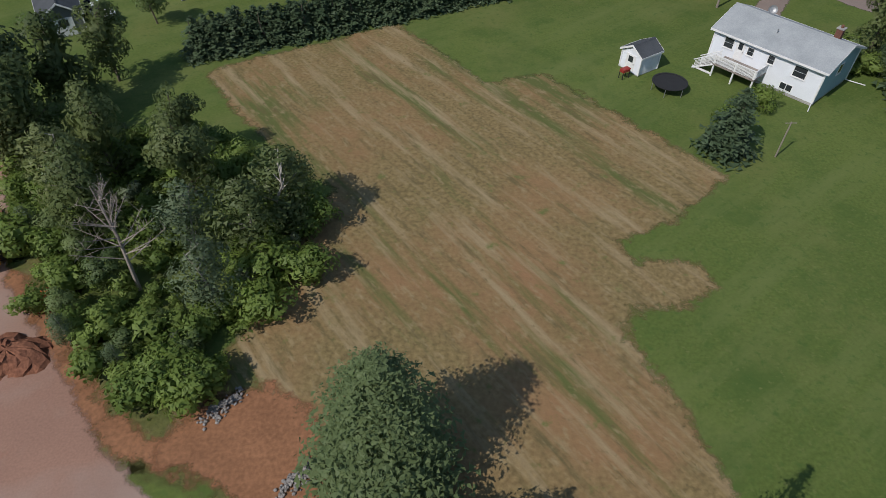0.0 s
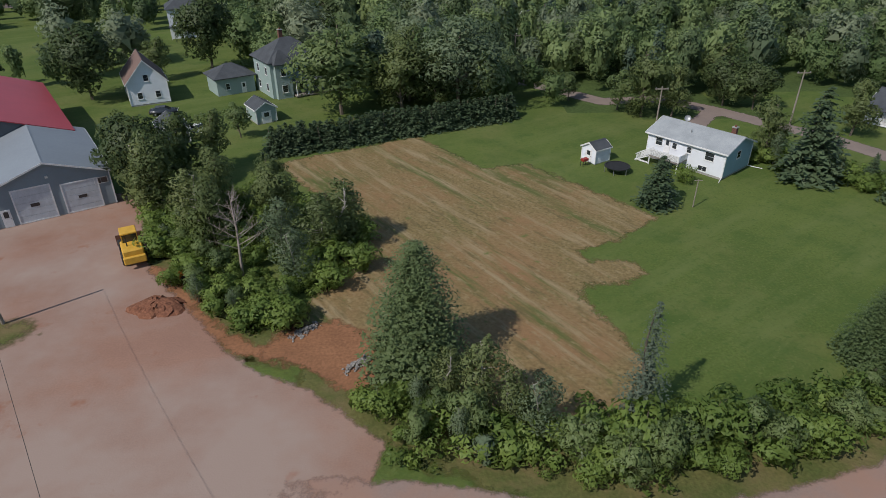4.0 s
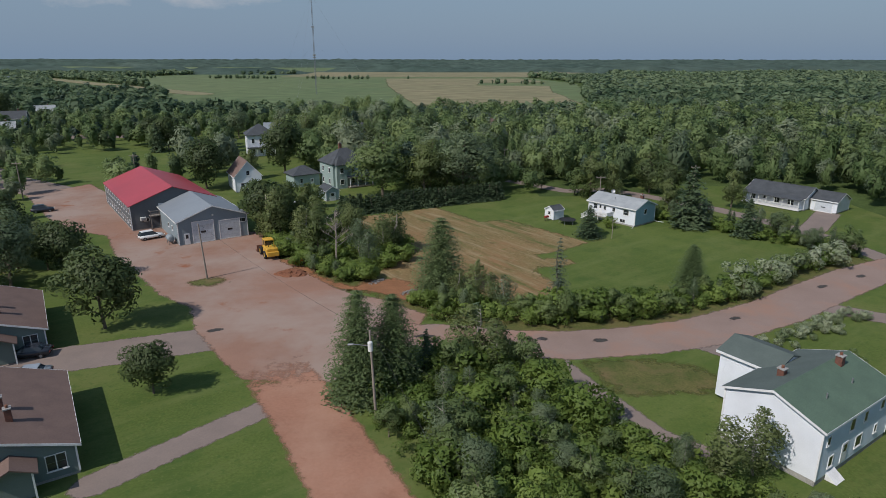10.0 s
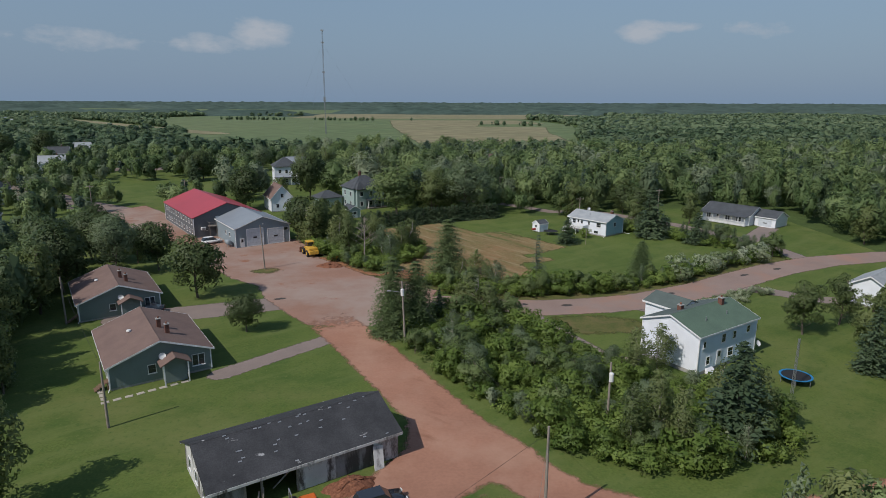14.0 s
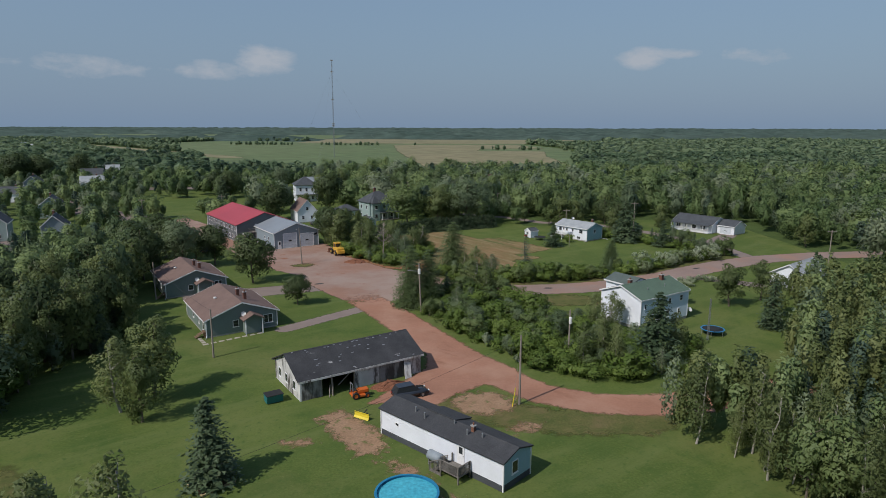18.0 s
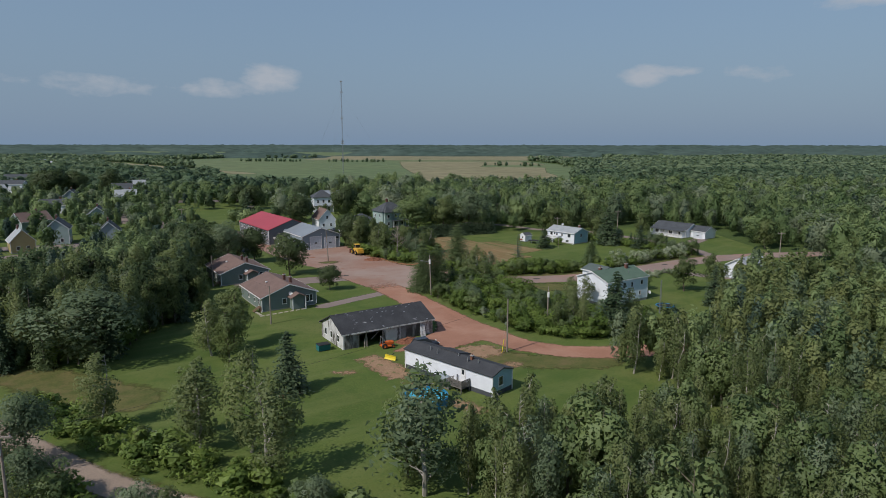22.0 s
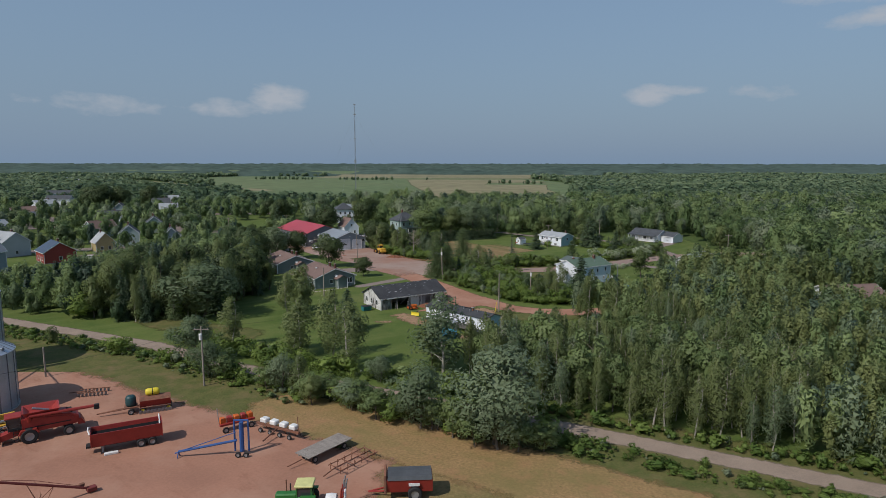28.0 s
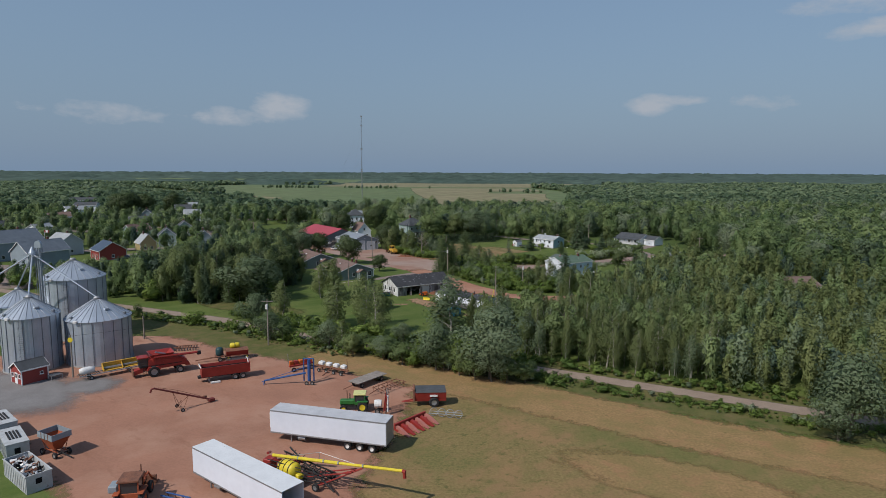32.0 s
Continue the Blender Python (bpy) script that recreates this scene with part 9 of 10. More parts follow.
k = thing("disc_harrow", "low dark disc harrow at the yard's edge", "harrow", at(-97.4, -157.6, 15))
part("frame", rods([((-2, -0.8, 0.6), (2, -0.8, 0.6)), ((-2, 0.8, 0.6), (2, 0.8, 0.6)), ((0, -0.8, 0.6), (0, 0.8, 0.6)), ((0, 0, 0.6), (-3.2, 0, 0.5))], 0.07), M_RUST, k)
for i in range(8):
    for s in (-0.8, 0.8):
        part("disc", lathe([(0, -0.03), (0.3, 0), (0, 0.03)], 10), M_STEEL, k).matrix_basis = pose(-1.8 + i * 0.5, s, 0.3, 90, 0, 70)

r = thing("row_unit", "red row-crop implement with orange covers", "implement", at(-72.8, -169.4, 35))
part("frame", boxed(-2.2, 2.2, -0.3, 0.0, 0.8, 1.1, 0.04), M_MRED, r)
for i in range(5):
    u = part("hopper", boxed(-2.0 + i * 0.85, -1.35 + i * 0.85, 0.02, 0.8, 0.7, 1.7, 0.08), M_MRED if i % 2 else M_ORANGE, r)
part("marker_arm", rods([((-2.2, 0, 1.0), (-2.4, 0, 3.2))], 0.05), M_STEEL, r)
for s in (-1.6, 1.6):
    wheel(r, s, -0.6, 0.4, 0.25)

b_ = thing("blue_conveyor", "blue transport auger with upright section and long drawbar", "auger", at(-70.8, -176.6, 0))
part("upright", rods([((0.9, 0, 0.5), (0.9, 0, 4.0))], 0.27), M_MBLUE, b_)
part("upright_frame", rods([((0.0, 0.3, 0.4), (0.0, 0.3, 4.2)), ((1.6, 0.3, 0.4), (1.6, 0.3, 4.1)), ((0, 0.3, 4.1), (1.6, 0.3, 4.1))], 0.11), M_MBLUE, b_)
part("boom", rods([((0.4, -0.2, 1.9), (-6.2, -0.6, 0.7))], 0.15), M_MBLUE, b_)
part("boom_brace", rods([((0.4, -0.2, 2.9), (-5.6, -0.6, 0.9))], 0.05), M_MBLUE, b_)
for x in (0.6, 1.5):
    wheel(b_, x, -0.6, 0.32, 0.25)
part("foot", rods([((-6.2, -0.6, 0.7), (-6.2, -0.9, 0.05)), ((-6.2, -0.6, 0.7), (-6.2, -0.2, 0.05)), ((-6.6, -0.6, 0.5), (-5.7, -0.6, 0.8))], 0.07), M_MBLUE, b_)

p_ = thing("row_planter", "row planter with four white seed boxes", "planter", at(-67.2, -171.2, -28))
part("toolbar", boxed(-3.4, 3.4, -0.15, 0.15, 0.8, 1.05), M_RUST, p_)
for i in range(4):
    part("seed_box", boxed(-2.9 + i * 1.55, -1.9 + i * 1.55, -0.1, 0.8, 1.06, 1.65, 0.12), M_PLASTIC, p_)
    part("row_shank", rods([((-2.4 + i * 1.55, 0.3, 1.0), (-2.4 + i * 1.55, 0.6, 0.1))], 0.07), M_RUST, p_)
    wheel(p_, -2.4 + i * 1.55, -0.5, 0.32, 0.2)
part("drawbar", rods([((0, 0, 0.9), (0.4, -3.0, 0.5))], 0.09), M_RUST, p_)
part("marker", rods([((3.3, 0, 1.0), (3.0, 0.2, 2.8))], 0.05), M_RUST, p_)

fb = thing("flat_wagon", "weathered grey plank flat wagon", "wagon", at(-60.5, -176.2, 52))
for i in range(11):
    part("plank", boxed(-3.3 + i * 0.6, -2.73 + i * 0.6, -1.2, 1.2, 0.95, 1.03), M_PLANK, fb)
part("beam", rods([((-3.3, -0.6, 0.85), (3.3, -0.6, 0.85)), ((-3.3, 0.6, 0.85), (3.3, 0.6, 0.85))], 0.09), M_PLANK, fb)
for x in (-2.2, 2.2):
    for s in (-0.9, 0.9):
        wheel(fb, x, s, 0.38, 0.22)
part("drawbar", rods([((-3.3, 0, 0.6), (-5.2, 0.2, 0.4))], 0.06), M_RUST, fb)

cu = thing("cultivator", "rusty spring-tooth cultivator with bent tines", "cultivator", at(-56.8, -178.8, 52))
part("frame", rods([((-2.8, s, 0.7), (2.8, s, 0.7)) for s in (-1.0, 0.0, 1.0)] + [((x, -1.0, 0.7), (x, 1.0, 0.7)) for x in (-2.6, -0.9, 0.9, 2.6)], 0.06), M_RUST, cu)
for i in range(12):
    part("tine", rods([((-2.6 + (i % 6) * 1.04, -0.9 + (i // 6) * 1.6, 0.7), (-2.5 + (i % 6) * 1.04, -0.6 + (i // 6) * 1.6, 0.9)), ((-2.5 + (i % 6) * 1.04, -0.6 + (i // 6) * 1.6, 0.9), (-2.4 + (i % 6) * 1.04, -0.5 + (i // 6) * 1.6, 0.05))], 0.035), M_RUST, cu)
part("drawbar", rods([((-2.8, 0, 0.7), (-4.4, 0, 0.4))], 0.07), M_RUST, cu)


def tractor(x, y, turn, paint, rim, label, roofmat):
    t = thing("tractor", label, "tractor", at(x, y, turn))
    part("bonnet", boxed(0.4, 2.5, -0.42, 0.42, 0.95, 1.65, 0.12), paint, t)
    part("chassis", boxed(-1.2, 2.4, -0.3, 0.3, 0.6, 1.0), M_BLACK, t)
    cb = part("cab", boxed(-1.1, 0.4, -0.75, 0.75, 1.0, 1.5, 0.05), paint, t)
    part("cab_glass", boxed(-1.05, 0.35, -0.7, 0.7, 1.5, 2.45), M_GLASS, cb)
    part("cab_roof", boxed(-1.25, 0.55, -0.88, 0.88, 2.45, 2.68, 0.06), roofmat, cb)
    for px in (-1.05, 0.35):
        for s in (-0.72, 0.72):
            part("cab_post", boxed(px - 0.05, px + 0.05, s - 0.05, s + 0.05, 1.5, 2.45), paint, cb)
    for s in (-0.95, 0.95):
        part("fender", boxed(-1.5, 0.0, s - 0.25, s + 0.25, 1.55, 1.65, 0.03), paint, t)
        wheel(t, -0.75, s, 0.8, 0.45, rim)
        wheel(t, 1.95, s * 0.85, 0.52, 0.32, rim)
    part("exhaust", rods([((1.5, -0.25, 1.65), (1.5, -0.25, 2.8))], 0.06), M_RUST, t)
    part("air_intake", rods([((1.1, -0.25, 1.65), (1.1, -0.25, 2.4))], 0.07), M_BLACK, t)
    return t


tractor(-60.6, -187.6, 183, M_MGREEN, M_BYELLOW, "green tractor with yellow wheels and cream cab roof", plain("cream_paint", (0.62, 0.60, 0.25), 0.5))
rt = tractor(-80.2, -213.2, 100, M_ORANGERUST, M_ORANGERUST, "rusty orange tractor with loader at the yard edge", M_RUST)
rt.matrix_world = at(-80.2, -213.2, 100) @ Matrix.Scale(1.22, 4)
part("side_tank", boxed(-0.9, 0.3, 0.95, 1.7, 1.5, 2.1, 0.08), M_GREYBLUE, rt, "blue-grey tank beside the cab")
part("loader_arm", rods([((-0.4, s, 1.5), (2.2, s, 1.7)) for s in (-0.6, 0.6)] + [((2.2, s, 1.7), (3.4, s, 0.5)) for s in (-0.6, 0.6)], 0.08), M_ORANGERUST, rt)
part("loader_bucket", prism(bmesh.new(), [(3.3, 0.1), (4.1, 0.05), (4.1, 0.1), (3.45, 0.25), (3.5, 0.85), (3.3, 0.85)], -0.95, 0.95, "y"), M_RUST, rt)
part("grille_guard", rods([((2.55, y, 0.8), (2.55, y, 1.7)) for y in (-0.35, -0.18, 0.0, 0.18, 0.35)], 0.03, None, 5), M_BLACK, rt)
sp_ = thing("boom_sprayer", "boom sprayer with red and white folded arms", "sprayer", at(-57.0, -188.2, 180))
part("tank", lathe([(0, -0.6), (0.55, -0.5), (0.6, 0), (0.55, 0.5), (0, 0.6)], 14), M_PLASTIC, sp_).matrix_basis = pose(0.6, 0, 1.2, 0, 90, 0)
part("frame", rods([((-0.2, -1.2, 0.5), (-0.2, 1.2, 0.5)), ((-0.2, 0, 0.5), (1.4, 0, 0.6))], 0.08), M_BLACK, sp_)
for s in (-1.1, -0.4, 0.4, 1.1):
    part("folded_arm", rods([((-0.3, s, 0.5), (-0.6, s * 1.1, 3.0)), ((-0.5, s + 0.2, 0.6), (-0.8, s * 1.1 + 0.2, 2.8))], 0.07), M_STEEL if s < 0 else M_MRED, sp_)
for i in range(5):
    part("section_cover", boxed(-1.0, -0.8, 0.8, 1.4, 0.5 + i * 0.48, 0.85 + i * 0.48, 0.04), M_PLASTIC, sp_)
for s in (-0.9, 0.9):
    wheel(sp_, 0.6, s, 0.4, 0.25)

ms = thing("manure_spreader", "red spreader wagon with a grey tarp top", "spreader", at(-50.2, -185.2, 4))
part("box", prism(bmesh.new(), [(-0.9, 0.8), (0.9, 0.8), (1.2, 2.2), (-1.2, 2.2)], -2.3, 2.3), M_MRED, ms)
part("tarp", prism(bmesh.new(), [(-1.25, 2.2), (1.25, 2.2), (1.0, 2.55), (0, 2.65), (-1.0, 2.55)], -2.2, 2.2), M_DARKROOF, ms)
part("front_shield", boxed(-2.55, -2.3, -1.2, 1.2, 0.8, 2.75, 0.04), M_RUST, ms)
part("drawbar", rods([((-2.3, -0.4, 0.7), (-4.2, 0, 0.5)), ((-2.3, 0.4, 0.7), (-4.2, 0, 0.5))], 0.09), M_MRED, ms)
part("name_plate", boxed(-0.1, 1.0, -1.22, -1.17, 1.55, 1.85), M_PLASTIC, ms)
for s in (-1.15, 1.15):
    wheel(ms, 0.5, s, 0.72, 0.5, M_STEEL)

ch = thing("corn_head", "red corn header with pointed snouts on the grass", "header", at(-52.2, -193.6, 49))
part("back_frame", boxed(-3.0, 3.0, 0.6, 0.9, 0.3, 1.2, 0.05), M_MRED, ch)
part("trough", boxed(-3.0, 3.0, 0.0, 0.6, 0.25, 0.6, 0.05), M_MRED, ch)
for i in range(7):
    bm = prism(bmesh.new(), [(0.5, 0.2), (-1.9, 0.08), (-1.9, 0.12), (-0.4, 0.75), (0.5, 0.95)], -0.22, 0.22)
    part("snout", bm, M_MRED if i % 2 else M_PALERED, ch).location.x = -2.75 + i * 0.92

hk = thing("hay_rake", "light grey tangle of rake bars on the grass", "rake", at(-48.0, -190.5, -15))
part("frame", rods([((-2.4, 0, 0.5), (2.4, 0.3, 0.5)), ((-2.2, 0.6, 0.6), (2.2, 0.9, 0.6)), ((0, 0, 0.5), (0.2, 1.0, 0.6))], 0.06), M_STEEL, hk)
for i in range(4):
    part("rake_wheel", lathe([(0.55, -0.03), (0.6, 0), (0.55, 0.03), (0.5, 0), (0.55, -0.03)], 14), M_STEEL, hk).matrix_basis = pose(-1.8 + i * 1.2, 0.4, 0.6, 75, 0, 30)

ya = thing("yellow_auger", "long yellow swing auger on a red wheeled frame", "auger", at(-60.0, -209.9, -26))
part("tube", rods([((-8.6, 0, 2.0), (0.5, 0, 3.0))], 0.19), M_BYELLOW, ya)
part("upper_tube", rods([((0.4, 0, 2.99), (8.4, 0, 3.9))], 0.155), M_BYELLOW, ya)
for u in (-5.0, -1.5, 0.45, 3.6):
    part("tube_clamp", rods([((u, 0, 2.0 + (u + 8.6) * 0.1118), (u + 0.16, 0, 2.0 + (u + 8.76) * 0.1118))], 0.215), M_STEEL, ya)
part("truss_cable", rods([((-6.5, 0, 2.3), (-2.0, 0, 3.7)), ((-2.0, 0, 3.7), (3.5, 0, 3.3)), ((-2.0, 0, 2.7), (-2.0, 0, 3.7))], 0.025, None, 4), M_STEEL, ya)
part("spout", rods([((8.4, 0, 3.9), (8.75, 0, 3.85)), ((8.62, 0, 3.9), (8.66, 0, 3.2))], 0.19), M_MRED, ya)
part("under_frame", rods([((-4.0, 0.5, 0.6), (2.5, 0.5, 2.6)), ((-4.0, -0.5, 0.6), (2.5, -0.5, 2.6)), ((2.5, -0.5, 2.6), (2.5, 0.5, 2.6)), ((-1.5, -1.2, 0.5), (3.6, 0, 3.1)), ((-1.5, 1.2, 0.5), (3.6, 0, 3.1))], 0.08), M_MRED, ya)
part("axle", rods([((-1.5, -1.4, 0.5), (-1.5, 1.4, 0.5))], 0.08), M_MRED, ya)
for s in (-1.5, 1.5):
    wheel(ya, -1.5, s, 0.45, 0.25)
part("intake", boxed(-9.6, -8.5, -0.6, 0.6, 0.3, 1.6, 0.08), M_MRED, ya)
part("swing_hopper", rods([((-8.6, 0, 1.4), (-6.0, 2.6, 0.6)), ((-9.6, 0.3, 1.9), (-10.6, 1.8, 1.2)), ((-6.2, 2.6, 0.9), (-3.2, 3.4, 0.9))], 0.17), M_MRED, ya)
ys = thing("field_sprayer", "sprayer with a round yellow tank and black folded booms", "sprayer", at(-65.3, -208.5, -36))
bm = lathe([(0, -1.3), (0.6, -1.25), (0.85, -0.9), (0.88, 0), (0.85, 0.9), (0.6, 1.25), (0, 1.3)], 20)
part("tank", bm, M_BYELLOW, ys, smooth=True).matrix_basis = pose(0, 0, 1.6, 0, 90, 0)
for i in (-0.7, 0.0, 0.7):
    part("tank_band", lathe([(0.89, -0.04), (0.92, -0.04), (0.92, 0.04), (0.89, 0.04)], 20), M_BLACK, ys).matrix_basis = pose(i, 0, 1.6, 0, 90, 0)
part("small_tank", boxed(1.4, 2.0, -0.4, 0.4, 0.9, 1.5, 0.1), M_BYELLOW, ys)
part("frame", boxed(-2.6, 2.2, -0.6, 0.6, 0.6, 0.8), M_BLACK, ys)
for s in (-1.0, 1.0):
    wheel(ys, 0.2, s, 0.62, 0.35)
for z in (1.0, 1.5, 2.0, 2.5):
    part("boom_bar", rods([((-2.4, 1.3, z), (5.2, 1.9, z * 0.75)), ((-2.2, -1.2, z), (4.8, 0.9, z * 0.7))], 0.05), M_BLACK, ys)
part("boom_cover", rods([((-2.6, 1.6, 1.2), (5.4, 2.1, 0.9)), ((-2.6, 1.6, 2.2), (5.4, 2.1, 1.7)), ((-1.8, 1.7, 2.9), (6.4, 0.6, 0.6))], 0.09), M_BLACK, ys)
part("boom_hose", rods([((i * 0.7 - 2, 1.5, 1.0), (i * 0.72 - 1.4, 2.2, 2.5 - i * 0.12)) for i in range(11)] + [((i * 0.6 - 1, 0.9, 0.6), (i * 0.6 - 0.6, 1.5, 1.6)) for i in range(9)], 0.04, None, 5), M_BLACK, ys)
part("boom_lattice", rods([((-2.4 + i * 0.76, 1.3 + 0.06 * i, 1.0), (-2.0 + i * 0.74, 1.35 + 0.06 * i, 2.3 - 0.05 * i)) for i in range(10)], 0.035), M_BLACK, ys)

gw_ = thing("gravity_wagon", "rusty orange gravity grain wagon with grey side boards", "wagon", at(-95.2, -201.9, -29))
bm = bmesh.new()
lo = [bm.verts.new(v) for v in ((-0.55, -0.45, 0.75), (0.55, -0.45, 0.75), (0.55, 0.45, 0.75), (-0.55, 0.45, 0.75))]
up = [bm.verts.new(v) for v in ((-1.45, -1.12, 2.35), (1.45, -1.12, 2.35), (1.45, 1.12, 2.35), (-1.45, 1.12, 2.35))]
inn = [bm.verts.new((v.co.x * 0.97, v.co.y * 0.97, 2.35)) for v in up]
deep = [bm.verts.new((v.co.x, v.co.y, 0.85)) for v in lo]
for i in range(4):
    j = (i + 1) % 4
    bm.faces.new((lo[i], lo[j], up[j], up[i]))
    bm.faces.new((up[i], up[j], inn[j], inn[i]))
    bm.faces.new((inn[i], inn[j], deep[j], deep[i]))
bm.faces.new(lo[::-1])
bm.faces.new(deep)
part("hopper", bm, M_ORANGERUST, gw_)
for x0, x1, y0, y1 in ((-1.5, 1.5, -1.18, -1.12), (-1.5, 1.5, 1.12, 1.18), (-1.5, -1.44, -1.115, 1.115), (1.44, 1.5, -1.115, 1.115)):
    part("side_board", boxed(x0, x1, y0, y1, 2.3, 3.0), M_GREYBLUE, gw_)
for x in (-0.7, 0.0, 0.7):
    for s in (-1.2, 1.2):
        part("board_stake", boxed(x - 0.04, x + 0.04, s - 0.02, s + 0.02, 2.2, 3.02), M_RUST, gw_)
part("frame", rods([((-1.3, s, 0.62), (1.3, s, 0.62)) for s in (-0.5, 0.5)] + [((x, s, 0.62), (x * 0.95, s * 1.9, 2.0)) for x in (-1.1, 1.1) for s in (-0.5, 0.5)], 0.05, None, 5), M_ORANGERUST, gw_)
part("running_gear", rods([((-1.3, 0, 0.5), (1.3, 0, 0.5)), ((-1.3, -0.8, 0.4), (-1.3, 0.8, 0.4)), ((1.3, -0.8, 0.4), (1.3, 0.8, 0.4)), ((1.3, 0, 0.5), (3.0, 0.1, 0.3))], 0.08), M_BLACK, gw_)
for x in (-1.3, 1.3):
    for s in (-0.85, 0.85):
        wheel(gw_, x, s, 0.4, 0.25)


def open_bin(x, y, turn, L, W, H, fill, label, mat):
    e = thing("steel_container", label, "container", at(x, y, turn))
    for x0, x1, y0, y1 in ((-L / 2, L / 2, -W / 2, -W / 2 + 0.08), (-L / 2, L / 2, W / 2 - 0.08, W / 2), (-L / 2, -L / 2 + 0.08, -W / 2 + 0.08, W / 2 - 0.08), (L / 2 - 0.08, L / 2, -W / 2 + 0.08, W / 2 - 0.08)):
        part("side_wall", boxed(x0, x1, y0, y1, 0.0, H), mat, e)
    n = int(L / 0.55)
    for i in range(n):
        for q in (-1, 1):
            part("wall_rib", boxed(-L / 2 + (i + 0.4) * L / n, -L / 2 + (i + 0.4) * L / n + 0.12, q * (W / 2 + 0.025) - 0.024, q * (W / 2 + 0.025) + 0.024, 0.1, H - 0.12), mat, e)
    for q in (-1, 1):
        part("top_rail", boxed(-L / 2 - 0.04, L / 2 + 0.04, q * (W / 2 + 0.03) - 0.04, q * (W / 2 + 0.03) + 0.04, H - 0.1, H + 0.02), mat, e)
    part("end_hatch", boxed(L / 2 + 0.003, L / 2 + 0.03, -0.35, 0.25, H * 0.45, H * 0.75), M_DARK, e)
    part("bottom", boxed(-L / 2 + 0.08, L / 2 - 0.08, -W / 2 + 0.08, W / 2 - 0.08, 0.1, 0.3), M_RUST, e)
    if fill:
        rng = np.random.default_rng(3)
        for i in range(110):
            o = part("scrap", boxed(-0.1 - 0.4 * rng.random(), 0.1 + 0.4 * rng.random(), -0.06 - 0.2 * rng.random(), 0.06 + 0.2 * rng.random(), 0, 0.05 + 0.15 * rng.random(), 0.015), (M_PLASTIC, M_STEEL, M_DARK, M_RUST)[i % 4], e)
            o.matrix_basis = pose(rng.uniform(-L / 2 + 0.5, L / 2 - 0.5), rng.uniform(-W / 2 + 0.4, W / 2 - 0.4), H - 0.55 + rng.uniform(-0.1, 0.25), *rng.uniform(-40, 40, 2), rng.uniform(0, 180))
    else:
        part("lid", boxed(-L / 2 - 0.05, L / 2 + 0.05, -W / 2 - 0.05, W / 2 + 0.05, H, H + 0.08), mat, e)
        for i in range(4):
            part("hatch_slat", boxed(-L / 4, L / 4, -0.6 + i * 0.35, -0.4 + i * 0.35, H + 0.08, H + 0.16), M_BLACK, e)
    return e


M_PALESTEEL = surface("pale_painted_steel", (0.46, 0.48, 0.49), (0.36, 0.37, 0.37), 0.8, 0.6, 0.1, 5, where="obj", grain=0.05, extra=blotch((0.20, 0.15, 0.11), 1.6, 0.62, 0.72, seed=9))
open_bin(-100.4, -201.7, -46.7, 5.8, 2.3, 2.2, False, "grey steel container with a slatted hatch", M_PALESTEEL)
open_bin(-105.6, -196.4, -42, 5.6, 2.3, 2.3, False, "closed pale steel container behind the slatted one", M_PALESTEEL)
open_bin(-94.2, -208.5, -38.5, 6.8, 2.5, 2.0, True, "open grey container full of scrap", M_PALESTEEL)
im = thing("blue_cultivator", "rusty blue cultivator frame", "cultivator", at(-76.0, -213.5, -20))
part("frame", rods([((-1.6, s, 0.8), (1.6, s, 0.8)) for s in (-0.7, 0.0, 0.7)], 0.08), M_MBLUE, im)
for i in range(8):
    part("tine", rods([((-1.5 + (i % 4), -0.7 + (i // 4) * 1.4, 0.9), (-1.3 + (i % 4), -0.5 + (i // 4) * 1.4, 0.05))], 0.05), M_RUST, im)

# by the mobile home: orange mower, snow plough, junk
om = thing("orange_tractor_mower", "orange compact tractor mower beside the dirt heap", "mower", at(-53.7, -104.9, 25))
part("deck", boxed(-1.1, 0.6, -0.8, 0.8, 0.2, 0.5, 0.06), M_ORANGE, om)
part("bonnet", boxed(-0.3, 1.1, -0.4, 0.4, 0.5, 1.05, 0.1), M_ORANGE, om)
part("seat", boxed(-0.9, -0.4, -0.3, 0.3, 0.9, 1.05, 0.05), M_BLACK, om)
part("roll_bar", rods([((-1.0, -0.5, 0.6), (-1.0, -0.5, 1.9)), ((-1.0, -0.5, 1.9), (-1.0, 0.5, 1.9)), ((-1.0, 0.5, 1.9), (-1.0, 0.5, 0.6))], 0.05), M_STEEL, om)
for x, rr in ((-0.7, 0.45), (0.8, 0.32)):
    for s in (-0.75, 0.75):
        wheel(om, x, s, rr, 0.25, M_ORANGE)
pl = thing("snow_plough", "yellow snow plough blade lying on the bare soil", "plough", at(-52.8, -111.0, -32) @ Matrix.Scale(0.8, 4))
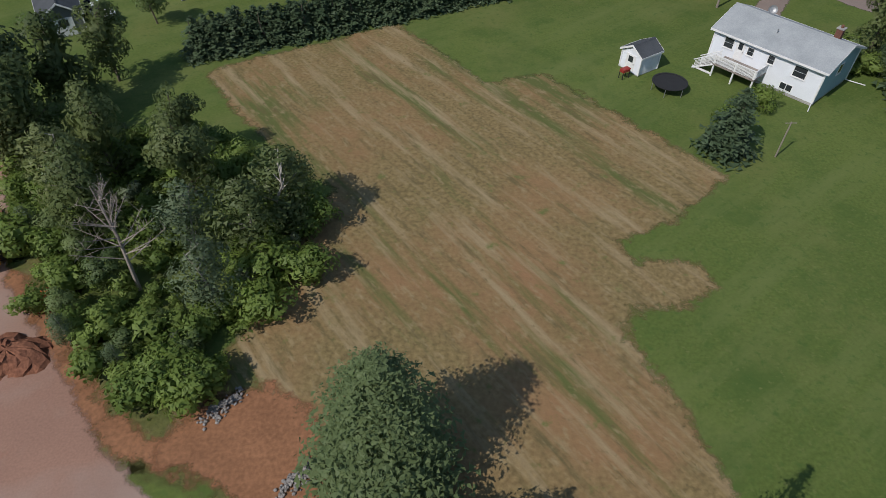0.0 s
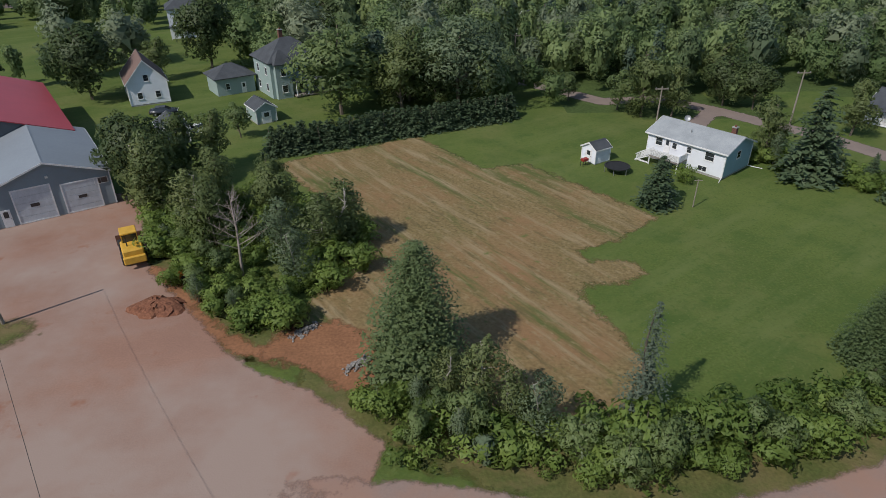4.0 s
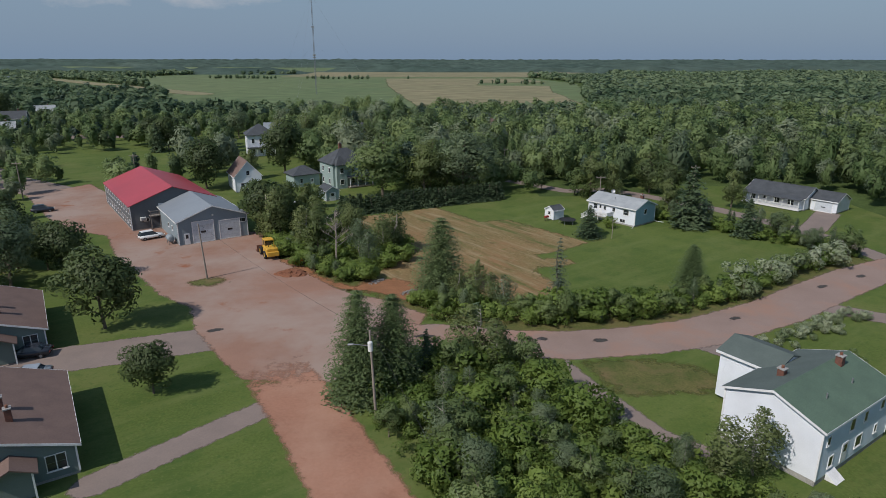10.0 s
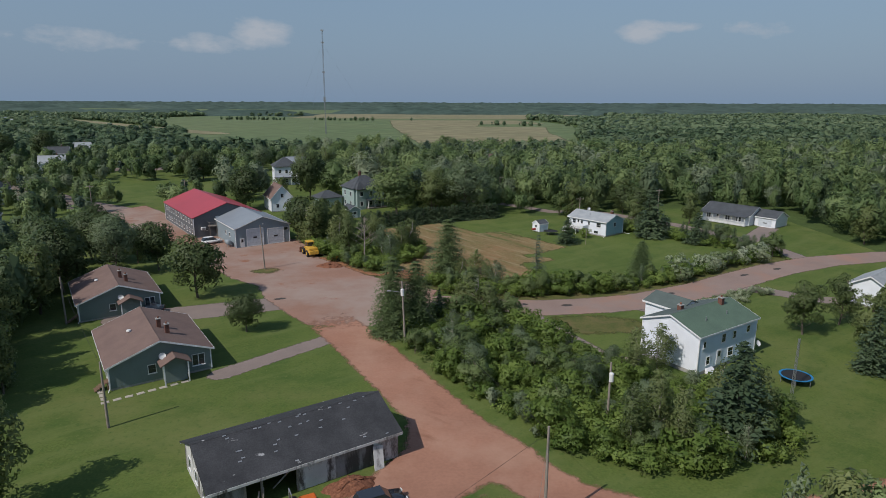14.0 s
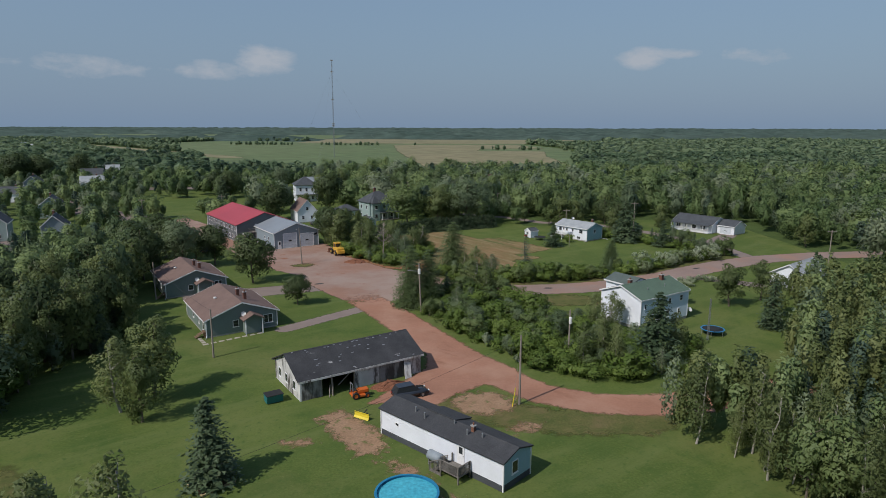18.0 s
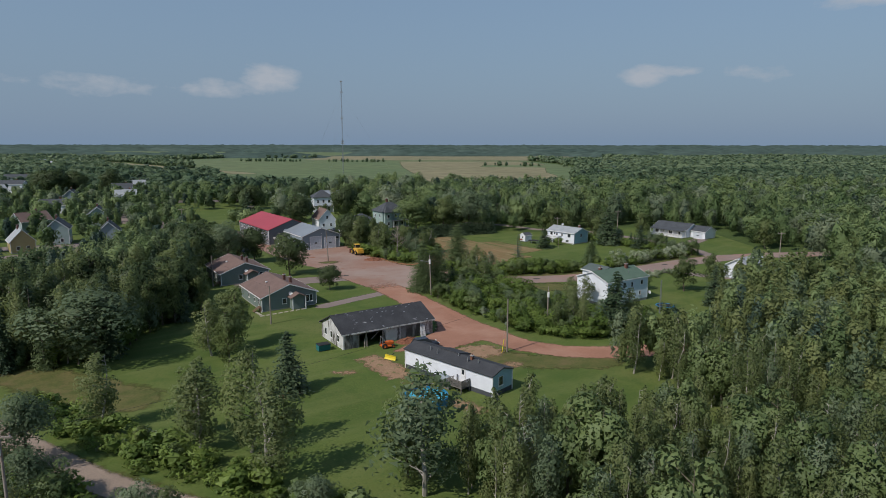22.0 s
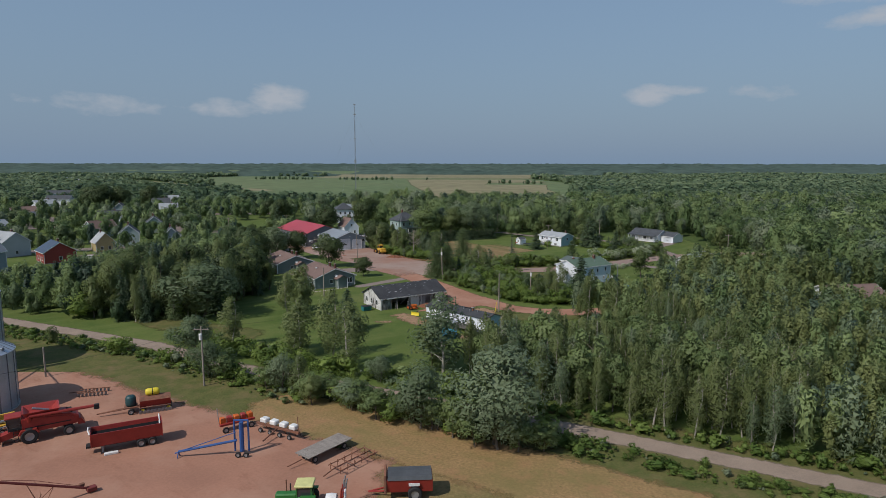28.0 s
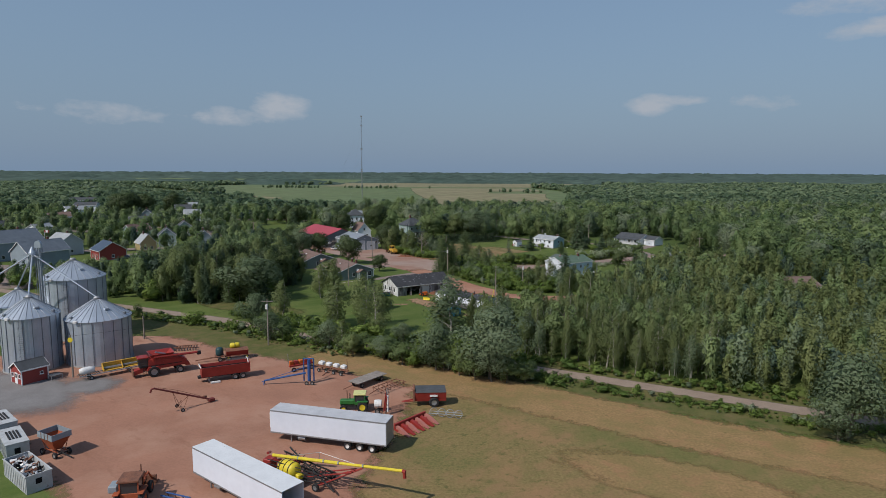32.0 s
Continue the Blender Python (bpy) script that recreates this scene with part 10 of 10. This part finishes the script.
part("blade", prism(bmesh.new(), [(-0.1, 0.05), (0.15, 0.3), (0.2, 0.7), (0.1, 0.95), (0.03, 0.95), (0.1, 0.7), (0.05, 0.32), (-0.2, 0.08)], -1.3, 1.3), M_BYELLOW, pl)
part("push_frame", rods([((-0.8, 0.1, 0.3), (0, 1.4, 0.3)), ((0.8, 0.1, 0.3), (0, 1.4, 0.3)), ((0, 0.2, 0.5), (0.1, 1.2, 1.0))], 0.07), M_BLACK, pl)
jt = thing("boat_trailer", "narrow grey boat trailer parked on the grass", "trailer", at(-16.4, -131.4, -20))
part("frame", rods([((-2.4, -0.4, 0.5), (2.0, -0.4, 0.5)), ((-2.4, 0.4, 0.5), (2.0, 0.4, 0.5)), ((2.0, 0, 0.5), (3.4, 0, 0.4))], 0.07), M_STEEL, jt)
part("bed", boxed(-2.4, 1.6, -0.5, 0.5, 0.58, 0.66), M_PLANK, jt)
for s in (-0.65, 0.65):
    wheel(jt, -0.5, s, 0.3, 0.18)


# ---------- boats lying keel up at the edge of the young wood ----------
def upturned_boat(x, y, turn, length, mat, label):
    b = thing("rowing_boat", label, "boat", pose(x, y, 0, 0, 0, turn), "boats on the grass")
    bm = lathe([(1.0, 0.0), (0.97, 0.3), (0.82, 0.65), (0.48, 0.92), (0, 1.0)], 24)
    for v in bm.verts:
        v.co.y *= 1 - 0.45 * abs(v.co.x) ** 3
        v.co = Vector((v.co.x * length / 2, v.co.y * 0.62, v.co.z * 0.55))
    part("hull", bm, mat, b, smooth=True)
    part("keel", boxed(-length * 0.4, length * 0.4, -0.03, 0.03, 0.42, 0.58, 0.01), mat, b)
    for s in (-1, 1):
        part("gunwale", boxed(-length * 0.3, length * 0.3, s * 0.6 - 0.03, s * 0.6 + 0.03, 0, 0.08, 0.01), M_STEEL, b)


upturned_boat(-10.6, -139.2, -38, 4.6, plain("faded_orange_hull", (0.62, 0.22, 0.06), 0.5), "orange boat lying keel up in the grass")
upturned_boat(-14.2, -136.6, -38, 4.0, plain("chalky_white_hull", (0.55, 0.57, 0.58), 0.6), "weathered white boat lying keel up in the grass")
